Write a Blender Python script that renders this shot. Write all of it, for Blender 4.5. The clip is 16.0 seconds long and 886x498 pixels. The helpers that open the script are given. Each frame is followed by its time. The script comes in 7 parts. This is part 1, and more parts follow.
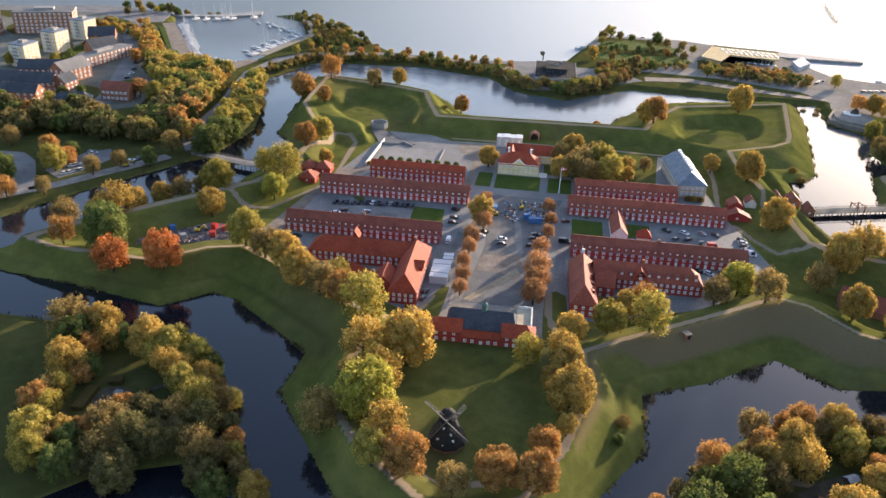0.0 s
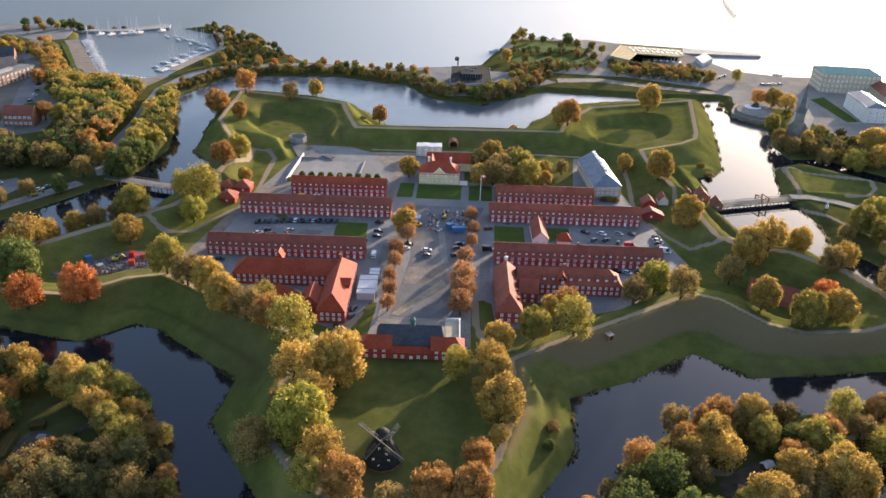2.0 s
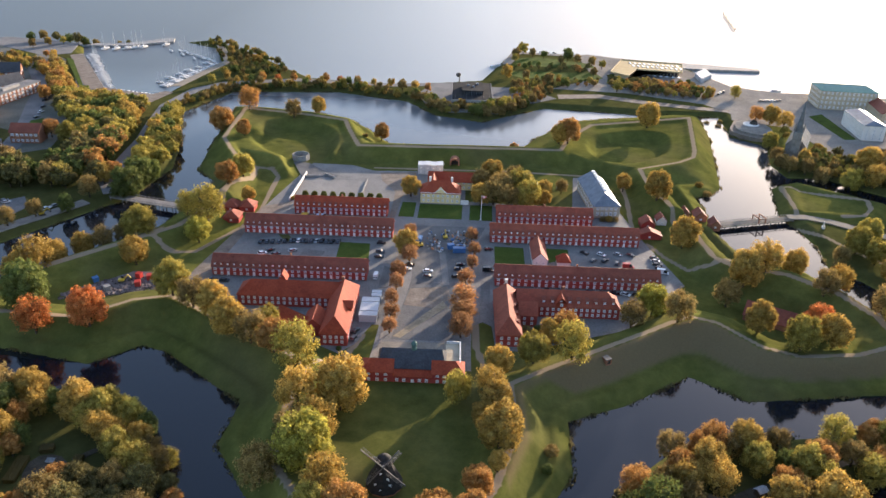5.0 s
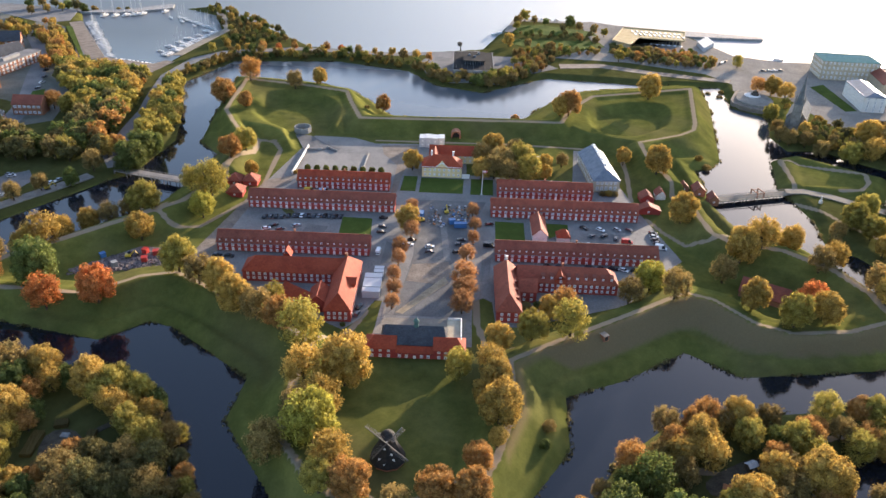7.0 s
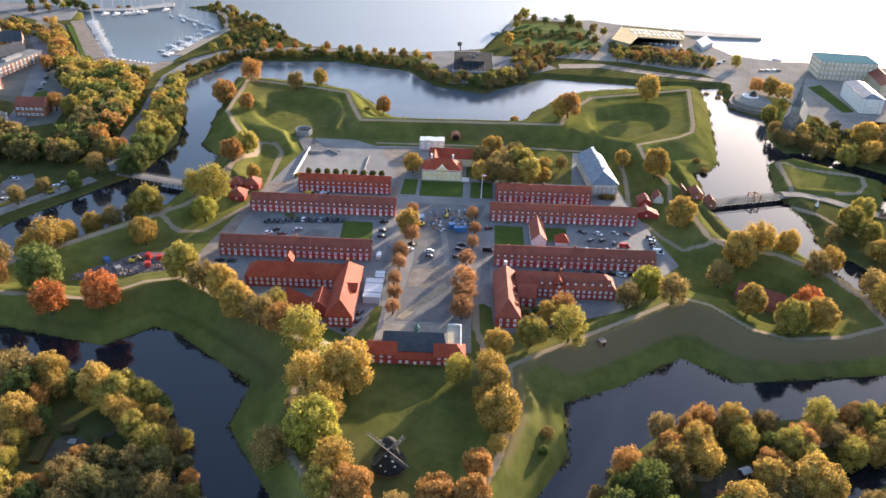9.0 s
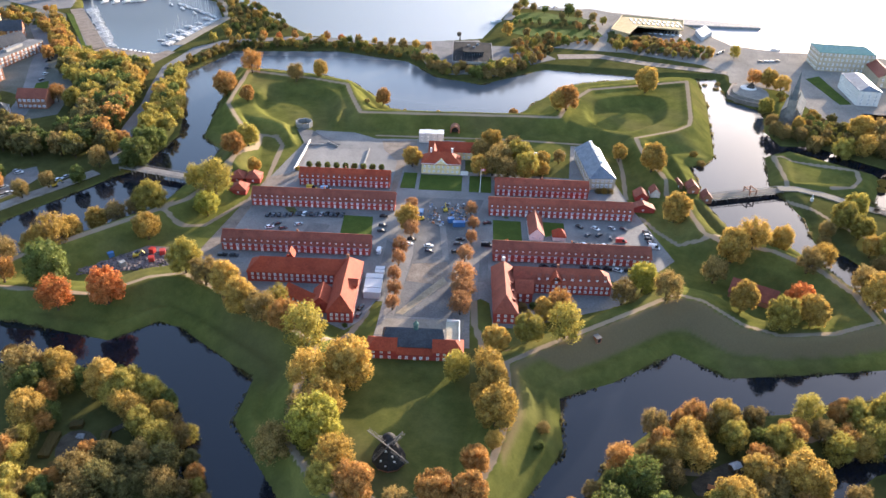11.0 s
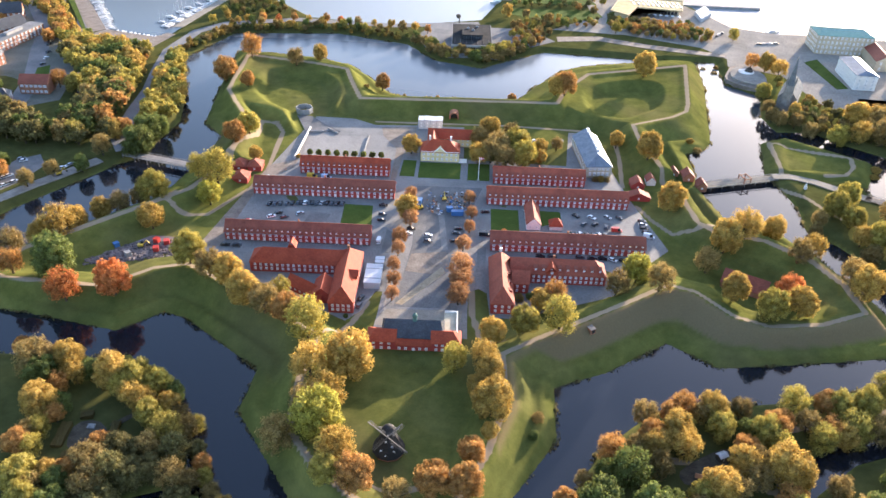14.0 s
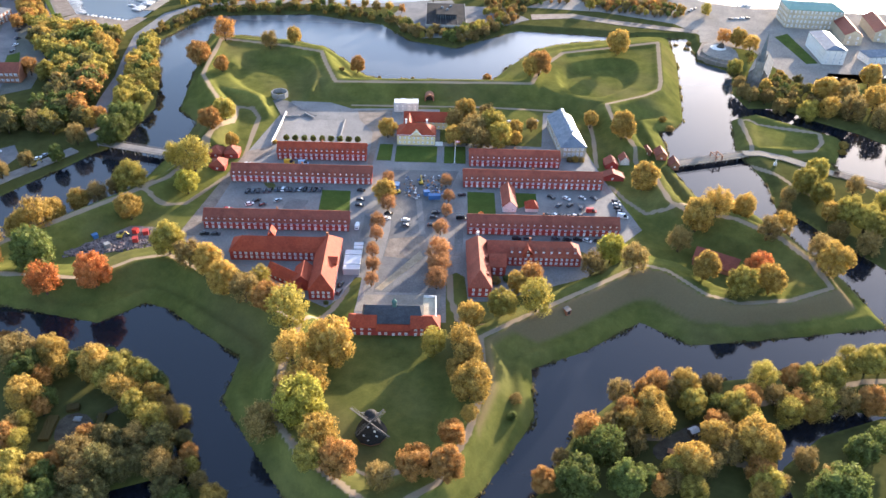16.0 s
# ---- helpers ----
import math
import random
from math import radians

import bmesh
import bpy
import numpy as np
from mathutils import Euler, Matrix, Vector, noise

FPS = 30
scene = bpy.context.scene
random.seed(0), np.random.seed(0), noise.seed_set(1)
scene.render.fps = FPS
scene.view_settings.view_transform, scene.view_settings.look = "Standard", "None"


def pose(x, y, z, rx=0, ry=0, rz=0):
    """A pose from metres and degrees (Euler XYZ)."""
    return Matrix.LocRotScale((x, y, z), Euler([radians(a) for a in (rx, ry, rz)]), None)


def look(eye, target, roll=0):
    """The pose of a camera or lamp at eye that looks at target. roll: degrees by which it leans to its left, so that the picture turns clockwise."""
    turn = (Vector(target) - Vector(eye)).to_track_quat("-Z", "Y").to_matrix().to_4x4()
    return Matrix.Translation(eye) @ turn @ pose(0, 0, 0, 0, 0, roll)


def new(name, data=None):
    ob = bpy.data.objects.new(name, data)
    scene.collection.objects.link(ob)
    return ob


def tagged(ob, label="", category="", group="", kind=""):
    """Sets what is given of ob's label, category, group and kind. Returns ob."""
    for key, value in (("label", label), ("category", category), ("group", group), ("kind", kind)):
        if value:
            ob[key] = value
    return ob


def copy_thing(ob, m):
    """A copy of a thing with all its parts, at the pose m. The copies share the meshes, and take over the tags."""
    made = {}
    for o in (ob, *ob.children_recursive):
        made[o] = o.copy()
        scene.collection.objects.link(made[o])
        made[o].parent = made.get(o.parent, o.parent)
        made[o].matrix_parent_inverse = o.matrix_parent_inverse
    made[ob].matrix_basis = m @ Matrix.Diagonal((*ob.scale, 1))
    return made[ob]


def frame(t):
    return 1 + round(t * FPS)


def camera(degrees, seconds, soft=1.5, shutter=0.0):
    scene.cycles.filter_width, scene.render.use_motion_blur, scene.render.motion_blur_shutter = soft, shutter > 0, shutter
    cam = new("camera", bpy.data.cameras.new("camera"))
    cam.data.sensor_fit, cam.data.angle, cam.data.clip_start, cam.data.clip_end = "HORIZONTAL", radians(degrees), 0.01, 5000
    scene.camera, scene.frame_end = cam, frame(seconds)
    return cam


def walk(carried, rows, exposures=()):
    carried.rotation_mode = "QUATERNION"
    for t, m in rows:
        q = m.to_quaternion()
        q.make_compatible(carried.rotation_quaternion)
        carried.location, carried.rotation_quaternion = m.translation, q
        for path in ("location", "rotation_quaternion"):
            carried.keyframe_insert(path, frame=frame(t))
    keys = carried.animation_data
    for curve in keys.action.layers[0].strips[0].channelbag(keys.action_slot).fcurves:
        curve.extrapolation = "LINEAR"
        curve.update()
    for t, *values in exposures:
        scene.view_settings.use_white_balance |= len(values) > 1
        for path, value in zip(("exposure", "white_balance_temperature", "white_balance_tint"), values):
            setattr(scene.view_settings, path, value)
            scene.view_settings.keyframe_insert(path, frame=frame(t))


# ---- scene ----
cam = camera(59.4, 16.0)
PATH = [
    (0, (-20.42, -339.577, 152.272), (-20.618, -337.811, 151.355), 2.5),
    (0.5, (-20.696, -339.524, 153.957), (-20.892, -337.764, 153.028), 2.6),
    (1, (-19.781, -339.343, 155.723), (-19.904, -337.574, 154.8), 2.3),
    (1.5, (-19.393, -339.42, 157.467), (-19.406, -337.642, 156.55), 1.9),
    (2, (-19.486, -339.558, 159.017), (-19.499, -337.779, 158.104), 1.9),
    (2.5, (-19.585, -339.74, 160.214), (-19.598, -337.958, 159.306), 2.0),
    (3, (-19.634, -340.017, 161.702), (-19.647, -338.232, 160.799), 2.0),
    (3.5, (-19.696, -340.257, 163.055), (-19.71, -338.47, 162.157), 2.0),
    (4, (-19.592, -340.463, 164.358), (-19.608, -338.674, 163.465), 2.0),
    (6.5, (-20.013, -342.215, 173.82), (-20.029, -340.458, 172.865), 2.0),
    (7, (-20.249, -342.651, 175.654), (-20.263, -340.912, 174.667), 2.1),
    (7.5, (-20.232, -342.912, 177.653), (-20.245, -341.187, 176.641), 2.1),
    (8, (-20.328, -343.213, 179.348), (-20.341, -341.486, 178.339), 2.1),
    (8.5, (-20.485, -343.248, 181.032), (-20.498, -341.519, 180.027), 2.1),
    (11, (-20.595, -344.994, 190.655), (-20.604, -343.288, 189.61), 2.3),
    (11.5, (-20.467, -345.248, 192.667), (-20.475, -343.56, 191.594), 2.3),
    (12, (-20.371, -345.551, 194.652), (-20.378, -343.883, 193.548), 2.3),
    (12.5, (-20.421, -345.726, 196.719), (-20.427, -344.067, 195.602), 2.3),
    (13, (-20.465, -346.065, 198.471), (-20.47, -344.403, 197.357), 2.4),
    (13.5, (-20.363, -346.205, 200.201), (-20.368, -344.541, 199.091), 2.4),
    (14, (-20.245, -346.368, 201.848), (-20.251, -344.703, 200.741), 2.4),
    (14.5, (-20.233, -346.668, 203.526), (-20.239, -345.0, 202.423), 2.4),
    (15, (-19.896, -346.982, 205.354), (-19.901, -345.315, 204.25), 2.4),
    (15.5, (-19.583, -347.4, 207.402), (-19.558, -345.749, 206.273), 2.3),
    (16, (-19.149, -347.853, 209.008), (-19.103, -346.226, 207.846), 2.2),
]
EXPOSURES = [(0, 1.70, 6360, 19), (4, 1.60, 6300, 19), (7, 1.80, 6280, 19), (11, 2.10, 6120, 19), (13.5, 2.34, 6040, 19), (16, 2.34, 6020, 19)]
walk(cam, [(t, look(eye, target, roll)) for t, eye, target, roll in PATH], EXPOSURES)

# ---- light ----
SUN_AZ, SUN_EL = 33.0, 11.0
world = bpy.data.worlds.new("sky")
scene.world = world
world.use_nodes = True
wn = world.node_tree.nodes
sky = wn.new("ShaderNodeTexSky")
sky.sky_type = "NISHITA"
sky.sun_disc = False
sky.sun_elevation, sky.sun_rotation = radians(SUN_EL), radians(SUN_AZ)
sky.air_density, sky.dust_density, sky.ozone_density = 1.0, 1.25, 1.4
wn["Background"].inputs["Strength"].default_value = 0.15
world.node_tree.links.new(sky.outputs[0], wn["Background"].inputs["Color"])
sun_data = bpy.data.lights.new("sun", "SUN")
sun_data.energy, sun_data.angle, sun_data.color = 4.3, radians(0.8), (1.0, 0.85, 0.63)
sun = new("sun", sun_data)
sun.matrix_world = look((math.sin(radians(SUN_AZ)) * 900, math.cos(radians(SUN_AZ)) * 900, math.tan(radians(SUN_EL)) * 900), (0, 0, 0))


# ---- materials ----
def nodes_of(name):
    m = bpy.data.materials.new(name)
    m.use_nodes = True
    return m, m.node_tree.nodes, m.node_tree.links, m.node_tree.nodes["Principled BSDF"]


def noise_node(n, l, scale, detail=4.0, rough=0.6, coord="Object"):
    tc = n.new("ShaderNodeTexCoord")
    t = n.new("ShaderNodeTexNoise")
    t.inputs["Scale"].default_value, t.inputs["Detail"].default_value, t.inputs["Roughness"].default_value = scale, detail, rough
    l.new(tc.outputs[coord], t.inputs["Vector"])
    return t


def ramp_node(n, l, fac, stops):
    r = n.new("ShaderNodeValToRGB")
    while len(r.color_ramp.elements) < len(stops):
        r.color_ramp.elements.new(0.5)
    for e, (p, c) in zip(r.color_ramp.elements, stops):
        e.position, e.color = p, (*c, 1)
    l.new(fac, r.inputs[0])
    return r


def mix_node(n, l, fac, a, b, mode="MIX"):
    m = n.new("ShaderNodeMix")
    m.data_type, m.blend_type = "RGBA", mode
    if isinstance(fac, float):
        m.inputs["Factor"].default_value = fac
    else:
        l.new(fac, m.inputs["Factor"])
    for key, v in (("A", a), ("B", b)):
        s = [i for i in m.inputs if i.name == key and i.type == "RGBA"][0]
        if isinstance(v, tuple):
            s.default_value = (*v, 1)
        else:
            l.new(v, s)
    return [o for o in m.outputs if o.type == "RGBA"][0]


def surface(name, dark, light, scale=0.5, fine=6.0, rough=0.85, metal=0.0, bump=0.15, coord="Object", spec=0.15, island=0.0):
    """A worn surface: large stains between two colours, fine grain and a fine relief."""
    m, n, l, p = nodes_of(name)
    big = noise_node(n, l, scale, 5.0, 0.62, coord)
    small = noise_node(n, l, fine, 3.0, 0.6, coord)
    base = ramp_node(n, l, big.outputs["Fac"], [(0.3, dark), (0.7, light)])
    grain = ramp_node(n, l, small.outputs["Fac"], [(0.3, (0.74, 0.74, 0.74)), (0.7, (1.2, 1.2, 1.2))])
    col = mix_node(n, l, 1.0, base.outputs[0], grain.outputs[0], "MULTIPLY")
    if island:
        g = n.new("ShaderNodeNewGeometry")
        v = ramp_node(n, l, g.outputs["Random Per Island"], [(0.0, (1 - island,) * 3), (1.0, (1 + island,) * 3)])
        col = mix_node(n, l, 1.0, col, v.outputs[0], "MULTIPLY")
    l.new(col, p.inputs["Base Color"])
    p.inputs["Roughness"].default_value, p.inputs["Metallic"].default_value = rough, metal
    p.inputs["Specular IOR Level"].default_value = spec
    if bump:
        b = n.new("ShaderNodeBump")
        b.inputs["Strength"].default_value = bump
        b.inputs["Distance"].default_value = 0.1
        l.new(small.outputs["Fac"], b.inputs["Height"])
        l.new(b.outputs[0], p.inputs["Normal"])
    return m


def roof_tiles(name, dark, light, rough=0.75):
    """Pantiles: courses and columns as relief, with weathered patches."""
    m, n, l, p = nodes_of(name)
    big = noise_node(n, l, 0.16, 5.0, 0.7)
    mid = noise_node(n, l, 1.6, 4.0, 0.7)
    base = ramp_node(n, l, big.outputs["Fac"], [(0.3, dark), (0.68, light)])
    sp = ramp_node(n, l, mid.outputs["Fac"], [(0.25, (0.62, 0.6, 0.58)), (0.7, (1.22, 1.2, 1.18))])
    l.new(mix_node(n, l, 1.0, base.outputs[0], sp.outputs[0], "MULTIPLY"), p.inputs["Base Color"])
    tc = n.new("ShaderNodeTexCoord")
    w1, w2 = n.new("ShaderNodeTexWave"), n.new("ShaderNodeTexWave")
    for w, d, s in ((w1, "Z", 2.2), (w2, "X", 1.6)):
        w.bands_direction = d
        w.inputs["Scale"].default_value, w.inputs["Distortion"].default_value = s, 0.6
        l.new(tc.outputs["Object"], w.inputs["Vector"])
    add = n.new("ShaderNodeMath")
    l.new(w1.outputs["Fac"], add.inputs[0])
    l.new(w2.outputs["Fac"], add.inputs[1])
    b = n.new("ShaderNodeBump")
    b.inputs["Strength"].default_value, b.inputs["Distance"].default_value = 0.35, 0.08
    l.new(add.outputs[0], b.inputs["Height"])
    l.new(b.outputs[0], p.inputs["Normal"])
    p.inputs["Roughness"].default_value = rough
    p.inputs["Specular IOR Level"].default_value = 0.2
    return m


def leaf_material(name, mid):
    """Foliage lit from both sides, clump by clump a little different."""
    m, n, l, p = nodes_of(name)
    g = n.new("ShaderNodeNewGeometry")
    c = ramp_node(n, l, g.outputs["Random Per Island"], [(0.0, tuple(q * 0.74 for q in mid)), (0.5, mid), (1.0, tuple(q * 1.3 for q in mid))])
    o = n.new("ShaderNodeObjectInfo")
    v = ramp_node(n, l, o.outputs["Random"], [(0.0, (0.78, 0.74, 0.7)), (1.0, (1.2, 1.16, 1.1))])
    fine = noise_node(n, l, 15.0, 2.0, 0.7)
    f = ramp_node(n, l, fine.outputs["Fac"], [(0.32, (0.62, 0.62, 0.62)), (0.68, (1.36, 1.36, 1.32))])
    col = mix_node(n, l, 1.0, mix_node(n, l, 1.0, c.outputs[0], v.outputs[0], "MULTIPLY"), f.outputs[0], "MULTIPLY")
    d, t, s = n.new("ShaderNodeBsdfDiffuse"), n.new("ShaderNodeBsdfTranslucent"), n.new("ShaderNodeMixShader")
    s.inputs[0].default_value = 0.46
    l.new(col, d.inputs["Color"])
    l.new(col, t.inputs["Color"])
    l.new(d.outputs[0], s.inputs[1])
    l.new(t.outputs[0], s.inputs[2])
    g2, s2 = n.new("ShaderNodeBsdfGlossy"), n.new("ShaderNodeMixShader")
    g2.inputs["Roughness"].default_value, g2.inputs["Color"].default_value = 0.55, (0.9, 0.85, 0.7, 1)
    s2.inputs[0].default_value = 0.012
    l.new(s.outputs[0], s2.inputs[1])
    l.new(g2.outputs[0], s2.inputs[2])
    l.new(s2.outputs[0], n["Material Output"].inputs["Surface"])
    n.remove(p)
    return m


def ground_material():
    """Turf, gravel paths and bare earth, by the ground's own attributes."""
    m, n, l, p = nodes_of("turf")
    big = noise_node(n, l, 0.018, 6.0, 0.65)
    mid = noise_node(n, l, 0.12, 5.0, 0.7)
    fine = noise_node(n, l, 1.3, 4.0, 0.7)
    base = ramp_node(n, l, big.outputs["Fac"], [(0.3, (0.064, 0.071, 0.023)), (0.55, (0.104, 0.108, 0.030)), (0.75, (0.156, 0.148, 0.041))])
    patch = ramp_node(n, l, mid.outputs["Fac"], [(0.3, (0.7, 0.72, 0.65)), (0.7, (1.25, 1.2, 1.15))])
    grain = ramp_node(n, l, fine.outputs["Fac"], [(0.3, (0.92, 0.92, 0.91)), (0.7, (1.08, 1.08, 1.07))])
    turf = mix_node(n, l, 1.0, mix_node(n, l, 1.0, base.outputs[0], patch.outputs[0], "MULTIPLY"), grain.outputs[0], "MULTIPLY")
    dry = n.new("ShaderNodeAttribute")
    dry.attribute_name = "dry"
    turf = mix_node(n, l, dry.outputs["Fac"], turf, mix_node(n, l, 1.0, (0.142, 0.104, 0.058), grain.outputs[0], "MULTIPLY"))
    grav = mix_node(n, l, 1.0, (0.235, 0.185, 0.13), grain.outputs[0], "MULTIPLY")
    path = n.new("ShaderNodeAttribute")
    path.attribute_name = "gravel"
    edge = n.new("ShaderNodeMath")
    edge.operation = "MULTIPLY_ADD"
    l.new(mid.outputs["Fac"], edge.inputs[0])
    edge.inputs[1].default_value = 0.5
    edge.inputs[2].default_value = -0.25
    tot = n.new("ShaderNodeMath")
    tot.use_clamp = True
    l.new(path.outputs["Fac"], tot.inputs[0])
    l.new(edge.outputs[0], tot.inputs[1])
    rs = ramp_node(n, l, tot.outputs[0], [(0.35, (0, 0, 0)), (0.6, (1, 1, 1))])
    earth = n.new("ShaderNodeAttribute")
    earth.attribute_name = "earth"
    mud = mix_node(n, l, 1.0, (0.055, 0.056, 0.022), patch.outputs[0], "MULTIPLY")
    turf = mix_node(n, l, earth.outputs["Fac"], turf, mud)
    l.new(mix_node(n, l, rs.outputs[0], turf, grav), p.inputs["Base Color"])
    p.inputs["Roughness"].default_value = 0.95
    p.inputs["Specular IOR Level"].default_value = 0.0
    b = n.new("ShaderNodeBump")
    b.inputs["Strength"].default_value, b.inputs["Distance"].default_value = 0.3, 0.2
    l.new(fine.outputs["Fac"], b.inputs["Height"])
    l.new(b.outputs[0], p.inputs["Normal"])
    return m


def water_material():
    """Still moat water, and the wind-ruffled open sea beyond the shore, its sky sheen painted pale."""
    m, n, l, p = nodes_of("still_water")
    p.inputs["IOR"].default_value = 1.42
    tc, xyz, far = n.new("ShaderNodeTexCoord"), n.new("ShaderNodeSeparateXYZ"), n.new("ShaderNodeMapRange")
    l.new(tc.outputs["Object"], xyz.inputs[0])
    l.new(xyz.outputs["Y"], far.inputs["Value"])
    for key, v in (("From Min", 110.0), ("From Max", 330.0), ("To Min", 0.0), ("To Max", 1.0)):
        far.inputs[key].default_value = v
    sheen_east, sky_sheen = n.new("ShaderNodeMapRange"), n.new("ShaderNodeMath")
    l.new(xyz.outputs["X"], sheen_east.inputs["Value"])
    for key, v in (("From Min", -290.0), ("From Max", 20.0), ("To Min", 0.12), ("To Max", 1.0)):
        sheen_east.inputs[key].default_value = v
    sky_sheen.operation = "MULTIPLY"
    l.new(far.outputs[0], sky_sheen.inputs[0])
    l.new(sheen_east.outputs[0], sky_sheen.inputs[1])
    # Paler base far out and eastward stands in for the sea's bright sky reflection.
    l.new(mix_node(n, l, sky_sheen.outputs[0], (0.009, 0.011, 0.016), (0.22, 0.245, 0.265)), p.inputs["Base Color"])
    rough = n.new("ShaderNodeMapRange")
    l.new(far.outputs[0], rough.inputs["Value"])
    rough.inputs["To Min"].default_value, rough.inputs["To Max"].default_value = 0.05, 0.40
    l.new(rough.outputs[0], p.inputs["Roughness"])
    w = noise_node(n, l, 0.5, 3.0, 0.6)
    b = n.new("ShaderNodeBump")
    b.inputs["Distance"].default_value, b.inputs["Strength"].default_value = 0.06, 0.2
    l.new(w.outputs["Fac"], b.inputs["Height"])
    l.new(b.outputs[0], p.inputs["Normal"])
    return m


def plain(name, colour, rough=0.5, metal=0.0, spec=0.5):
    m, n, l, p = nodes_of(name)
    v = noise_node(n, l, 3.0, 3.0)
    r = ramp_node(n, l, v.outputs["Fac"], [(0.3, tuple(c * 0.85 for c in colour)), (0.7, tuple(min(1, c * 1.1) for c in colour))])
    l.new(r.outputs[0], p.inputs["Base Color"])
    p.inputs["Roughness"].default_value, p.inputs["Metallic"].default_value = rough, metal
    p.inputs["Specular IOR Level"].default_value = spec
    return m


TURF = ground_material()
WATER = water_material()
PAVING = surface("grey_paving", (0.14, 0.134, 0.128), (0.22, 0.21, 0.197), 0.07, 1.2, 0.75, 0, 0.2, spec=0.1)
PAVING_PALE = surface("pale_paving", (0.17, 0.16, 0.15), (0.25, 0.235, 0.215), 0.07, 1.2, 0.75, 0, 0.2, spec=0.1)
ASPHALT = surface("square_asphalt", (0.085, 0.084, 0.086), (0.155, 0.15, 0.145), 0.06, 1.5, 0.75, 0, 0.2, spec=0.1)
TOWN_FLOOR = surface("town_floor", (0.07, 0.075, 0.05), (0.17, 0.16, 0.14), 0.03, 1.0, 0.9, 0, 0.2)
COBBLE = surface("cobbles", (0.17, 0.15, 0.13), (0.30, 0.27, 0.24), 0.2, 3.0, 0.9, 0, 0.3)
GRAVEL = surface("pale_gravel", (0.20, 0.175, 0.14), (0.29, 0.255, 0.205), 0.15, 3.0, 0.95, 0, 0.2, spec=0.02)
PATCH = surface("patched_asphalt", (0.10, 0.097, 0.094), (0.175, 0.168, 0.16), 0.1, 1.5, 0.9, 0, 0.2)
SAND = surface("spilled_sand", (0.22, 0.18, 0.12), (0.31, 0.26, 0.185), 0.3, 2.0, 0.95, 0, 0.2)
ROAD = surface("road_asphalt", (0.13, 0.13, 0.13), (0.22, 0.21, 0.20), 0.08, 2.0, 0.95, 0, 0.1, spec=0.03)
LAWN = surface("mown_lawn", (0.048, 0.070, 0.015), (0.078, 0.104, 0.023), 0.1, 2.0, 0.95, 0, 0.3, spec=0.02)
RED_WALL = surface("red_limewash", (0.27, 0.045, 0.035), (0.37, 0.07, 0.052), 0.25, 4.0, 0.9, 0, 0.1)
YELLOW_WALL = surface("yellow_limewash", (0.62, 0.50, 0.25), (0.74, 0.61, 0.34), 0.3, 4.0, 0.9, 0, 0.1)
WHITE_WALL = surface("white_limewash", (0.60, 0.57, 0.52), (0.76, 0.73, 0.68), 0.3, 4.0, 0.9, 0, 0.1)
STONE_WALL = surface("sandstone_render", (0.36, 0.30, 0.21), (0.48, 0.41, 0.30), 0.3, 4.0, 0.9, 0, 0.1)
BRICK_WALL = surface("brown_brick", (0.22, 0.10, 0.06), (0.36, 0.16, 0.09), 0.3, 5.0, 0.9, 0, 0.2)
TAN_BRICK = surface("tan_brick", (0.45, 0.34, 0.20), (0.58, 0.46, 0.28), 0.3, 5.0, 0.9, 0, 0.2)
PLINTH = surface("grey_plinth", (0.10, 0.09, 0.085), (0.17, 0.155, 0.14), 0.5, 4.0)
TILES_RED = roof_tiles("red_pantiles", (0.24, 0.043, 0.020), (0.35, 0.070, 0.031))
TILES_OLD = roof_tiles("weathered_pantiles", (0.17, 0.052, 0.034), (0.27, 0.085, 0.054))
TILES_MID = roof_tiles("brown_red_pantiles", (0.21, 0.056, 0.034), (0.32, 0.088, 0.052))
SLATE = roof_tiles("black_glazed_tiles", (0.03, 0.034, 0.042), (0.07, 0.075, 0.085), 0.45)
ZINC = surface("zinc_sheet", (0.12, 0.14, 0.17), (0.20, 0.225, 0.26), 0.3, 3.0, 0.6, 0.2, 0.05)
DARK_COPPER = surface("tarnished_copper", (0.05, 0.10, 0.09), (0.09, 0.16, 0.14), 0.5, 4.0, 0.7, 0.0, 0.1)
COPPER = surface("verdigris_copper", (0.10, 0.22, 0.19), (0.18, 0.32, 0.27), 0.5, 4.0, 0.6, 0.0, 0.1)
WHITE_PAINT = plain("white_paint", (0.78, 0.77, 0.74), 0.5)
GLASS_DARK = plain("window_glass", (0.02, 0.024, 0.03), 0.08, 0.0, 0.8)
GLASS_PALE = plain("curtained_glass", (0.30, 0.31, 0.32), 0.1, 0.0, 0.8)
TARRED = surface("tarred_boards", (0.018, 0.017, 0.016), (0.04, 0.037, 0.034), 0.8, 5.0, 0.75, 0, 0.3)
OLD_WOOD = surface("silvered_wood", (0.22, 0.20, 0.17), (0.36, 0.33, 0.29), 1.0, 6.0)
SAIL_WOOD = surface("weathered_sail_wood", (0.11, 0.10, 0.09), (0.20, 0.185, 0.165), 1.0, 6.0)
DARK_WOOD = surface("dark_bridge_timber", (0.05, 0.04, 0.03), (0.11, 0.09, 0.07), 0.8, 5.0)
BARK = surface("bark", (0.04, 0.03, 0.02), (0.09, 0.07, 0.05), 1.5, 8.0, 0.95, 0, 0.5)
CONCRETE = surface("concrete", (0.19, 0.186, 0.18), (0.31, 0.30, 0.285), 0.3, 4.0, 0.9, 0, 0.15)
SHEETING = plain("white_sheeting", (0.44, 0.45, 0.46), 0.45)
BLACK = plain("black_rubber", (0.02, 0.02, 0.02), 0.7)
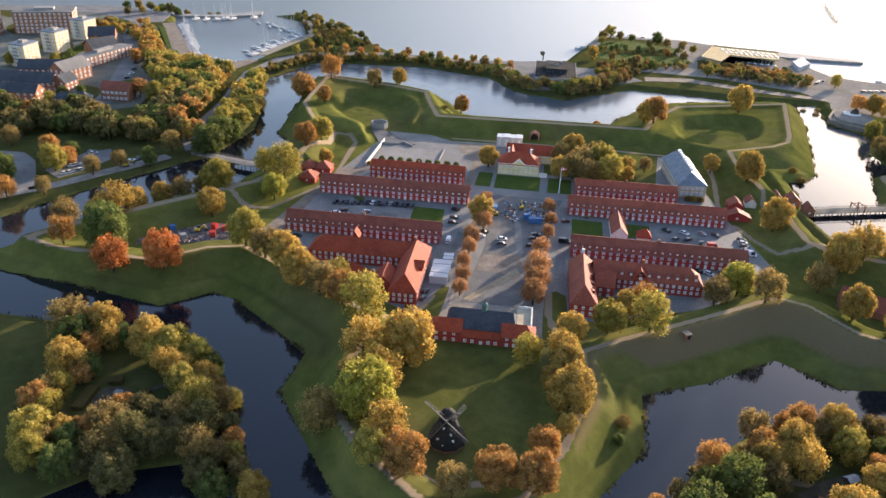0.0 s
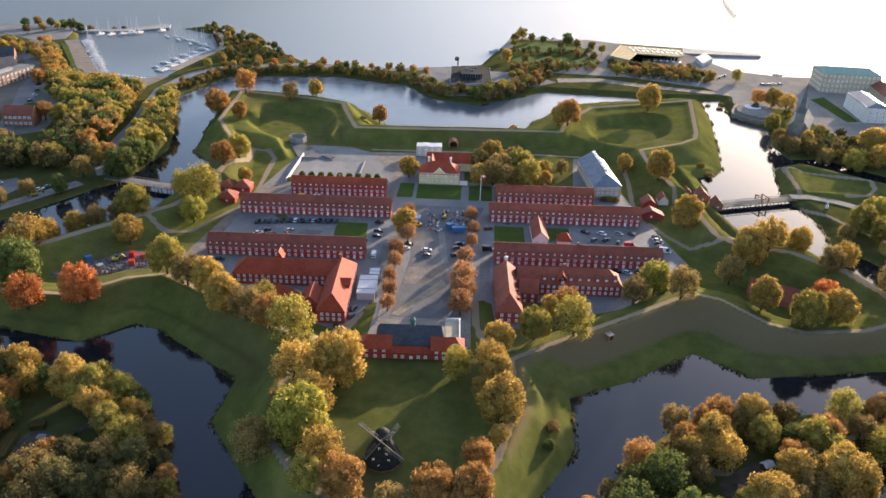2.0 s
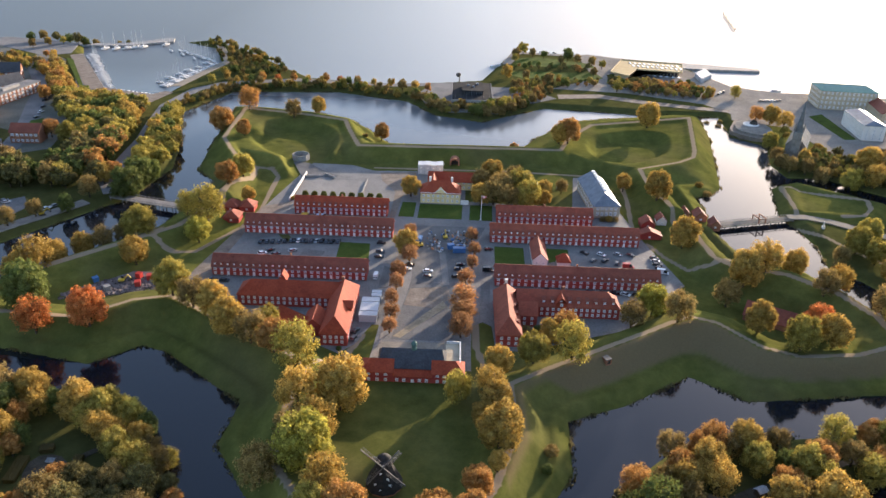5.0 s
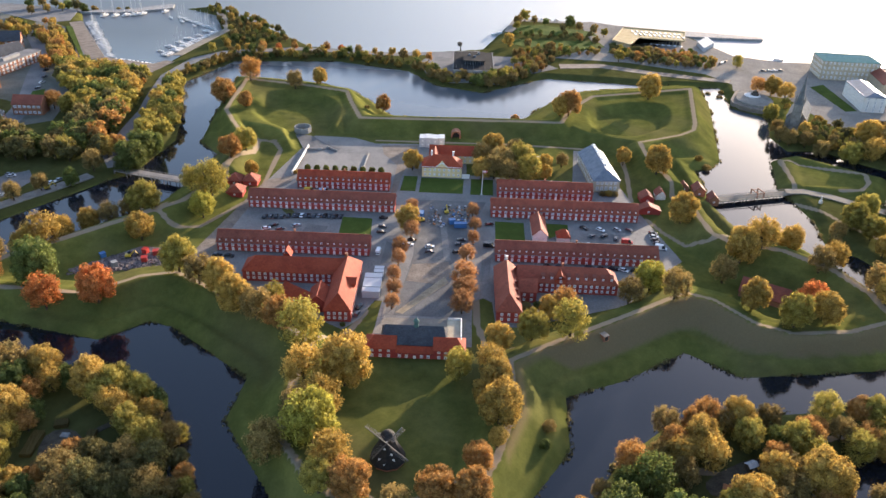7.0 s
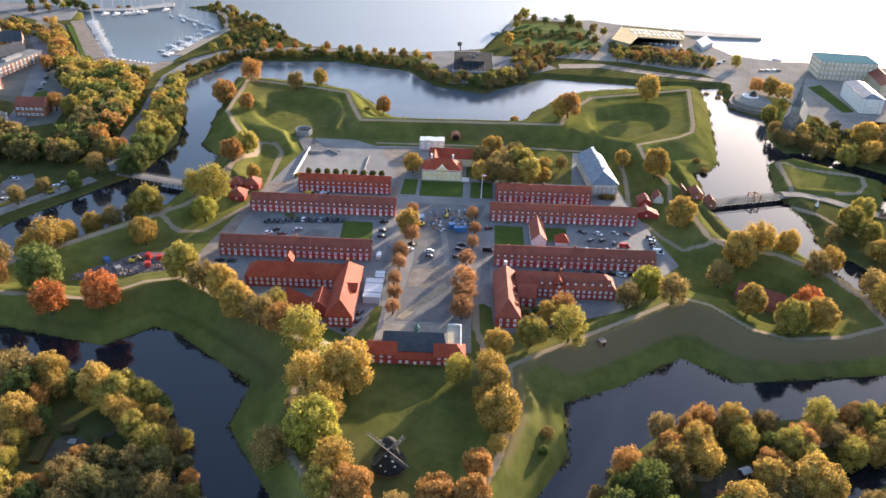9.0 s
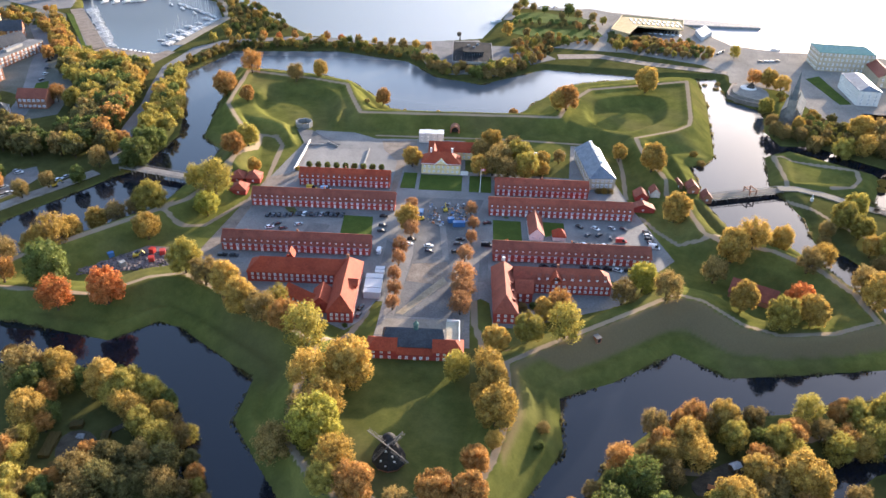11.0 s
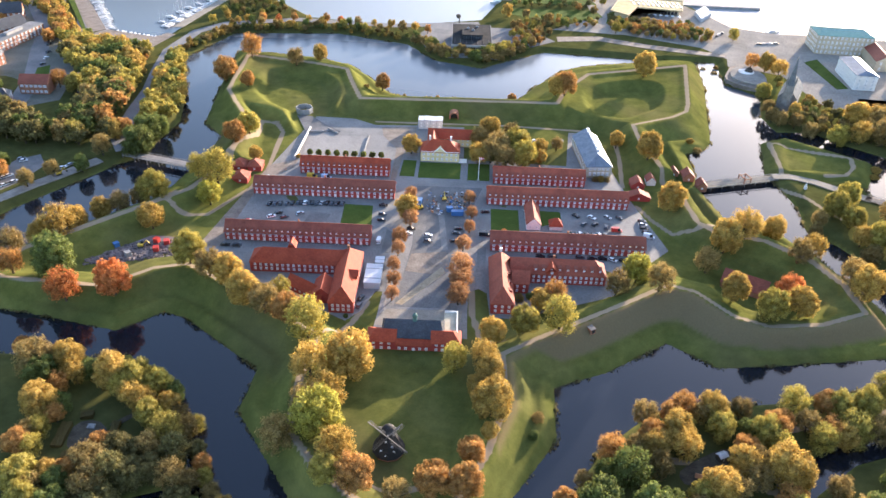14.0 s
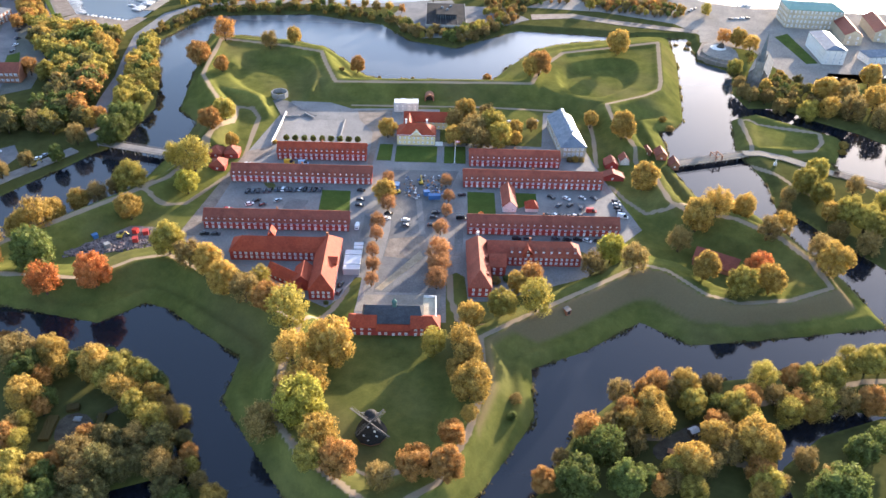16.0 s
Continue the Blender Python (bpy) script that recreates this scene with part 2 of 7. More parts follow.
LEAVES = {
    "G": leaf_material("green_leaves", (0.121, 0.149, 0.041)),
    "L": leaf_material("lime_leaves", (0.320, 0.297, 0.055)),
    "Y": leaf_material("yellow_green_leaves", (0.336, 0.282, 0.065)),
    "O": leaf_material("golden_leaves", (0.408, 0.279, 0.071)),
    "R": leaf_material("orange_leaves", (0.399, 0.218, 0.069)),
    "E": leaf_material("red_orange_leaves", (0.502, 0.189, 0.061)),
    "A": leaf_material("rusty_leaves", (0.375, 0.203, 0.094)),
    "D": leaf_material("dull_olive_leaves", (0.136, 0.123, 0.046)),
    "B": leaf_material("olive_brown_leaves", (0.254, 0.185, 0.068)),
}
HUES = {"G": "green", "L": "bright lime-green", "Y": "yellow-green", "O": "golden yellow", "R": "orange", "E": "red-orange", "B": "thinning olive-brown", "D": "dull olive-green", "A": "rusty orange"}


# ---- building blocks ----
def part(name, bm, material, parent=None, label=""):
    """Links a bmesh as one mesh object, under a thing or part if given."""
    me = bpy.data.meshes.new(name)
    bm.to_mesh(me)
    bm.free()
    for mat in (material if isinstance(material, (list, tuple)) else [material]):
        me.materials.append(mat)
    ob = new(name, me)
    ob.parent = parent
    return tagged(ob, label)


def shared(name, me, parent, m, label=""):
    ob = new(name, me)
    ob.parent = parent
    ob.matrix_basis = m
    return tagged(ob, label)


def mesh_of(name, bm, *materials):
    me = bpy.data.meshes.new(name)
    bm.to_mesh(me)
    bm.free()
    for mat in materials:
        me.materials.append(mat)
    return me


def thing(name, label, category, m=None, group="", kind=""):
    ob = new(name)
    ob.empty_display_size = 0.5
    if m is not None:
        ob.matrix_basis = m
    return tagged(ob, label, category, group, kind)


def quad(bm, *pts, mat=0):
    f = bm.faces.new([bm.verts.new(p) for p in pts])
    f.material_index = mat
    return f


def box(bm, x0, x1, y0, y1, z0, z1, mat=0):
    v = [bm.verts.new((x, y, z)) for z in (z0, z1) for y in (y0, y1) for x in (x0, x1)]
    for ids in ((0, 2, 3, 1), (4, 5, 7, 6), (0, 1, 5, 4), (1, 3, 7, 5), (3, 2, 6, 7), (2, 0, 4, 6)):
        bm.faces.new([v[i] for i in ids]).material_index = mat


def bar(bm, a, b, w, h=None, mat=0):
    """A square bar from a to b."""
    a, b = Vector(a), Vector(b)
    d = (b - a).normalized()
    s = d.cross((0, 0, 1)) if abs(d.z) < 0.95 else d.cross((1, 0, 0))
    s.normalize()
    u = s.cross(d)
    h = h or w
    v = [bm.verts.new(p + s * i * w / 2 + u * j * h / 2) for p in (a, b) for i, j in ((-1, -1), (1, -1), (1, 1), (-1, 1))]
    for ids in ((3, 2, 1, 0), (4, 5, 6, 7), (0, 1, 5, 4), (1, 2, 6, 5), (2, 3, 7, 6), (3, 0, 4, 7)):
        bm.faces.new([v[i] for i in ids]).material_index = mat


def prism(bm, x, y, rings, sides=8, turn=0.0, mat=0, cap=True):
    """A round or many-sided body through rings of (z, radius)."""
    loops = []
    for z, r in rings:
        loops.append([bm.verts.new((x + r * math.cos(turn + 2 * math.pi * i / sides), y + r * math.sin(turn + 2 * math.pi * i / sides), z)) for i in range(sides)])
    for a, b in zip(loops, loops[1:]):
        for i in range(sides):
            bm.faces.new((a[i], a[(i + 1) % sides], b[(i + 1) % sides], b[i])).material_index = mat
    if cap:
        bm.faces.new(loops[0][::-1]).material_index = mat
        bm.faces.new(loops[-1]).material_index = mat


def slab(bm, outline, z0, z1, mat=0):
    """A flat plate with the given outline."""
    lo, hi = [[bm.verts.new((x, y, z)) for x, y in outline] for z in (z0, z1)]
    n = len(outline)
    for i in range(n):
        bm.faces.new((lo[i], lo[(i + 1) % n], hi[(i + 1) % n], hi[i])).material_index = mat
    top = bm.faces.new(hi)
    top.material_index = mat
    bmesh.ops.triangulate(bm, faces=[top])
    bmesh.ops.recalc_face_normals(bm, faces=bm.faces[:])


def pitched(bm, x0, x1, y0, y1, z0, zr, axis="x", hip0=0.0, hip1=0.0, eave=0.4, thick=0.22):
    """A pitched roof over a rectangle, with its ridge along axis; hip0 and hip1 draw the ridge's ends in."""
    if axis == "y":
        lo, hi, a, b = y0, y1, x0, x1
    else:
        lo, hi, a, b = x0, x1, y0, y1
    mid = (a + b) / 2
    drop = eave * (zr - z0) / max(0.1, (b - a) / 2)

    def at(u, v, z):
        return (v, u, z) if axis == "y" else (u, v, z)
    rows = []
    for dz in (0, -thick):
        rows.append([at(lo - eave, a - eave, z0 - drop + dz), at(hi + eave, a - eave, z0 - drop + dz), at(hi + eave, b + eave, z0 - drop + dz),
                     at(lo - eave, b + eave, z0 - drop + dz), at(lo - (eave if not hip0 else -hip0), mid, zr + dz), at(hi + (eave if not hip1 else -hip1), mid, zr + dz)])
    v = [[bm.verts.new(p) for p in r] for r in rows]
    for k, r in enumerate(v):
        fs = [(r[0], r[1], r[5], r[4]), (r[2], r[3], r[4], r[5])]
        if hip0:
            fs.append((r[3], r[0], r[4]))
        if hip1:
            fs.append((r[1], r[2], r[5]))
        for f in fs:
            bm.faces.new(f if k == 0 else f[::-1])
    t, u = v
    edges = [(0, 1), (2, 3)] + ([(3, 0)] if hip0 else [(3, 4), (4, 0)]) + ([(1, 2)] if hip1 else [(1, 5), (5, 2)])
    for i, j in edges:
        bm.faces.new((t[i], u[i], u[j], t[j]))
    bmesh.ops.recalc_face_normals(bm, faces=bm.faces[:])


def walls(bm, x0, x1, y0, y1, z0, z1, zr=0, axis="x", gables=True):
    """Four outer walls, and gables up to the ridge."""
    box(bm, x0, x1, y0, y1, z0, z1)
    if gables and zr:
        g = 0.12
        if axis == "x":
            for x, s in ((x0, 1), (x1, -1)):
                ym = (y0 + y1) / 2
                a = [bm.verts.new(p) for p in ((x, y0, z1), (x, y1, z1), (x, ym, zr - g))]
                b = [bm.verts.new(p) for p in ((x + s * 0.3, y0, z1), (x + s * 0.3, y1, z1), (x + s * 0.3, ym, zr - g))]
                bm.faces.new(a), bm.faces.new(b)
                for i in range(3):
                    bm.faces.new((a[i], a[(i + 1) % 3], b[(i + 1) % 3], b[i]))
        else:
            for y, s in ((y0, 1), (y1, -1)):
                xm = (x0 + x1) / 2
                a = [bm.verts.new(p) for p in ((x0, y, z1), (x1, y, z1), (xm, y, zr - g))]
                b = [bm.verts.new(p) for p in ((x0, y + s * 0.3, z1), (x1, y + s * 0.3, z1), (xm, y + s * 0.3, zr - g))]
                bm.faces.new(a), bm.faces.new(b)
                for i in range(3):
                    bm.faces.new((a[i], a[(i + 1) % 3], b[(i + 1) % 3], b[i]))
    bmesh.ops.recalc_face_normals(bm, faces=bm.faces[:])


def window_mesh(w, h, name="window"):
    """A casement frame with mullion and transom, facing -y, and its pane's mesh."""
    bm = bmesh.new()
    t = 0.2
    us = [-w / 2, -w / 2 + t, -0.05, 0.05, w / 2 - t, w / 2]
    vs = [0, t, h * 0.6, h * 0.6 + 0.09, h - t, h]
    v = [[bm.verts.new((u, 0.05, z)) for u in us] for z in vs]
    cells = [bm.faces.new((v[j][i], v[j][i + 1], v[j + 1][i + 1], v[j + 1][i])) for j in range(5) for i in range(5) if not (i in (1, 3) and j in (1, 3))]
    out = bmesh.ops.extrude_face_region(bm, geom=cells)
    for q in out["geom"]:
        if isinstance(q, bmesh.types.BMVert):
            q.co.y = -0.09
    bmesh.ops.recalc_face_normals(bm, faces=bm.faces[:])
    fr = mesh_of(name, bm, WHITE_PAINT)
    bm = bmesh.new()
    box(bm, -w / 2 + t, w / 2 - t, -0.02, 0.03, t, h - t)
    return fr, mesh_of("pane", bm, GLASS_PALE)


WIN = {k: window_mesh(*k) for k in ((1.25, 1.55), (1.1, 1.3), (1.0, 0.95), (1.4, 2.0), (1.8, 1.6), (0.8, 1.1))}


def put_window(parent, kind, x, y, z, turn=0.0, label=""):
    fr, pane = WIN[kind]
    w = shared("window", fr, parent, pose(x, y, z, 0, 0, turn), label)
    shared("pane", pane, w, Matrix.Identity(4))
    return w


def door_mesh():
    bm = bmesh.new()
    box(bm, -0.55, -0.43, -0.08, 0.05, 0, 2.25)
    box(bm, 0.43, 0.55, -0.08, 0.05, 0, 2.25)
    box(bm, -0.43, 0.43, -0.08, 0.05, 2.13, 2.25)
    box(bm, -0.43, 0.43, -0.03, 0.05, 0, 2.13)
    return mesh_of("door", bm, WHITE_PAINT)


DOOR = door_mesh()


def dormer_mesh():
    """A small dormer with a lean roof, facing -y, its sill at z 0."""
    bm = bmesh.new()
    for x0, x1 in ((-0.7, -0.5), (0.5, 0.7)):
        box(bm, x0, x1, -0.05, 1.9, -0.2, 1.15, 0)
    box(bm, -0.5, 0.5, -0.05, 0.1, -0.2, 0.12, 0)
    v = [bm.verts.new(p) for p in ((-0.85, -0.2, 1.1), (0.85, -0.2, 1.1), (0.85, 2.1, 1.75), (-0.85, 2.1, 1.75),
                                   (-0.85, -0.2, 1.24), (0.85, -0.2, 1.24), (0.85, 2.1, 1.89), (-0.85, 2.1, 1.89))]
    for ids in ((0, 3, 2, 1), (4, 5, 6, 7), (0, 1, 5, 4), (1, 2, 6, 5), (2, 3, 7, 6), (3, 0, 4, 7)):
        bm.faces.new([v[i] for i in ids]).material_index = 1
    return mesh_of("dormer", bm, RED_WALL, TILES_OLD)


DORMER = dormer_mesh()


def chimney(parent, x, y, z0, z1, w=0.9, mat=None):
    bm = bmesh.new()
    box(bm, x - w / 2, x + w / 2, y - w / 2, y + w / 2, z0, z1)
    box(bm, x - w / 2 - 0.1, x + w / 2 + 0.1, y - w / 2 - 0.1, y + w / 2 + 0.1, z1, z1 + 0.2)
    return part("chimney", bm, mat or BRICK_WALL, parent)


def inside(px, py, poly):
    """Which points lie within a polygon, and how far each is from its outline."""
    inn = np.zeros(px.shape, bool)
    dist = np.full(px.shape, 1e9)
    for (x0, y0), (x1, y1) in zip(poly, poly[1:] + poly[:1]):
        dx, dy = x1 - x0, y1 - y0
        t = np.clip(((px - x0) * dx + (py - y0) * dy) / (dx * dx + dy * dy), 0, 1)
        dist = np.minimum(dist, np.hypot(px - x0 - t * dx, py - y0 - t * dy))
        if dy:
            inn ^= ((y0 > py) != (y1 > py)) & (px < dx * (py - y0) / dy + x0)
    return inn, dist


def near_line(px, py, line):
    dist = np.full(px.shape, 1e9)
    for (x0, y0), (x1, y1) in zip(line, line[1:]):
        dx, dy = x1 - x0, y1 - y0
        t = np.clip(((px - x0) * dx + (py - y0) * dy) / (dx * dx + dy * dy), 0, 1)
        dist = np.minimum(dist, np.hypot(px - x0 - t * dx, py - y0 - t * dy))
    return dist


# ---- the ground: fort, moat banks, islands, shore ----
SEA = -3.0
MOAT_EDGE = [(-31, -236), (22, -156), (23, -130), (45, -120), (72, -101), (89, -115), (118, -111), (177, -102), (172, -70), (165, -50), (158, -29),
             (147, -14), (138, -4), (124, -2), (120, 14), (118, 28), (119, 43), (121, 58), (121, 75), (132, 80), (140, 91), (160, 186), (166, 240), (145, 240),
             (76, 216), (62, 208), (37, 172), (24, 147), (-51, 144), (-62, 149), (-76, 172), (-94, 199), (-123, 212), (-182, 220), (-180, 179),
             (-171, 89), (-156, 72), (-161, 34), (-166, 12), (-172, -7), (-186, -22), (-198, -44), (-223, -66), (-242, -92), (-191, -99),
             (-151, -108), (-136, -95), (-126, -98), (-90, -127), (-92, -149)]
CREST = [(-31, -204), (-13, -192), (-3, -172), (4, -148), (3, -124), (20, -112), (52, -91), (77, -74), (87, -78), (99, -94), (112, -100),
         (135, -97), (156, -88), (155, -69), (147, -50), (131, -34), (109, -28), (103, -20), (101.5, -7), (101, 10), (98, 29), (96.4, 42), (93.5, 56), (91, 76), (91, 92), (118, 106),
         (129, 116), (133, 128), (148, 201), (74, 175), (55, 146), (47, 121), (-56, 117), (-78, 116), (-87, 144), (-93, 166), (-116, 174),
         (-166, 185), (-164, 121), (-155, 103), (-143, 80), (-140, 50), (-140, 20), (-150, -8), (-172, -32), (-205, -66), (-218, -84), (-203, -89),
         (-179, -91), (-160, -92), (-144, -78), (-131, -74), (-117, -83), (-84, -104), (-68, -118), (-71, -141), (-70, -166), (-60, -180), (-46, -192)]
MAINLAND = [(-2500, -62), (-266, -66), (-253, -51), (-245, -36), (-234, -16), (-222, 2), (-211, 18), (-203, 31), (-194, 40), (-186, 90), (-192, 118), (-216, 200), (-194, 258),
            (-114, 268), (-57, 249), (-34, 216), (0, 203), (21, 221), (49, 243), (101, 238), (143, 231), (180, 236), (176, 190), (195, 172),
            (184, 135), (187, 112), (209, 114), (226, 95), (246, 79), (262, 58), (420, 40), (2500, 40), (2500, 320), (254, 308), (210, 331), (200, 380), (109, 428), (34, 430),
            (22, 389), (1, 317), (-68, 293), (-140, 305), (-202, 378), (-256, 434), (-286, 426), (-250, 404), (-228, 345), (-244, 244),
            (-250, 234), (-291, 246), (-355, 354), (-376, 400), (-450, 416), (-542, 373), (-2500, 380)]
ISLAND_WEST = [(-600, -100), (-204, -123), (-160, -125), (-140, -121), (-122, -142), (-104, -170), (-90, -196), (-84, -240), (-89, -186),
               (-104, -184), (-112, -187), (-128, -193), (-150, -215), (-240, -215), (-600, -215)]
ISLAND_FAR_SOUTH = [(104, -176), (124, -161), (150, -152), (300, -158), (300, -260), (100, -260)]
ISLAND_SOUTH = [(8, -206), (36, -160), (58, -140), (110, -132), (170, -116), (420, -108), (420, -150), (152, -152), (127, -147), (110, -160),
                (98, -190), (96, -300), (20, -300)]
RAVELIN = [(171, 94), (161, 54), (164, 40), (215, 41), (231, 69), (187, 102)]
SOUTH_BANK = [(161.5, 50), (163.5, 36), (166, 14), (162, -8), (173, -21), (180, -36), (190, -51), (200, -70), (260, -95), (420, -102), (420, 18), (235, 3), (222, 14), (213, 32), (212, 52)]
FOOTPATHS = [[(-52, -86), (-57, -100), (-63, -109), (-68, -116)], [(-8, -75), (-8, -91), (-5, -105), (4, -113)],
             [(78, 5), (83, -8), (91, -21), (99, -25), (110, -22)], [(-124, 6), (-138, -21), (-151, -23), (-158, -19), (-157, -11), (-150, 4)],
             [(-155, 103), (-145, 86), (-135, 90), (-126, 87), (-120, 76), (-119, 29)], [(-135, 90), (-133, 67), (-143, 30)],
             [(74, 25), (78, 60), (79, 92)], [(164, 36), (174, 21), (180, 7), (200, -20), (230, -50)], [(180, 7), (189, 29), (200, 30)],
             [(-104, -165), (-97, -190), (-92, -215)],
             [(-62, -177), (-36, -186), (-12, -178)], [(60, -165), (75, -168), (92, -178), (100, -150), (150, -136), (300, -125)],
             [(174, 90), (170, 60), (168, 46)], [(176, 87), (216, 70), (213, 59), (204, 48), (192, 47)], [(-66, 96), (16, 98), (60, 95)]]


def rounded(poly, times=2):
    """A polygon with its corners cut off twice over."""
    for _ in range(times):
        poly = [(a[0] + (b[0] - a[0]) * k, a[1] + (b[1] - a[1]) * k) for a, b in zip(poly, poly[1:] + poly[:1]) for k in (0.25, 0.75)]
    return poly


PLATFORM_EAST = [(46, 118), (52, 150), (71, 180), (150, 205), (134, 122), (112, 99), (92, 90), (76, 95), (58, 104)]
PLATFORM_WEST = [(-172, 192), (-168, 116), (-150, 100), (-136, 95), (-124, 85), (-116, 72), (-111, 76), (-115, 92), (-100, 97), (-88, 104), (-82, 130), (-84, 148), (-92, 170), (-116, 178)]
HOLLOW_WEST = rounded([(-153, 158), (-142, 170), (-115, 167), (-97, 150), (-91, 122), (-92, 98), (-104, 90), (-115, 92), (-130, 102), (-149, 120)])
HOLLOW_EAST = rounded([(66, 156), (100, 173), (127, 172), (120, 130), (103, 115), (88, 103), (64, 112)])


def land(px, py, poly, top, rise):
    inn, d = inside(px, py, poly)
    return np.where(inn, np.minimum(top, SEA - 0.2 + d * rise), SEA - 0.2 - np.minimum(4, d * 0.5))


def height(px, py):
    """The ground's height, with the masks of paths, dry turf and bare earth."""
    rng = np.sin(px * 0.061 + 1.3) * np.cos(py * 0.053) * 0.5 + np.sin(px * 0.17 + py * 0.13) * 0.2
    in_w, d_w = inside(px, py, MOAT_EDGE)
    in_c, d_c = inside(px, py, CREST)
    f = d_w / np.maximum(1e-6, d_w + d_c)
    outer = np.interp(f, [0, 0.04, 0.24, 0.29, 0.42, 0.47, 0.86, 0.92, 0.96, 1], [SEA - 0.3, SEA + 0.7, 0.3, 0.45, 0.0, 0.3, 7.3, 7.6, 7.5, 6.9])
    plain_bank = np.interp(f, [0, 0.05, 0.9, 0.96, 1], [SEA - 0.3, SEA + 0.6, 7.2, 7.4, 6.9])
    outer = outer + (plain_bank - outer) * np.clip((px - 100) / 12, 0, 1) * np.clip((py - 84) / 8, 0, 1)
    berm = np.interp(f, [0, 0.05, 0.13, 0.34, 0.38, 0.50, 0.60, 0.74, 0.92, 0.96, 1], [SEA - 0.3, -2.2, 0.4, 2.7, 2.9, 0.0, 0.2, 5.6, 7.2, 7.3, 6.9])
    outer = outer + (berm - outer) * np.clip((px - 88) / 10, 0, 1) * np.clip((py + 26) / 8, 0, 1) * np.clip((88 - py) / 8, 0, 1)
    floor = np.where(py < -108, 1.0, 0.0)
    inner = np.interp(d_c, [0, 2.3, 3.4, 11.0], [6.9, 6.9, 6.6, 0.0])
    gentle = np.interp(d_c, [0, 2.3, 3.2, 7.6, 8.4, 13.0], [6.9, 6.9, 6.6, 5.3, 4.9, 0.0])
    inner = inner + (gentle - inner) * np.clip((-20 - py) / 10, 0, 1)
    wide = np.interp(d_c, [0, 2.3, 3.0, 6.0, 6.8, 12.8, 13.4, 17.0], [6.9, 6.9, 6.6, 5.9, 5.2, 3.9, 3.6, 0.0])
    inner = inner + (wide - inner) * np.clip((-35 - py) / 10, 0, 1) * np.clip((np.abs(px + 25) - 88) / 8, 0, 1)
    broad = np.interp(d_c, [0, 2.5, 5.0, 11.5, 18.0], [6.9, 6.9, 5.8, 5.2, -0.4])
    inner = inner + (broad - inner) * np.clip((py - 116 + np.abs(px - 15) * 0.02) / 10, 0, 1)
    in_p, d_p = inside(px, py, PLATFORM_EAST)
    inner = np.where(in_p, np.maximum(inner, np.interp(d_p, [0, 7.0], [0.0, 5.2])), inner)
    in_h, d_h = inside(px, py, HOLLOW_EAST)
    inner = np.where(in_h, np.minimum(inner, np.interp(d_h, [0, 0.8, 7.0], [5.2, 5.0, 0.2])), inner)
    inner = np.maximum(floor * np.clip(d_c / 8, 0, 1), inner)
    in_p, d_p = inside(px, py, PLATFORM_WEST)
    inner = np.where(in_p, np.maximum(inner, np.interp(d_p, [0, 6.0], [0.0, 5.3])), inner)
    in_h, d_h = inside(px, py, HOLLOW_WEST)
    inner = np.where(in_h, np.minimum(inner, np.interp(d_h, [0, 0.8, 7.0], [5.3, 5.1, 0.2])), inner)
    inner = inner * np.clip((np.hypot(px + 107, py - 97) - 10) / 5, 0, 1)
    z = np.where(in_c, inner, np.where(in_w, outer, SEA - 0.3 - np.minimum(3, d_w * 0.4)))
    for road in ([(-195, 38), (-122, 22)], [(160, 46), (116, 32), (78, 24)]):
        d = near_line(px, py, road)
        cut = np.maximum(0.2, (d - 4.5) * 2.0)
        z = np.where(in_w & (d_w > 2), np.minimum(z, cut), z)
    for hx, hy, hr, hz in ((-131, 137, 2.4, 0.6), (-122, 128, 2.1, 0.5), (-112, 135, 2.2, 0.6), (-116, 143, 1.8, 0.5), (-135, 131, 1.8, 0.5), (-126, 145, 2.1, 0.5)):
        z = z + hz * np.exp(-((px - hx) ** 2 + (py - hy) ** 2) / hr**2)
    outside = ~in_w
    low = np.full(px.shape, -9.0)
    for poly, top, rise in ((MAINLAND, 0.0, 0.5), (ISLAND_WEST, -0.6, 0.4), (ISLAND_SOUTH, -0.6, 0.4), (RAVELIN, 0.0, 0.45), (SOUTH_BANK, -0.3, 0.4), (ISLAND_FAR_SOUTH, -0.6, 0.4)):
        low = np.maximum(low, land(px, py, poly, top, rise))
    z = np.where(outside, np.maximum(z, low), z)
    inr, dr = inside(px, py, RAVELIN)
    z = np.where(inr, np.maximum(z, np.interp(dr, [0, 5, 8, 10, 14], [SEA, 1.0, 1.6, 1.6, 0.0])), z)
    road = near_line(px, py, [(158, 46), (172, 46), (184, 41), (200, 29)])
    z = np.where(inr, np.minimum(z, np.maximum(0.1, (road - 4) * 0.6)), z)
    grav = np.clip(1.5 - np.abs(np.where(in_c, d_c, -d_c) - 0.5) * 0.8, 0, 1) * in_w
    for line in FOOTPATHS:
        grav = np.maximum(grav, np.clip(1.5 - near_line(px, py, line) * 0.85, 0, 1))
    dry = np.where(in_w & ~in_c & (f > 0.45) & (f < 0.93) & (px > 0) & (py < -40), np.where(py < -118, 0.75 * np.clip((f - 0.72) / 0.1, 0, 1), 0.92 * np.clip((f - 0.45) / 0.06, 0, 1)), 0.0)
    dry = np.maximum(dry, np.clip(0.02 + rng * 0.4, 0, 0.3))
    earth = np.where(outside & (low > SEA + 0.4), 0.75, 0.0)
    earth = np.where(inr | inside(px, py, [(200, 100), (280, 110), (280, 230), (200, 230)])[0], 0.1, earth)
    return z + np.where(z > SEA + 0.5, rng * 0.12, 0), grav, dry, earth


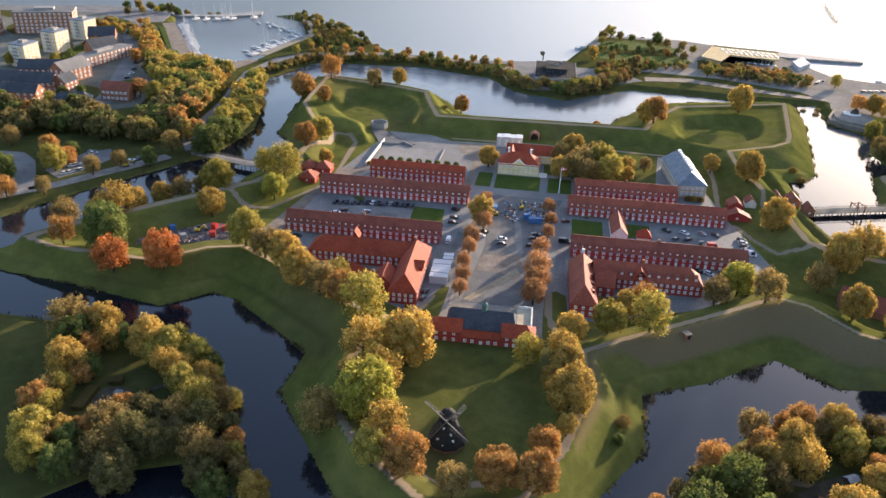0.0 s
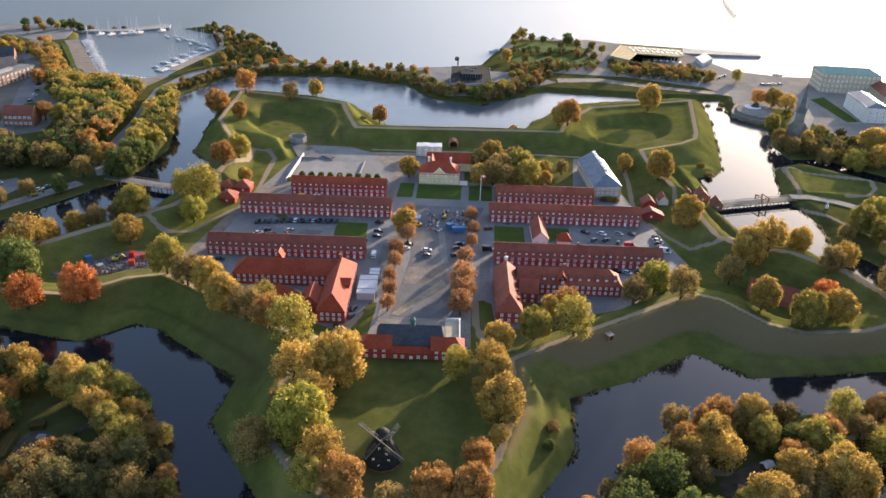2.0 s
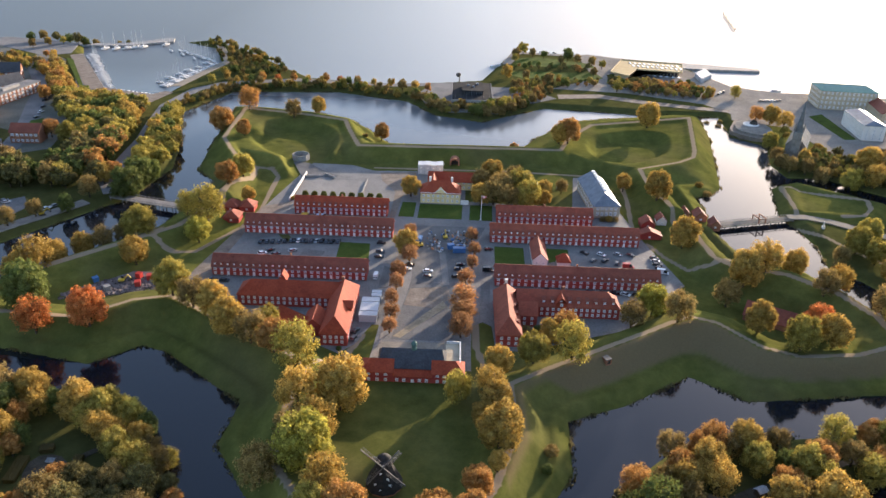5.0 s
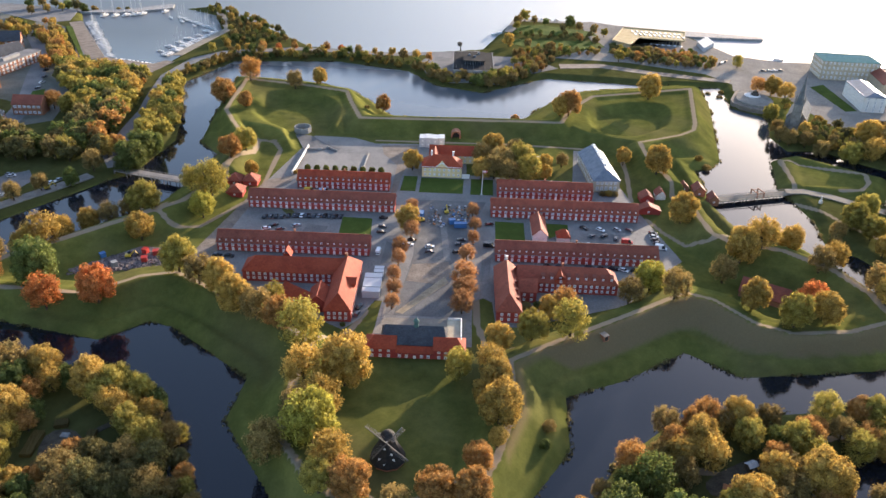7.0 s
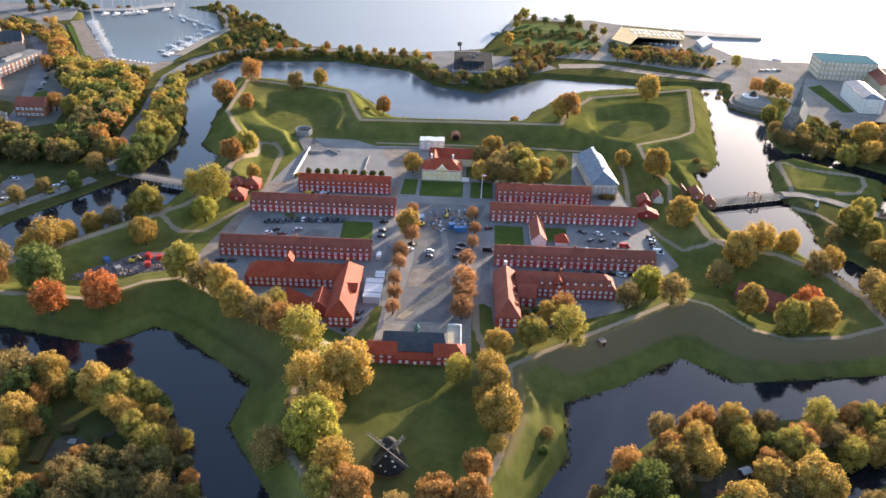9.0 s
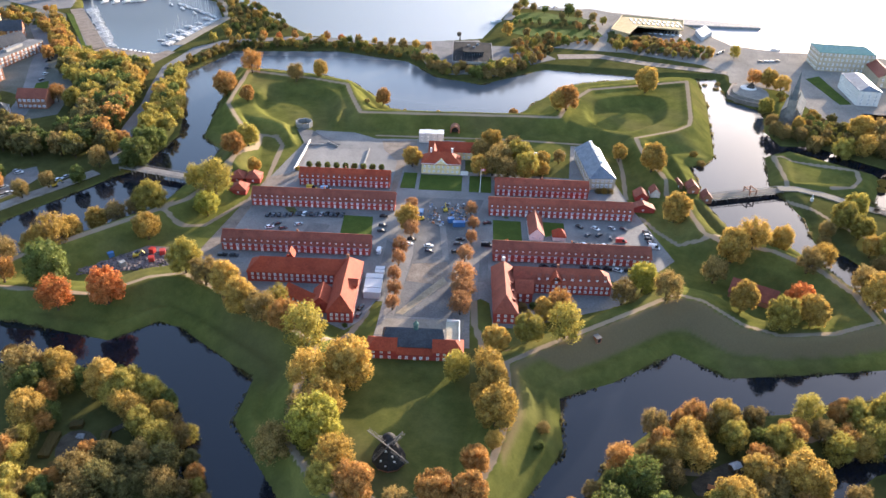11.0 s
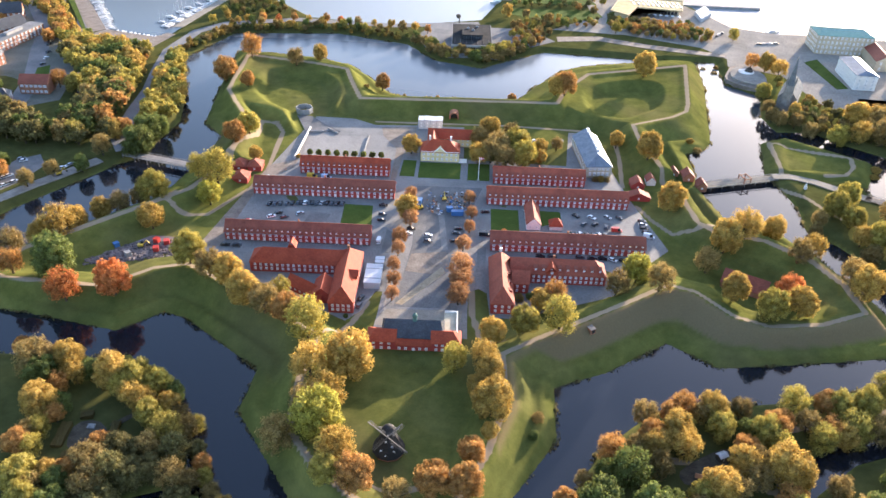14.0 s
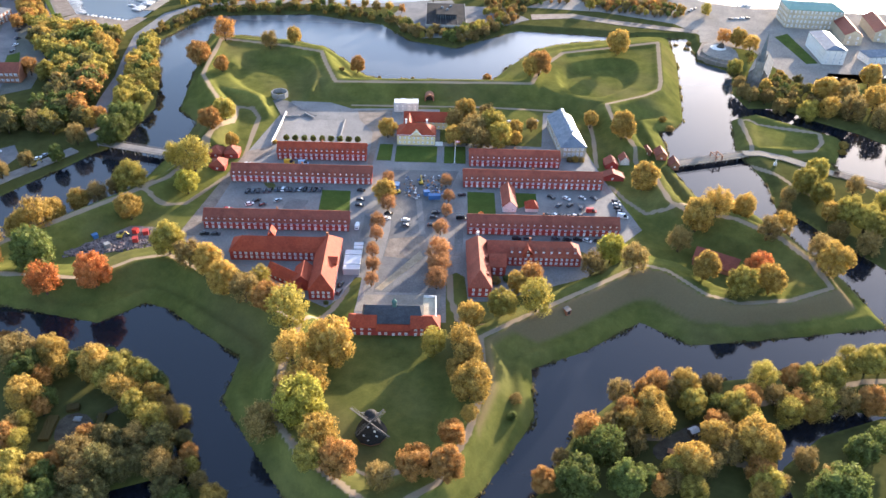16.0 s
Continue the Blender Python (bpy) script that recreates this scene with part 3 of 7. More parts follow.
def axis_steps(lo, hi, step, lo_mid, hi_mid, far):
    mid = np.arange(lo, hi + 0.01, step)
    out = np.geomspace(8, far, 22)
    return np.concatenate([lo_mid - out[::-1], np.arange(lo_mid, lo - 1, 3.2), mid, np.arange(hi + 3.2, hi_mid, 3.2), hi_mid + out])


def grid_mesh(name, xs, ys, zs):
    nx, ny = len(xs), len(ys)
    gx, gy = np.meshgrid(xs, ys)
    me = bpy.data.meshes.new(name)
    i = np.arange(nx * ny).reshape(ny, nx)
    q = np.stack([i[:-1, :-1], i[:-1, 1:], i[1:, 1:], i[1:, :-1]], -1).reshape(-1, 4)
    me.vertices.add(nx * ny)
    me.vertices.foreach_set("co", np.stack([gx, gy, zs], -1).astype(np.float32).ravel())
    me.loops.add(q.size)
    me.loops.foreach_set("vertex_index", q.astype(np.int32).ravel())
    me.polygons.add(len(q))
    me.polygons.foreach_set("loop_start", np.arange(0, q.size, 4, dtype=np.int32))
    me.polygons.foreach_set("loop_total", np.full(len(q), 4, dtype=np.int32))
    me.polygons.foreach_set("use_smooth", np.ones(len(q), bool))
    me.update(calc_edges=True)
    return me


GX, GY = axis_steps(-260, 245, 1.55, -480, 350, 2100), axis_steps(-245, 275, 1.55, -260, 445, 2100)
mx, my = np.meshgrid(GX, GY)
mz, grav, dry, earth = height(mx, my)
ground_me = grid_mesh("ground", GX, GY, mz)
for key, values in (("gravel", grav), ("dry", dry), ("earth", earth)):
    ground_me.attributes.new(key, "FLOAT", "POINT").data.foreach_set("value", values.astype(np.float32).ravel())
ground_me.materials.append(TURF)
tagged(new("ground", ground_me), "grassy ramparts, lawns and wooded banks", "ground", kind="structure")


def ground_at(x, y):
    return float(height(np.array([float(x)]), np.array([float(y)]))[0][0])


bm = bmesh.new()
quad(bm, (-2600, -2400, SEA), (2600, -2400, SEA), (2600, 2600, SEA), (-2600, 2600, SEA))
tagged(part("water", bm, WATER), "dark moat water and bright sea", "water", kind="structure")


def flat(name, outline, material, z0, z1, label, category):
    bm = bmesh.new()
    slab(bm, outline, z0, z1)
    return tagged(part(name, bm, material), label, category, kind="structure")


def ribbon(name, line, width, material, label, category, lift=0.08):
    """A road that follows the ground."""
    bm = bmesh.new()
    pts = [Vector((x, y, 0)) for x, y in line]
    fine = []
    for a, b in zip(pts, pts[1:]):
        k = max(1, int((b - a).length / 4))
        fine += [a.lerp(b, i / k) for i in range(k)]
    fine.append(pts[-1])
    rows = []
    for i, p in enumerate(fine):
        d = (fine[min(i + 1, len(fine) - 1)] - fine[max(i - 1, 0)]).normalized()
        s = Vector((-d.y, d.x, 0)) * width / 2
        z = max(ground_at(p.x, p.y), 0.0) + lift
        rows.append([bm.verts.new((q.x, q.y, z + dz)) for q, dz in ((p + s * 1.02, -0.5), (p + s, 0), (p - s, 0), (p - s * 1.02, -0.5))])
    for a, b in zip(rows, rows[1:]):
        for i in range(3):
            bm.faces.new((a[i], a[i + 1], b[i + 1], b[i]))
    bmesh.ops.recalc_face_normals(bm, faces=bm.faces[:])
    return tagged(part(name, bm, material), label, category, kind="structure")


flat("pavement_court", [(-135, -50), (-122, 10), (-118, 34), (-104, 100), (-80, 99), (-66, 91), (-40, 93), (-12, 93), (-12, 50), (46, 47), (52, 92),
                        (64, 92), (72, 36), (76, 10), (86, -36), (66, -57), (55, -74), (10, -93), (-0.5, -93), (-1.5, -76), (-5, -73), (-9.5, -76), (-10, -94), (-10, -113), (-49, -113),
                        (-47.5, -95), (-46.5, -78), (-49.5, -78), (-54.5, -92), (-60, -99), (-105, -72)], PAVING, -0.3, 0.08, "grey cobbled and paved barracks courtyard", "pavement")
flat("pavement_square", [(-37, 17), (-2, 17), (-9, -10), (-17, -88), (-41, -88), (-36, -40)], ASPHALT, 0.02, 0.13, "dark worn asphalt of the central square", "pavement")
flat("pavement_yard", [(-103, 42), (-104, 74), (-70, 74), (-66, 42)], PAVING_PALE, 0.02, 0.12, "pale gravel drill yard", "pavement")
DIRT = surface("trampled_earth", (0.13, 0.105, 0.085), (0.235, 0.195, 0.16), 0.2, 1.5, 0.95, 0, 0.3)
flat("dirt_track", [(-135, -49.8), (-124, 9), (-119, 33), (-104.5, 42), (-105.5, 32), (-120.4, 12), (-120.6, -1), (-124, -32), (-124, -48.5)], DIRT, 0.02, 0.11, "churned grey-brown dirt track", "pavement")
flat("dirt_north", [(-62, 88), (-41, 91), (-41, 78), (-47, 50), (-49, 20), (-51.5, 16), (-51, 60), (-60, 76)], DIRT, 0.02, 0.11, "churned grey-brown dirt track", "pavement")
flat("worn_patch", [(-38, -62), (-24, -64), (-18, -54), (-20, -45), (-36, -48)], DIRT, 0.05, 0.145, "worn pale patch of asphalt", "pavement")
for pts in ([(-33, -86), (-30, -86), (-27, -70), (-31, -68)], [(-27, -42), (-20, -43), (-19, -33), (-25, -31)], [(-36, -32), (-31, -34), (-30, -22), (-35, -20)], [(-50, -48), (-46, -48), (-46, -30), (-49, -28)],
            [(-6, -60), (-2, -61), (-1, -40), (-5, -38)], [(-15, -20), (-12, -20), (-11, -4), (-14, -2)], [(-90, -24), (-80, -26), (-78, -16), (-88, -14)], [(46, -22), (60, -23), (62, -13), (50, -12)]):
    flat("paving_patch", pts, PATCH, 0.05, 0.142, "patched area of the paving", "pavement")
flat("worn_strip", [(-24.5, -12), (-21.5, -12), (-19, -44), (-22, -44)], PAVING, 0.05, 0.15, "worn pale strip of asphalt", "pavement")
flat("lawn_west", [(-72, -31), (-56.5, -31), (-58, -6), (-72.5, -5.5)], LAWN, 0.02, 0.16, "small mown courtyard lawn", "lawn")
flat("lawn_east", [(1.5, -27), (15.5, -26.5), (16, -4.5), (2, -4)], LAWN, 0.02, 0.16, "small mown courtyard lawn", "lawn")
flat("lawn_east_small", [(27, -19), (37, -13.5), (37.5, -4.5), (27, -4)], LAWN, 0.02, 0.16, "small mown courtyard lawn", "lawn")
flat("lawn_house", [(-37, 26), (-14, 26), (-13.5, 44.5), (-36.5, 44.5)], LAWN, 0.02, 0.16, "mown lawn before the yellow house", "lawn")
flat("lawn_flag", [(-10, 25.5), (2, 25.5), (2.5, 45), (-9.5, 45)], LAWN, 0.02, 0.16, "mown lawn round the flagpole", "lawn")
flat("lawn_north", [(-47, 27), (-39, 27), (-38.5, 46), (-46, 46)], LAWN, 0.02, 0.16, "mown lawn beside the yellow house", "lawn")


# ---- barracks ----
def barrack(x0, x1, y, columns, roof, depth=9.5, wall=4.9, ridge=8.7, doors=(), label=""):
    """A long two-storey terrace whose front wall stands at y, facing -y."""
    b = thing("barracks", label, "barracks building", pose(x0, y, 0), "long red barracks")
    n = x1 - x0
    bm = bmesh.new()
    walls(bm, 0, n, 0, depth, 0, wall, ridge, "x")
    part("wall", bm, RED_WALL, b)
    bm = bmesh.new()
    box(bm, -0.06, n + 0.06, -0.06, depth + 0.06, 0, 0.55)
    part("plinth", bm, PLINTH, b, "dark stone plinth")
    bm = bmesh.new()
    pitched(bm, 0, n, 0, depth, wall, ridge, "x", 0, 0, 0.45)
    part("roof", bm, roof, b)
    bm = bmesh.new()
    box(bm, -0.3, n + 0.3, depth / 2 - 0.16, depth / 2 + 0.16, ridge - 0.05, ridge + 0.14)
    part("ridge", bm, roof, b)
    bm = bmesh.new()
    box(bm, -0.3, n + 0.3, -0.62, -0.46, wall - 0.55, wall - 0.42)
    part("gutter", bm, ZINC, b, "grey zinc gutter")
    step = n / columns
    for i in range(columns):
        x = step * (i + 0.5)
        put_window(b, (1.25, 1.55), x, 0.0, 2.85)
        if i % 4 == 2 or i in doors:
            shared("door", DOOR, b, pose(x, 0.0, 0.1), "white panelled door")
        else:
            put_window(b, (1.1, 1.3), x, 0.0, 0.75)
        d = shared("dormer", DORMER, b, pose(x, 0.35, wall + 0.42) @ Matrix.Diagonal((0.8, 0.7, 0.72, 1)))
        shared("pane", WIN[(1.0, 0.95)][1], d, pose(0, 0, 0.06))
        shared("window_frame", WIN[(1.0, 0.95)][0], d, pose(0, 0, 0.06), "white dormer frame")
    chimney(b, n * 0.5, depth / 2 + 0.9, ridge - 1.2, ridge + 0.6, 0.7)
    return b


barrack(-100.4, -52.4, 25.2, 17, TILES_RED, label="red-washed two-storey barracks with a red pantile roof")
barrack(-120, -47.7, 0.6, 25, TILES_OLD, label="red-washed two-storey barracks with a weathered dark roof")
barrack(-123.5, -55.6, -43, 24, TILES_OLD, label="red-washed two-storey barracks with a weathered dark roof")
barrack(3.9, 53, 22.4, 17, TILES_MID, label="red-washed two-storey barracks with a brown-red pantile roof")
barrack(0, 72.4, 0, 25, TILES_MID, label="red-washed two-storey barracks with a brown-red pantile roof")
barrack(0.8, 73, -43, 24, TILES_OLD, label="red-washed two-storey barracks with a weathered dark roof")


# ---- the larger houses ----
def wing(parent, x0, x1, y0, y1, wall, ridge, axis, roof, wallmat, hip0=0.0, hip1=0.0, z0=0.0, eave=0.4):
    bm = bmesh.new()
    walls(bm, x0, x1, y0, y1, z0, wall, ridge, axis, not (hip0 or hip1))
    part("wall", bm, wallmat, parent)
    bm = bmesh.new()
    pitched(bm, x0, x1, y0, y1, wall, ridge, axis, hip0, hip1, eave)
    part("roof", bm, roof, parent)


def row(parent, kind, xs, y, z, turn=0.0):
    for x in xs:
        put_window(parent, kind, x, y, z, turn)


def column(parent, kind, x, ys, z, turn):
    for y in ys:
        put_window(parent, kind, x, y, z, turn)


def spread(a, b, n):
    return [a + (b - a) * (i + 0.5) / n for i in range(n)]


# west storehouse, an L with a low slanting wing
w = thing("storehouse", "L-shaped red storehouse with bright red pantile roofs", "building")
wing(w, -106, -62, -67, -56.5, 5.3, 9.8, "x", TILES_RED, RED_WALL, 5.0, 0.0)
wing(w, -67.5, -57.2, -94, -56.3, 5.7, 10.9, "y", TILES_RED, RED_WALL, 4.0, 5.0)
wing(w, -75, -67.5, -88, -77, 4.6, 8.0, "y", TILES_RED, RED_WALL)
row(w, (1.1, 1.3), spread(-105, -68.5, 15), -67, 3.2)
row(w, (1.1, 1.3), spread(-105, -68.5, 15), -67, 1.2)
row(w, (1.1, 1.3), spread(-66.8, -58, 4), -94, 3.2)
row(w, (1.1, 1.3), spread(-66.8, -58, 4), -94, 1.2)
column(w, (1.1, 1.3), -57.2, spread(-92, -60, 10), 3.2, 90)
column(w, (1.1, 1.3), -57.2, spread(-92, -60, 10), 1.2, 90)
chimney(w, -63, -61, 9.6, 11.8, 1.0)
bm = bmesh.new()
pitched(bm, -61.2, -57.0, -78.5, -74.0, 8.0, 9.8, "x", 0, 0, 0.2)
box(bm, -60.9, -57.3, -78.2, -74.3, 6.2, 8.0)
part("hoist_dormer", bm, TILES_RED, w)
bm = bmesh.new()
pitched(bm, -90.6, -87.2, -58.6, -54.2, 8.0, 11.0, "y", 0, 0, 0.2)
box(bm, -90.4, -87.4, -58.4, -56.7, 5.4, 8.0)
part("cross_gable", bm, TILES_RED, w)
s = thing("stable_wing", "low red outbuilding with a red pantile roof", "outbuilding", pose(-86, -76, 0, 0, 0, -33))
wing(s, 0, 19, -3.2, 3.2, 3.2, 6.4, "x", TILES_RED, RED_WALL)
row(s, (1.0, 0.95), spread(1, 17, 6), -3.2, 1.3)

# east storehouse
e = thing("storehouse", "L-shaped red storehouse with dormers and weathered roofs", "building")
wing(e, 9, 51, -67, -56.5, 5.3, 10.2, "x", TILES_MID, RED_WALL, 0.0, 5.0)
wing(e, -0.3, 9.3, -90, -56, 5.7, 11.0, "y", TILES_MID, RED_WALL, 5.0, 3.0)
wing(e, 9.3, 16.5, -75, -67, 5.6, 9.6, "x", TILES_MID, RED_WALL)
for z in (3.2, 1.0):
    row(e, (1.1, 1.3), spread(18, 50.5, 14), -67, z)
    row(e, (1.1, 1.3), spread(0.3, 8.7, 3), -90, z)
    row(e, (1.1, 1.3), spread(10, 16, 2), -75, z)
for x in spread(18, 50, 9):
    d = shared("dormer", DORMER, e, pose(x, -66.0, 6.4))
    shared("pane", WIN[(1.0, 0.95)][1], d, pose(0, 0, 0.06))
    shared("window_frame", WIN[(1.0, 0.95)][0], d, pose(0, 0, 0.06), "white dormer frame")
for y in spread(-86, -68, 3):
    d = shared("dormer", DORMER, e, pose(8.4, y, 6.6, 0, 0, 90))
    shared("pane", WIN[(1.0, 0.95)][1], d, pose(0, 0, 0.06))
chimney(e, 4.5, -58.5, 10, 12.2, 1.1, WHITE_WALL)
chimney(e, 28, -61, 9.6, 11.2)
bm = bmesh.new()
pitched(bm, 24.5, 29.5, -67.6, -61.7, 6.8, 9.8, "y", 0, 0, 0.25)
box(bm, 24.7, 29.3, -67.3, -61.7, 5.0, 6.8)
part("front_gable", bm, TILES_RED, e)
put_window(e, (1.1, 1.3), 27, -67.3, 5.5)

# church with the low wings behind it
c = thing("church", "red-walled church with a black hipped roof and green cupola", "church")
wing(c, -43.5, -19.5, -114.5, -103.5, 6.0, 10.4, "x", SLATE, RED_WALL, 1.2, 1.2)
wing(c, -49, -38, -116.5, -108.5, 5.3, 8.1, "x", TILES_RED, RED_WALL, 3.0, 0.0)
wing(c, -24, -12.8, -116.5, -108.5, 5.3, 8.1, "x", TILES_RED, RED_WALL, 0.0, 3.0)
bm = bmesh.new()
box(bm, -38, -24, -116.5, -114.4, 0, 3.6)
part("wall", bm, RED_WALL, c)
bm = bmesh.new()
v = [bm.verts.new(p) for p in ((-38, -116.9, 3.4), (-24, -116.9, 3.4), (-24, -114.4, 5.5), (-38, -114.4, 5.5),
                               (-38, -116.9, 3.6), (-24, -116.9, 3.6), (-24, -114.4, 5.7), (-38, -114.4, 5.7))]
for ids in ((0, 3, 2, 1), (4, 5, 6, 7), (0, 1, 5, 4), (1, 2, 6, 5), (2, 3, 7, 6), (3, 0, 4, 7)):
    bm.faces.new([v[i] for i in ids])
part("lean_to_roof", bm, TILES_RED, c)
bm = bmesh.new()
box(bm, -19.5, -14.2, -111, -98, 0, 5.8)
part("annex", bm, STONE_WALL, c, "pale flat-roofed annex")
bm = bmesh.new()
for q in ((-19.3, -14.0, -111.2, -110.8), (-19.3, -14.0, -98.2, -97.8), (-14.5, -14.0, -110.8, -98.2)):
    box(bm, *q, 5.8, 6.7)
part("parapet", bm, WHITE_WALL, c, "white annex parapet")
for z, n in ((3.6, 3), (1.2, 3)):
    row(c, (1.1, 1.3), spread(-48, -39, n), -116.5, z)
    row(c, (1.1, 1.3), spread(-23.4, -13.5, n + 1), -116.5, z)
row(c, (1.1, 1.3), [-36.5, -34, -28.5, -26], -116.5, 1.3)
shared("door", DOOR, c, pose(-31, -116.5, 0.05))
bm = bmesh.new()
prism(bm, -30.9, -109, [(10.0, 1.05), (10.8, 0.95), (10.85, 0.85), (12.0, 0.85)], 8)
part("lantern", bm, DARK_COPPER, c)
bm = bmesh.new()
prism(bm, -30.9, -109, [(12.0, 1.1), (12.25, 1.15), (12.8, 0.95), (13.3, 0.45), (13.6, 0.16), (14.2, 0.1), (15.0, 0.04)], 10)
part("cupola", bm, DARK_COPPER, c, "green copper cupola with spire")

# commander's house
h = thing("mansion", "yellow two-storey mansion with a red hipped roof", "house")
wing(h, -36.4, -14.8, 46, 58, 6.2, 11.0, "x", TILES_RED, YELLOW_WALL, 6.0, 6.0)
wing(h, -33, -7.5, 66, 75, 5.2, 9.2, "x", TILES_RED, YELLOW_WALL)
wing(h, -33, -27, 58, 68, 5.2, 9.2, "y", TILES_RED, YELLOW_WALL)
for z in (3.7, 1.0):
    row(h, (1.1, 1.3), spread(-36, -15.2, 8), 46, z)
    row(h, (1.1, 1.3), spread(-26, -8.5, 6), 66, z)
bm = bmesh.new()
v = [bm.verts.new(p) for p in ((-29, 45.7, 6.0), (-22.2, 45.7, 6.0), (-25.6, 45.7, 8.6), (-29, 50, 6.0), (-22.2, 50, 6.0), (-25.6, 50, 8.6))]
for ids in ((0, 1, 2), (3, 5, 4), (0, 2, 5, 3), (1, 4, 5, 2), (0, 3, 4, 1)):
    bm.faces.new([v[i] for i in ids])
part("pediment", bm, YELLOW_WALL, h, "yellow pediment edged in white")
bm = bmesh.new()
bar(bm, (-29.2, 45.6, 6.0), (-25.6, 45.6, 8.75), 0.3)
bar(bm, (-22.0, 45.6, 6.0), (-25.6, 45.6, 8.75), 0.3)
box(bm, -36.6, -14.6, 45.75, 45.98, 5.85, 6.2)
part("cornice", bm, WHITE_PAINT, h, "white cornice")
for x in (-31.5, -19.7):
    chimney(h, x, 52.6, 10.2, 12.6, 1.0, WHITE_WALL)
bm = bmesh.new()
box(bm, -14.6, -10.4, 45.5, 46.1, 0, 2.4)
tagged(part("garden_wall", bm, WHITE_WALL), "white garden wall beside the mansion", "wall")

# grey-roofed hall
g = thing("hall", "long stone hall with a grey zinc hipped roof", "building", pose(60.5, 55, 0, 0, 0, 5))
wing(g, -7, 7, -20, 19, 7.0, 11.4, "y", ZINC, STONE_WALL, 7.0, 0.0)
for z in (4.6, 1.4):
    row(g, (1.4, 2.0), spread(-6, 6, 5), -20, z)
    column(g, (1.4, 2.0), -7, spread(-18, 20, 11), z, -90)
for y in spread(-10, 20, 8):
    bm = bmesh.new()
    box(bm, 0.4, 2.0, y - 0.9, y + 0.9, 10.2, 11.9)
    part("roof_dormer", bm, WHITE_PAINT, g, "white roof dormer")

# low house with a white gable, and a hut, in the east yard
q = thing("guard_house", "small house with white gable and red roof", "house")
wing(q, 19, 25.8, -22.5, -4, 3.6, 6.9, "y", TILES_MID, WHITE_WALL)
row(q, (1.1, 1.3), [20.8, 24.0], -22.5, 1.1)
q = thing("shed", "small square shed with a red hipped roof", "shed")
wing(q, 30.5, 36.5, -22, -16.5, 2.8, 5.6, "x", TILES_RED, WHITE_WALL, 2.2, 2.2)

# gate houses
for x, y, wx, wy, hz, wm in ((-134, 29, 7, 7.5, 3.0, RED_WALL), (-125.5, 29, 7.5, 7.5, 3.2, RED_WALL), (-130, 15.5, 8, 8, 3.0, RED_WALL),
                             (82, 27, 7, 7, 2.6, RED_WALL), (90, 31, 5, 6, 3.0, WHITE_WALL), (80, 13, 12, 5, 2.4, RED_WALL),
                             (105, 42, 5, 4, 2.6, BRICK_WALL), (112, 38, 6, 7, 3.4, BRICK_WALL), (117, 28, 5, 6, 3.0, BRICK_WALL)):
    q = thing("gate_house", "small gate house with a steep pantile roof", "gate house", group="gate houses")
    wing(q, x - wx / 2, x + wx / 2, y - wy / 2, y + wy / 2, hz, hz + 2.6, "y", TILES_MID if wm is RED_WALL else TILES_OLD, wm, *((2.6, 2.6) if x < 0 else (0.0, 0.0)), z0=-0.6)
    put_window(q, (1.0, 0.95), x, y - wy / 2, 1.0)

# powder house in the east bastion
q = thing("powder_house", "low brick powder house with red pantile roof", "building", pose(114, -63, 0, 0, 0, -30))
wing(q, -9.5, 9.5, -5.5, 5.5, 3.0, 7.0, "x", TILES_OLD, BRICK_WALL)


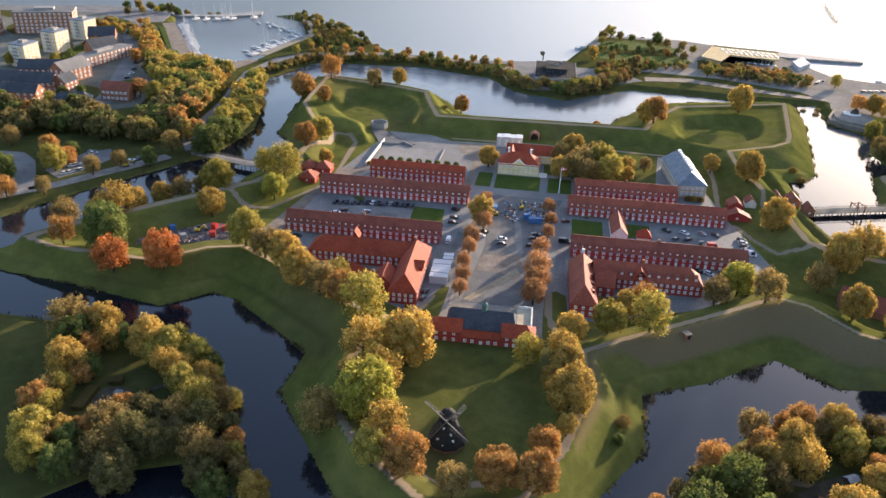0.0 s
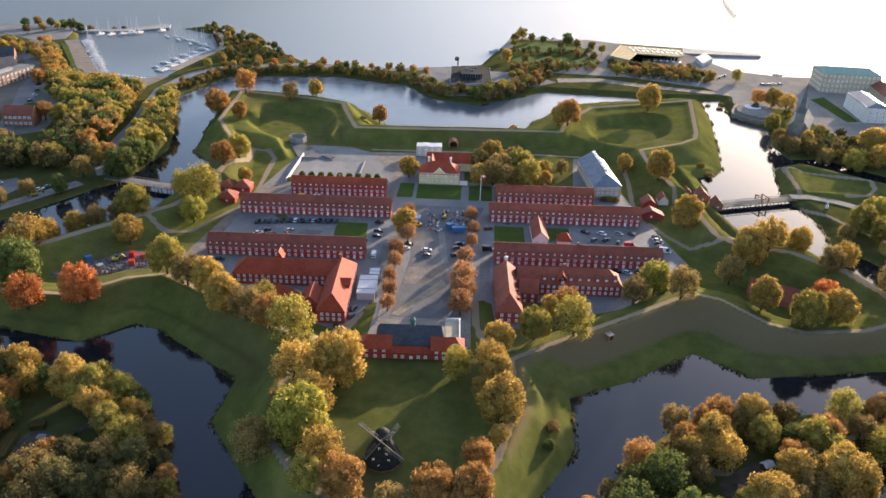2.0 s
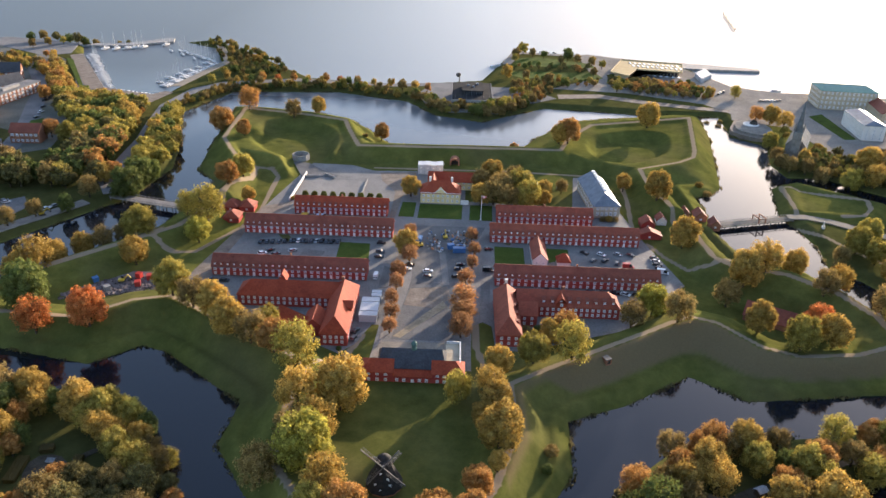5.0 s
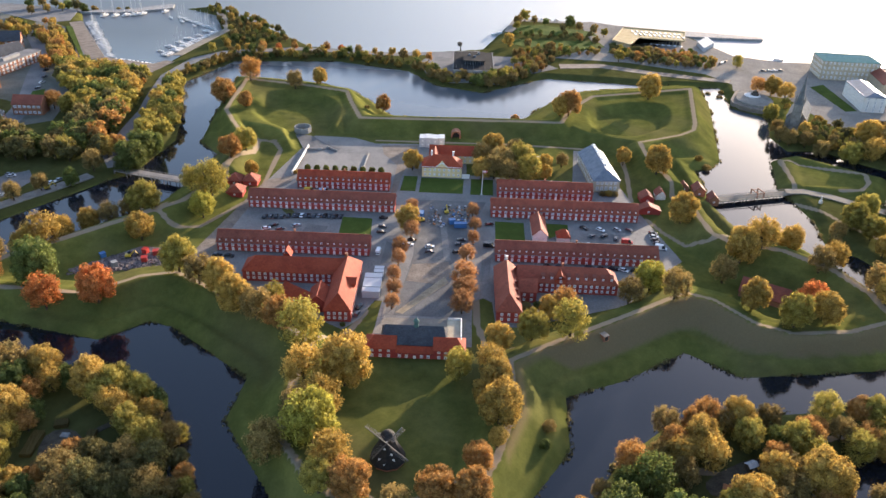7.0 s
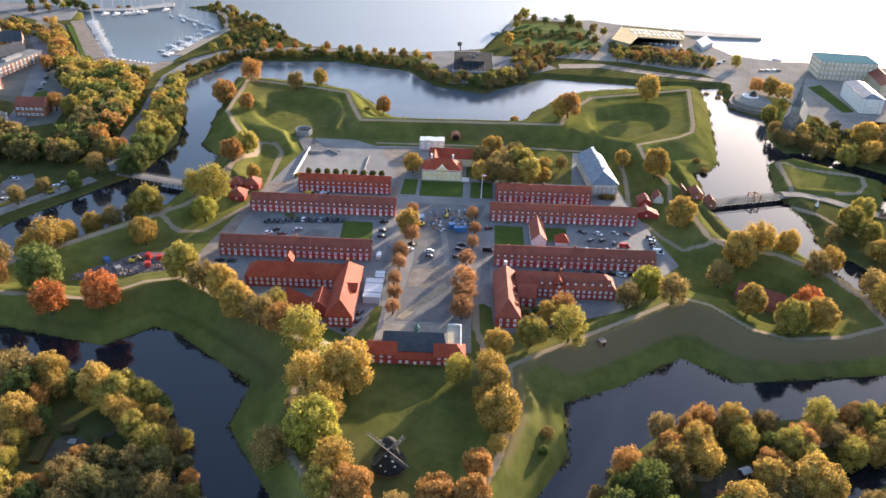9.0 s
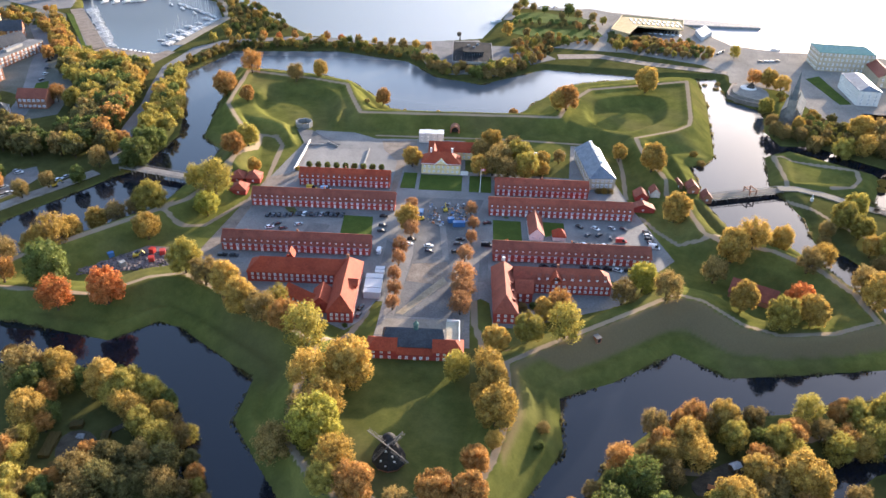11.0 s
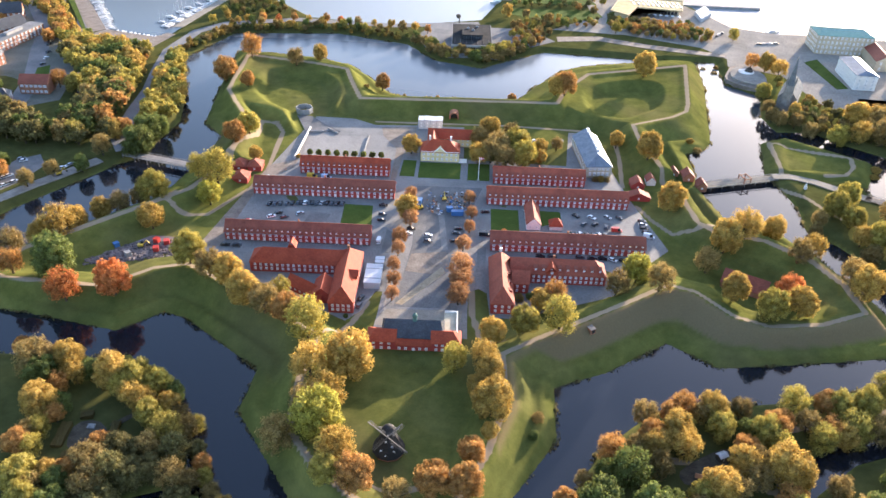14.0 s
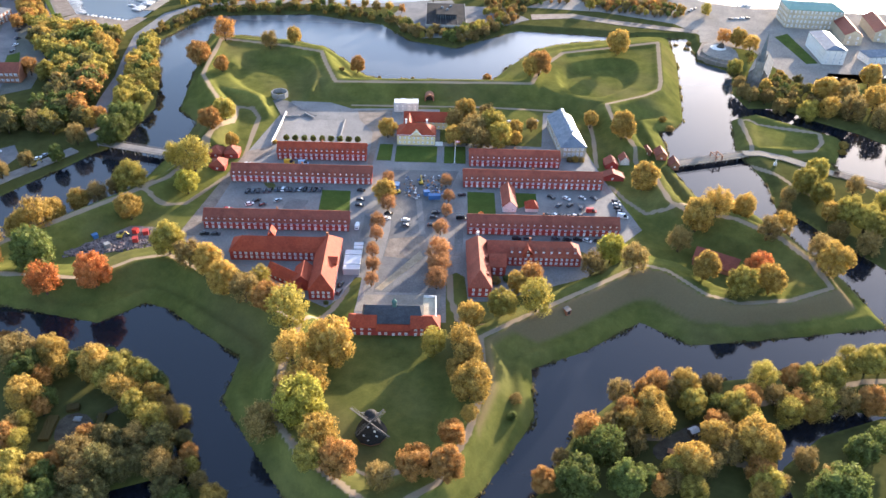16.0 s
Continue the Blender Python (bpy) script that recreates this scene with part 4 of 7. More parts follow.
# ---- trees ----
def crown_mesh(name, material, seed, leaves, size, boughs=34, thin=False):
    """A lumpy crown: dense inner boughs under a coat of many small leaf clumps; radius about 1."""
    r = np.random.RandomState(seed)
    lobes = [((0, 0, 0.0), 0.66), ((r.uniform(-0.1, 0.1), r.uniform(-0.1, 0.1), 0.3), 0.5)]
    for k in range(boughs):
        a, h = 2 * math.pi * (k * 0.618) + r.rand() * 0.7, -0.62 + 1.5 * (k + 0.5) / boughs + r.uniform(-0.1, 0.1)
        ring = math.sqrt(max(0.02, 1 - (h / 0.97) ** 2)) * r.uniform(0.6, 0.82)
        lobes.append(((ring * math.cos(a), ring * math.sin(a), h * 0.9), r.uniform(0.15, 0.31)))
    core = bmesh.new()
    for c, q in lobes:
        for v in bmesh.ops.create_icosphere(core, subdivisions=2 if q > 0.5 else 1, radius=q * (0.5 if thin else 0.88))["verts"]:
            v.co = Vector(c) + v.co * r.uniform(0.86, 1.06)
    core_v = [tuple(v.co) for v in core.verts]
    core.verts.index_update()
    core_f = [[v.index for v in f.verts] for f in core.faces]
    core.free()
    area = np.array([q[1] ** 2 for q in lobes])
    area[:2] *= 0.4
    pick = r.choice(len(lobes), leaves * 2, p=area / area.sum())
    cen = np.array([q[0] for q in lobes])[pick]
    rad = np.array([q[1] for q in lobes])[pick]
    n = r.normal(size=(leaves * 2, 3))
    n /= np.linalg.norm(n, axis=1)[:, None]
    pos = cen + n * (rad * r.uniform(0.5 if thin else 0.84, 1.4 if thin else 1.32, leaves * 2))[:, None]
    deep = np.zeros(leaves * 2, bool)
    for c, q in lobes:
        deep |= np.linalg.norm(pos - np.array(c), axis=1) < q * (0.4 if thin else 0.86)
    pos, n = pos[~deep][:leaves], n[~deep][:leaves]
    k = len(pos)
    tilt = n + r.normal(scale=0.7, size=(k, 3))
    tilt /= np.linalg.norm(tilt, axis=1)[:, None]
    u = np.cross(tilt, r.normal(size=(k, 3)))
    u /= np.linalg.norm(u, axis=1)[:, None]
    v = np.cross(tilt, u)
    s = (size * r.uniform(0.55, 1.45, k))[:, None]
    fold = tilt * s * 0.35
    pts = np.stack([pos - u * s, pos + u * s * 0.7 - v * s * 0.6 + fold, pos + v * s * 0.9 + fold * 0.4], 1).reshape(-1, 3)
    me = bpy.data.meshes.new(name)
    me.from_pydata(pts.tolist() + core_v, [], np.arange(3 * k).reshape(-1, 3).tolist() + [[i + 3 * k for i in f] for f in core_f])
    me.materials.append(material)
    return me


def trunk_mesh(seed):
    r = random.Random(seed)
    bm = bmesh.new()
    prism(bm, 0, 0, [(-0.12, 0.075), (0.1, 0.06), (0.55, 0.05), (1.0, 0.035)], 7)
    for k in range(6):
        a = 2 * math.pi * k / 6 + r.random()
        z = 0.42 + 0.09 * k
        d = Vector((math.cos(a) * 0.55, math.sin(a) * 0.55, 0.38 + 0.05 * k))
        bar(bm, (0, 0, z), Vector((0, 0, z)) + d * 0.55, 0.045)
        bar(bm, Vector((0, 0, z)) + d * 0.5, Vector((0, 0, z)) + d * 1.0 + Vector((0, 0, 0.06)), 0.025)
    return mesh_of("trunk", bm, BARK)


CROWNS = {c: [crown_mesh("crown", LEAVES[c], 10 * i + k, 3600, 0.052, thin=c in "AB" or k == 2) for k in range(3)] for i, c in enumerate("GLYOREBDA")}
FAR_CROWNS = {c: [crown_mesh("crown", LEAVES[c], 200 + 10 * i + k, 560, 0.11, 14) for k in range(2)] for i, c in enumerate("GLYOREBDA")}
TRUNKS = [trunk_mesh(k) for k in range(3)]
tree_rng = random.Random(7)


def tree(x, y, r, hue, group, far=False, tall=0.95, z=None):
    """A broadleaf tree at (x, y) with a crown of radius r."""
    z = ground_at(x, y) if z is None else z
    t = thing("tree", HUES[hue] + " broadleaf tree in autumn", "tree", pose(x, y, z - 0.1, 0, 0, tree_rng.uniform(0, 360)), group)
    bank = (FAR_CROWNS if far else CROWNS)[hue]
    centre = 1.5 + r * tall
    shared("trunk", tree_rng.choice(TRUNKS), t, Matrix.Diagonal((centre, centre, centre, 1)))
    k = tree_rng.uniform(0.92, 1.06)
    shared("crown", tree_rng.choice(bank), t, Matrix.LocRotScale((0, 0, centre), None, (r * 1.04, r * 1.04 * k, r * 1.1)))
    return t


def grove(rows, group, far=False):
    """Trees from a line of text: x, y, crown radius and hue of each."""
    for item in rows.split(","):
        x, y, r, hue = item.split()
        tree(float(x), float(y), float(r), hue, group, far)


def mesh_arrays(me):
    co = np.empty(len(me.vertices) * 3, np.float32)
    me.vertices.foreach_get("co", co)
    return co.reshape(-1, 3), [tuple(p.vertices) for p in me.polygons]


FAR_ARRAYS = {c: [mesh_arrays(m) for m in bank] for c, bank in FAR_CROWNS.items()}
TRUNK_ARRAYS = mesh_arrays(TRUNKS[0])


def spots(poly, spacing, r, keep=None):
    xs, ys = [p[0] for p in poly], [p[1] for p in poly]
    out, y, k = [], min(ys), 0
    while y < max(ys):
        x = min(xs) + (spacing / 2 if k % 2 else 0)
        while x < max(xs):
            out.append((x + r.uniform(-0.32, 0.32) * spacing, y + r.uniform(-0.32, 0.32) * spacing))
            x += spacing
        y += spacing * 0.87
        k += 1
    px, py = np.array(out).T
    ok = inside(px, py, poly)[0] & (height(px, py)[0] > SEA + 0.25)
    return [p for p, good in zip(out, ok) if good and not (keep and keep(*p))]


def wood(poly, spacing, hues, group, rmin=3.5, rmax=6.0, far=True, keep=None, seed=1):
    """Trees scattered over a plot: far woods as one mass, near ones tree by tree."""
    r = random.Random(seed)
    places = spots(poly, spacing, r, keep)
    if not far:
        for x, y in places:
            tree(x, y, r.uniform(rmin, rmax), r.choice(hues), group)
        return
    verts, faces, mats, base, kinds = [], [], [], 0, sorted(set(hues))
    zs = height(*np.array(places).T)[0]
    for (x, y), z in zip(places, zs):
        q, hue, a = r.uniform(rmin, rmax), r.choice(hues), r.uniform(0, 6.28)
        turn = np.array([[math.cos(a), -math.sin(a), 0], [math.sin(a), math.cos(a), 0], [0, 0, 1]])
        mid = 1.2 + q * 0.95
        for (co, fs), k, up, mat in ((r.choice(FAR_ARRAYS[hue]), q * 1.06, mid, kinds.index(hue)), (TRUNK_ARRAYS, mid, 0, len(kinds))):
            verts.append((co * k) @ turn.T + np.array([x, y, z - 0.1 + up]))
            faces += [tuple(i + base for i in f) for f in fs]
            mats += [mat] * len(fs)
            base += len(co)
    me = bpy.data.meshes.new("woodland")
    me.from_pydata(np.concatenate(verts).tolist(), [], faces)
    for c in kinds:
        me.materials.append(LEAVES[c])
    me.materials.append(BARK)
    me.polygons.foreach_set("material_index", np.array(mats, np.int32))
    tagged(new("woodland", me), "autumn " + group + " in mixed gold and green", "trees", kind="stuff")


grove("-184 -82 9.0 G, -175 -96 6.9 E, -155 -94 7.2 E, -201 -85 5.4 R, -130 -73 7.2 Y, -119 -82 6.0 B, -110 -86 6.1 O, -101 -98 6.6 O, "
      "-91 -104 6.2 B, -81 -110 5.9 R, -87 -94 4.7 Y, -71 -119 8.3 Y, -54 -133 9.2 O, -67 -139 6.8 O, -60 -151 7.2 O, -73 -169 6.4 B, "
      "-60 -165 8.8 L, -65 -158 5.9 B, -52 -178 6.9 O, -54 -187 4.9 Y, -45 -188 6.0 R",
      "rampart trees")
grove("-15 -126 5.1 Y, -4 -130 5.7 O, -2 -138 5.2 O, -6 -144 4.7 O, -2 -155 7.3 O, -3 -166 3.1 O, -9 -176 4.7 R, -21 -188 5.8 R, "
      "-11 -190 5.6 R, -32 -192 4.5 B, 0 -110 5.3 O, 12 -108 5.8 Y, 26 -107 7.0 Y, 27 -82 5.3 R, 21 -87 4.7 O, 65 -64 6.4 L, "
      "71 -79 6.2 B, 54 -76 5.5 B",
      "rampart trees")
grove("103 -79 5.9 O, 114 -93 6.8 Y, 128 -89 6.2 O, 128 -75 6.6 E, 110 -40 7.8 O, 99 -53 5.9 B, 121 -33 7.2 O, 138 -24 5.9 O, "
      "149 -44 5.8 O, 140 -51 5.6 B, 159 -77 7.4 O, 158 -66 6.1 B, 93 -2 6.9 O, 91 48 7.2 O, 78 73 4.5 O, 53 134 7.6 R, "
      "113 178 7.9 O, 47 131 5.7 O",
      "rampart trees")
grove("-173 151 7.7 R, -162 181 7.6 R, -153 130 4.6 R, -129 170 5.7 B, -114 183 5.4 O, -67 146 5.0 R, -136 61 6.1 Y, -140 45 5.9 R, "
      "-127 37 3.9 O, -139 4 8.5 Y, -139 -12 5.9 L, -150 7 5.5 Y, -187 -28 5.0 O, -166 -14 7.7 Y, -179 -24 5.3 B, -173 -17 4.5 B, "
      "-159 -38 5.9 O, -197 -50 8.3 O, -206 -51 6.4 O, -207 -72 5.6 B, -194 -40 5.8 O",
      "rampart trees")
grove("-39 1 3.5 A, -40 -17 5.6 O, -38 -24 4.1 A, -42 -41 4.0 A, -42 -50 3.4 A, -43 -63 3.3 A, -42 -74 3.4 A, -42 -84 3.1 A, "
      "-9 0 3.2 A, -8 -15 3.1 A, -9 -28 3.0 A, -12 -44 3.7 A, -13 -65 5.5 A, -13 -75 4.9 A, -14 -85 5.0 A",
      "avenue trees")
grove("-42 54 5.2 O, -4 45 5.4 O, 3 76 6.8 O, 8 55 7.2 B, 18 59 7.6 Y, 21 44 7.0 Y, 11 41 6.3 B, -3 66 5.7 B, "
      "32 59 4.3 O, 42 66 3.7 B, 31 48 3.6 O, 16 77 5.1 B, 3 47 6.4 B",
      "garden trees")


grove("-194 42 8.6 G, -195 61 7.1 G, -191 68 6.0 G, -202 82 5.5 Y, -208 60 5.3 R, -212 55 5.3 O, -212 36 5.6 B, -216 18 4.4 G, -228 10 4.0 B, -236 -2 4.6 B, -270 17 5.2 R, -256 -2 6.2 Y, -254 6 4.6 R, -257 16 4.0 G, -233 50 6.2 Y, -272 -19 6.6 G, -258 -38 5.0 R, -246 -28 4.0 B, -296 -8 5 G, -306 -30 6 B, -286 -44 5 G, -312 0 5 R, -298 26 5 B", "trees by the bridge")
grove("-345 86 5.2 G, -353 82 4.6 R, -398 176 4.2 Y, -318 94 4.4 Y, -300 92 4.6 G, -312 120 3.0 G, -276 128 5.4 R, -262 120 6 Y, -372 246 3.6 R, -366 200 3.4 G, -372 190 3.2 Y, -320 112 3.4 G", "town trees")
grove("202 219 5.3 R, 211 214 6.4 O, 217 203 6.1 O, 207 283 4.6 Y, 194 165 5.4 Y, 203 130 4.3 O, 238 121 7.4 O, 250 117 7.4 B, 244 92 7.9 B, 219 98 6.8 Y, 264 105 8.4 O, 206 108 5.6 B, "
      "190 118 4.7 B, 280 146 6.9 O, 231 96 6.8 O, 187 125 4.7 B, 188 137 4.5 B, 199 116 4.6 B, 258 82 7.0 B, 270 72 7.0 B", "churchyard trees")
grove("179 3 6.5 Y, 190 15 6.2 Y, 184 -7 5.8 Y, 190 -26 6.9 Y, 196 -33 6.8 Y, 181 -38 5.0 B, 190 -50 6.0 B, 168 -6 4.0 B, 164 -14 3.6 B, 199 -38 6.2 Y, 182 -24 4.7 O, 206 2 5.0 B, 214 -14 5.4 Y", "trees on the south bank")

grove("-372 396 4.2 G, -381 401 5.0 D, -366 404 3.6 B, -392 406 4.4 G, -402 402 4.0 D, -412 398 4.4 B, -421 392 4.0 G, -345 409 2.6 B, -337 411 2.8 D, -388 386 3.2 Y, -398 378 3.4 O, -408 368 3.6 B", "trees by the marina", True)
# woods outside the moat
wood([(-306, 222), (-300, 220), (-336, 280), (-374, 340), (-381, 336), (-342, 276)], 6.0, "ROYBO", "tree row by the canal", 2.2, 3.4, seed=43)
wood([(-378, 168), (-374, 168), (-380, 290), (-384, 290)], 4.0, "GYD", "hedge by the towers", 1.0, 1.8, seed=44)
wood([(-330, 40), (-262, 40), (-210, 52), (-206, 66), (-222, 74), (-228, 130), (-250, 60), (-280, 80), (-330, 70)], 10.4, "GGDDRBDB", "woodland by the road", 5.2, 7.2, seed=3)
wood([(-248, 62), (-222, 72), (-228, 128), (-250, 112)], 10.0, "GDGB", "woodland by the road", 5, 6.8, seed=31)
wood([(-304, 212), (-270, 203), (-242, 196), (-234, 165), (-227, 130), (-224, 100), (-238, 104), (-264, 126), (-292, 176)], 9.0, "OGYDGYO", "woodland by the road", 4.4, 6.4, seed=4)
wood([(-302, 232), (-270, 206), (-240, 194), (-236, 182), (-264, 190), (-296, 214)], 6.5, "GDGRD", "shrubs below the marina", 1.8, 3.2, seed=41)
wood([(-420, 318), (-400, 328), (-362, 302), (-344, 284), (-350, 276), (-372, 290)], 7.0, "YBOG", "tree row by the canal", 2.2, 3.6, seed=42)
wood([(-320, 205), (-309, 212), (-328, 262), (-356, 300), (-364, 292), (-340, 255)], 7.0, "OOYR", "tree row by the canal", 3, 5, seed=5)
wood([(-210, 90), (-190, 90), (-193, 122), (-214, 196), (-224, 192), (-214, 122)], 6.6, "YYGOY", "trees along the moat", 3, 5.0, seed=6)
wood([(-217, 202), (-194, 259), (-114, 269), (-58, 251), (-56, 255), (-112, 275), (-198, 266), (-222, 204)], 4.6, "YGYBO", "shrubs along the moat", 1.5, 2.7, seed=61)
grove("-188 276 3.0 O, -176 279 3.4 R, -164 281 2.6 E, -152 284 3.0 R, -140 284 2.4 O, -126 285 3.2 R, -114 283 2.6 E, -100 282 3.0 R, -86 279 2.6 O, -72 276 3.4 O, -62 268 4.2 B, -52 272 3.4 O, -42 268 3.0 R, "
      "-206 282 3.4 O, -214 268 3.6 Y, -212 296 3.0 Y, -208 312 3.6 B", "promenade trees", True)
wood([(-216, 208), (-192, 262), (-114, 272), (-58, 253), (-60, 262), (-112, 284), (-196, 276), (-222, 214)], 12, "YBGO", "trees along the moat", 2.2, 3.6, seed=7)
wood([(-200, 285), (-150, 300), (-196, 370), (-250, 425), (-262, 418), (-222, 340)], 9.5, "YBOGD", "trees on the mole", 1.8, 3.4, seed=8)
wood([(-56, 246), (-34, 214), (0, 204), (20, 221), (46, 243), (40, 250), (12, 236), (0, 220), (-28, 226), (-48, 252)], 6.5, "BYGBB", "bushes along the moat", 2.6, 4.2, seed=9)
wood([(105, 307), (118, 320), (176, 318), (193, 296), (184, 272), (133, 279)], 6.0, "BDGBYR", "shrubbery by the harbour", 1.6, 3.0, seed=10)
wood([(30, 352), (60, 350), (100, 352), (104, 366), (60, 364), (34, 368)], 7.5, "DGDB", "shrubs on the quay park", 1.3, 2.6, seed=11)
wood([(34, 300), (50, 290), (98, 300), (102, 322), (60, 318), (36, 316)], 7.0, "GBYDR", "shrubs on the quay park", 1.4, 2.8, seed=13)
grove("44 414 5.2 Y, 36 398 4.4 B, 52 404 3.6 B, 62 398 3.2 G, 84 392 5.4 G, 92 384 3.8 B, 104 374 4.2 B, 112 366 3.4 Y, 76 378 3.4 B, 34 380 3.4 Y, 88 346 3.0 R, 100 336 3.6 B, "
      "24 322 5.2 O, 40 318 3.6 B, 58 306 4.2 B, 70 300 3.4 G, 112 288 4.4 Y, 128 292 3.2 R, 150 296 3.4 R, 168 300 3.2 R, 186 282 4.0 O", "trees on the quay park", True)
wood([(26, 250), (44, 246), (60, 278), (40, 292), (24, 300)], 7, "BYBR", "shrubs by the pavilion", 1.8, 3.2, seed=17)
grove("-179 -125 3.7 R, -168 -137 7.1 B, -163 -143 5.9 G, -156 -135 6.1 O, -152 -141 4.6 O, -156 -146 4.1 R, -157 -157 6.3 O, -150 -156 3.9 G, "
      "-151 -160 3.4 R, -153 -167 3.9 Y, -156 -169 3.9 B, -157 -174 4.4 R, -152 -175 3.8 Y, -149 -188 5.8 Y, -145 -196 5.1 Y, -143 -185 3.7 O, "
      "-137 -184 3.7 R, -138 -189 4.1 G, -148 -138 3.7 G, -139 -141 6.2 O, -133 -147 4.7 Y, -128 -151 5.0 O, -123 -154 4.9 O, -129 -142 6.1 Y, "
      "-122 -143 5.6 Y, -116 -144 4.4 G, -118 -146 3.1 R, -115 -152 4.3 O, -110 -155 3.9 B, -119 -159 4.9 Y, -111 -166 5.9 Y, -106 -161 4.4 B, "
      "-104 -158 3.6 Y, -106 -174 5.3 D, -100 -170 3.5 D, -97 -175 3.2 R, -95 -181 3.0 Y, -90 -188 3.1 B, -104 -184 5.6 B, -98 -184 3.5 B, "
      "-100 -191 4.9 D, -95 -195 4.4 G, -84 -194 4.6 O, -130 -173 4.0 R, -124 -175 4.7 D, -119 -176 4.1 D, -114 -174 4.8 B, -132 -181 5.2 B, "
      "-128 -181 5.2 B, -122 -185 6.1 D, -127 -190 6.1 B, -122 -195 6.0 D, -116 -185 5.1 D, -111 -183 5.0 D, -130 -195 4.0 D, -136 -197 5.1 G, "
      "-145 -191 4.2 B",
      "trees on the west outwork")
grove("21 -187 4.4 R, 28 -177 3.2 B, 31 -190 7.2 G, 35 -175 4.0 G, 42 -176 7.1 G, 38 -166 5.1 R, 47 -164 4.1 B, 53 -148 4.9 B, "
      "53 -159 4.8 R, 53 -164 5.2 O, 62 -157 5.9 O, 62 -148 4.3 R, 67 -144 5.0 R, 63 -164 5.8 O, 53 -172 4.7 B, 73 -147 3.9 B, "
      "78 -145 5.3 O, 78 -154 5.2 Y, 88 -144 4.0 B, 47 -189 6.0 G, 54 -186 4.1 G, 58 -189 3.4 R, 62 -188 4.0 B, "
      "64 -183 4.2 Y, 70 -181 6.2 O, 76 -181 4.7 B, 68 -191 4.5 Y, 81 -170 5.2 O, 84 -163 4.5 R, 86 -169 4.9 B, 92 -156 5.5 Y, "
      "97 -153 5.1 R, 96 -161 4.6 Y, 94 -173 7.6 O, 98 -174 5.3 O, 92 -184 4.8 R, 93 -188 5.1 Y, 98 -187 4.1 B, 90 -193 4.1 O, "
      "87 -154 3.9 G, 102 -148 3.6 R, 84 -176 4.6 B",
      "trees on the south outwork")
grove("108 -140 5.3 Y, 110 -149 4.1 B, 113 -156 5.2 Y, 120 -139 4.2 R, 124 -140 4.7 Y, 117 -151 4.6 R, 122 -153 5.0 O, 127 -150 6.5 Y, "
      "134 -140 5.5 Y, 144 -132 5.7 Y, 152 -132 5.7 Y, 136 -150 5.4 B, 145 -150 5.5 R, 159 -130 5.3 Y, 110 -178 4.3 B, 115 -187 4.9 B, "
      "130 -175 5.1 G, 139 -170 4.8 G, 116 -192 7.3 G, 109 -192 4.8 G",
      "trees on the south causeway")
wood([(214, -20), (206, -44), (230, -66), (300, -88), (300, 10), (232, 4)], 9, "BYGO", "trees on the south bank", 3.4, 5.6, seed=15)
wood([(191, 121), (206, 113), (226, 99), (246, 86), (250, 104), (236, 130), (226, 160), (218, 190), (209, 196), (212, 150), (200, 128)], 6.2, "BYGDBO", "churchyard growth", 1.8, 3.6, keep=lambda x, y: abs((x - 208) * 0.88 - (y - 154) * 0.47) < 10 and 130 < y < 186, seed=18)
wood([(270, 62), (330, 45), (330, 150), (290, 140), (272, 100)], 10, "BYGO", "churchyard trees", 3.6, 5.8, seed=16)


# ---- windmill ----
m = thing("windmill", "black tarred smock windmill with four lattice sails", "windmill", pose(-36.2, -167.5, ground_at(-36.2, -167.5)) @ Matrix.Diagonal((0.86, 0.86, 0.86, 1)))
bm = bmesh.new()
prism(bm, 0, 0, [(-0.4, 6.0), (1.4, 5.9)], 10, 0.31)
part("brick_base", bm, BRICK_WALL, m, "red-brown brick base")
bm = bmesh.new()
prism(bm, 0, 0, [(1.2, 6.5), (1.5, 6.5), (4.0, 5.6), (7.2, 3.9), (10.4, 2.4)], 10, 0.31)
part("smock", bm, TARRED, m)
bm = bmesh.new()
prism(bm, 0, 0, [(10.4, 2.9), (11.0, 2.9), (12.2, 2.5), (13.2, 1.6), (13.8, 0.5)], 12)
box(bm, -0.9, 0.9, -3.4, 0.5, 10.9, 12.4)
part("cap", bm, TARRED, m)
for x, y, z, k in ((-0.6, -6.0, 2.4, (1.0, 0.95)), (2.4, -5.0, 3.8, (0.8, 1.1)), (-2.6, -4.9, 3.9, (0.8, 1.1)), (1.6, -4.3, 5.8, (0.8, 1.1)), (-0.8, -3.6, 7.4, (0.8, 1.1))):
    put_window(m, k, x, y + 0.35, z, 0, "white-framed mill window")
bm = bmesh.new()
prism(bm, 0, 0, [(0, 0.3), (1.6, 0.3)], 8)
hub = part("windshaft", bm, OLD_WOOD, m)
hub.matrix_basis = pose(0, -2.9, 12.0, 90, 0, 0)


def sail_mesh():
    bm = bmesh.new()
    bar(bm, (0, 0, 0), (0, 0, 9.6), 0.34)
    for x in (0.5, 0.95, 1.4):
        bar(bm, (x, 0, 2.0), (x, 0.1, 9.5), 0.06)
    for k in range(17):
        z = 2.0 + k * 7.5 / 16
        bar(bm, (-0.2, 0, z), (1.42, 0.1, z), 0.06)
    return mesh_of("sail", bm, SAIL_WOOD)


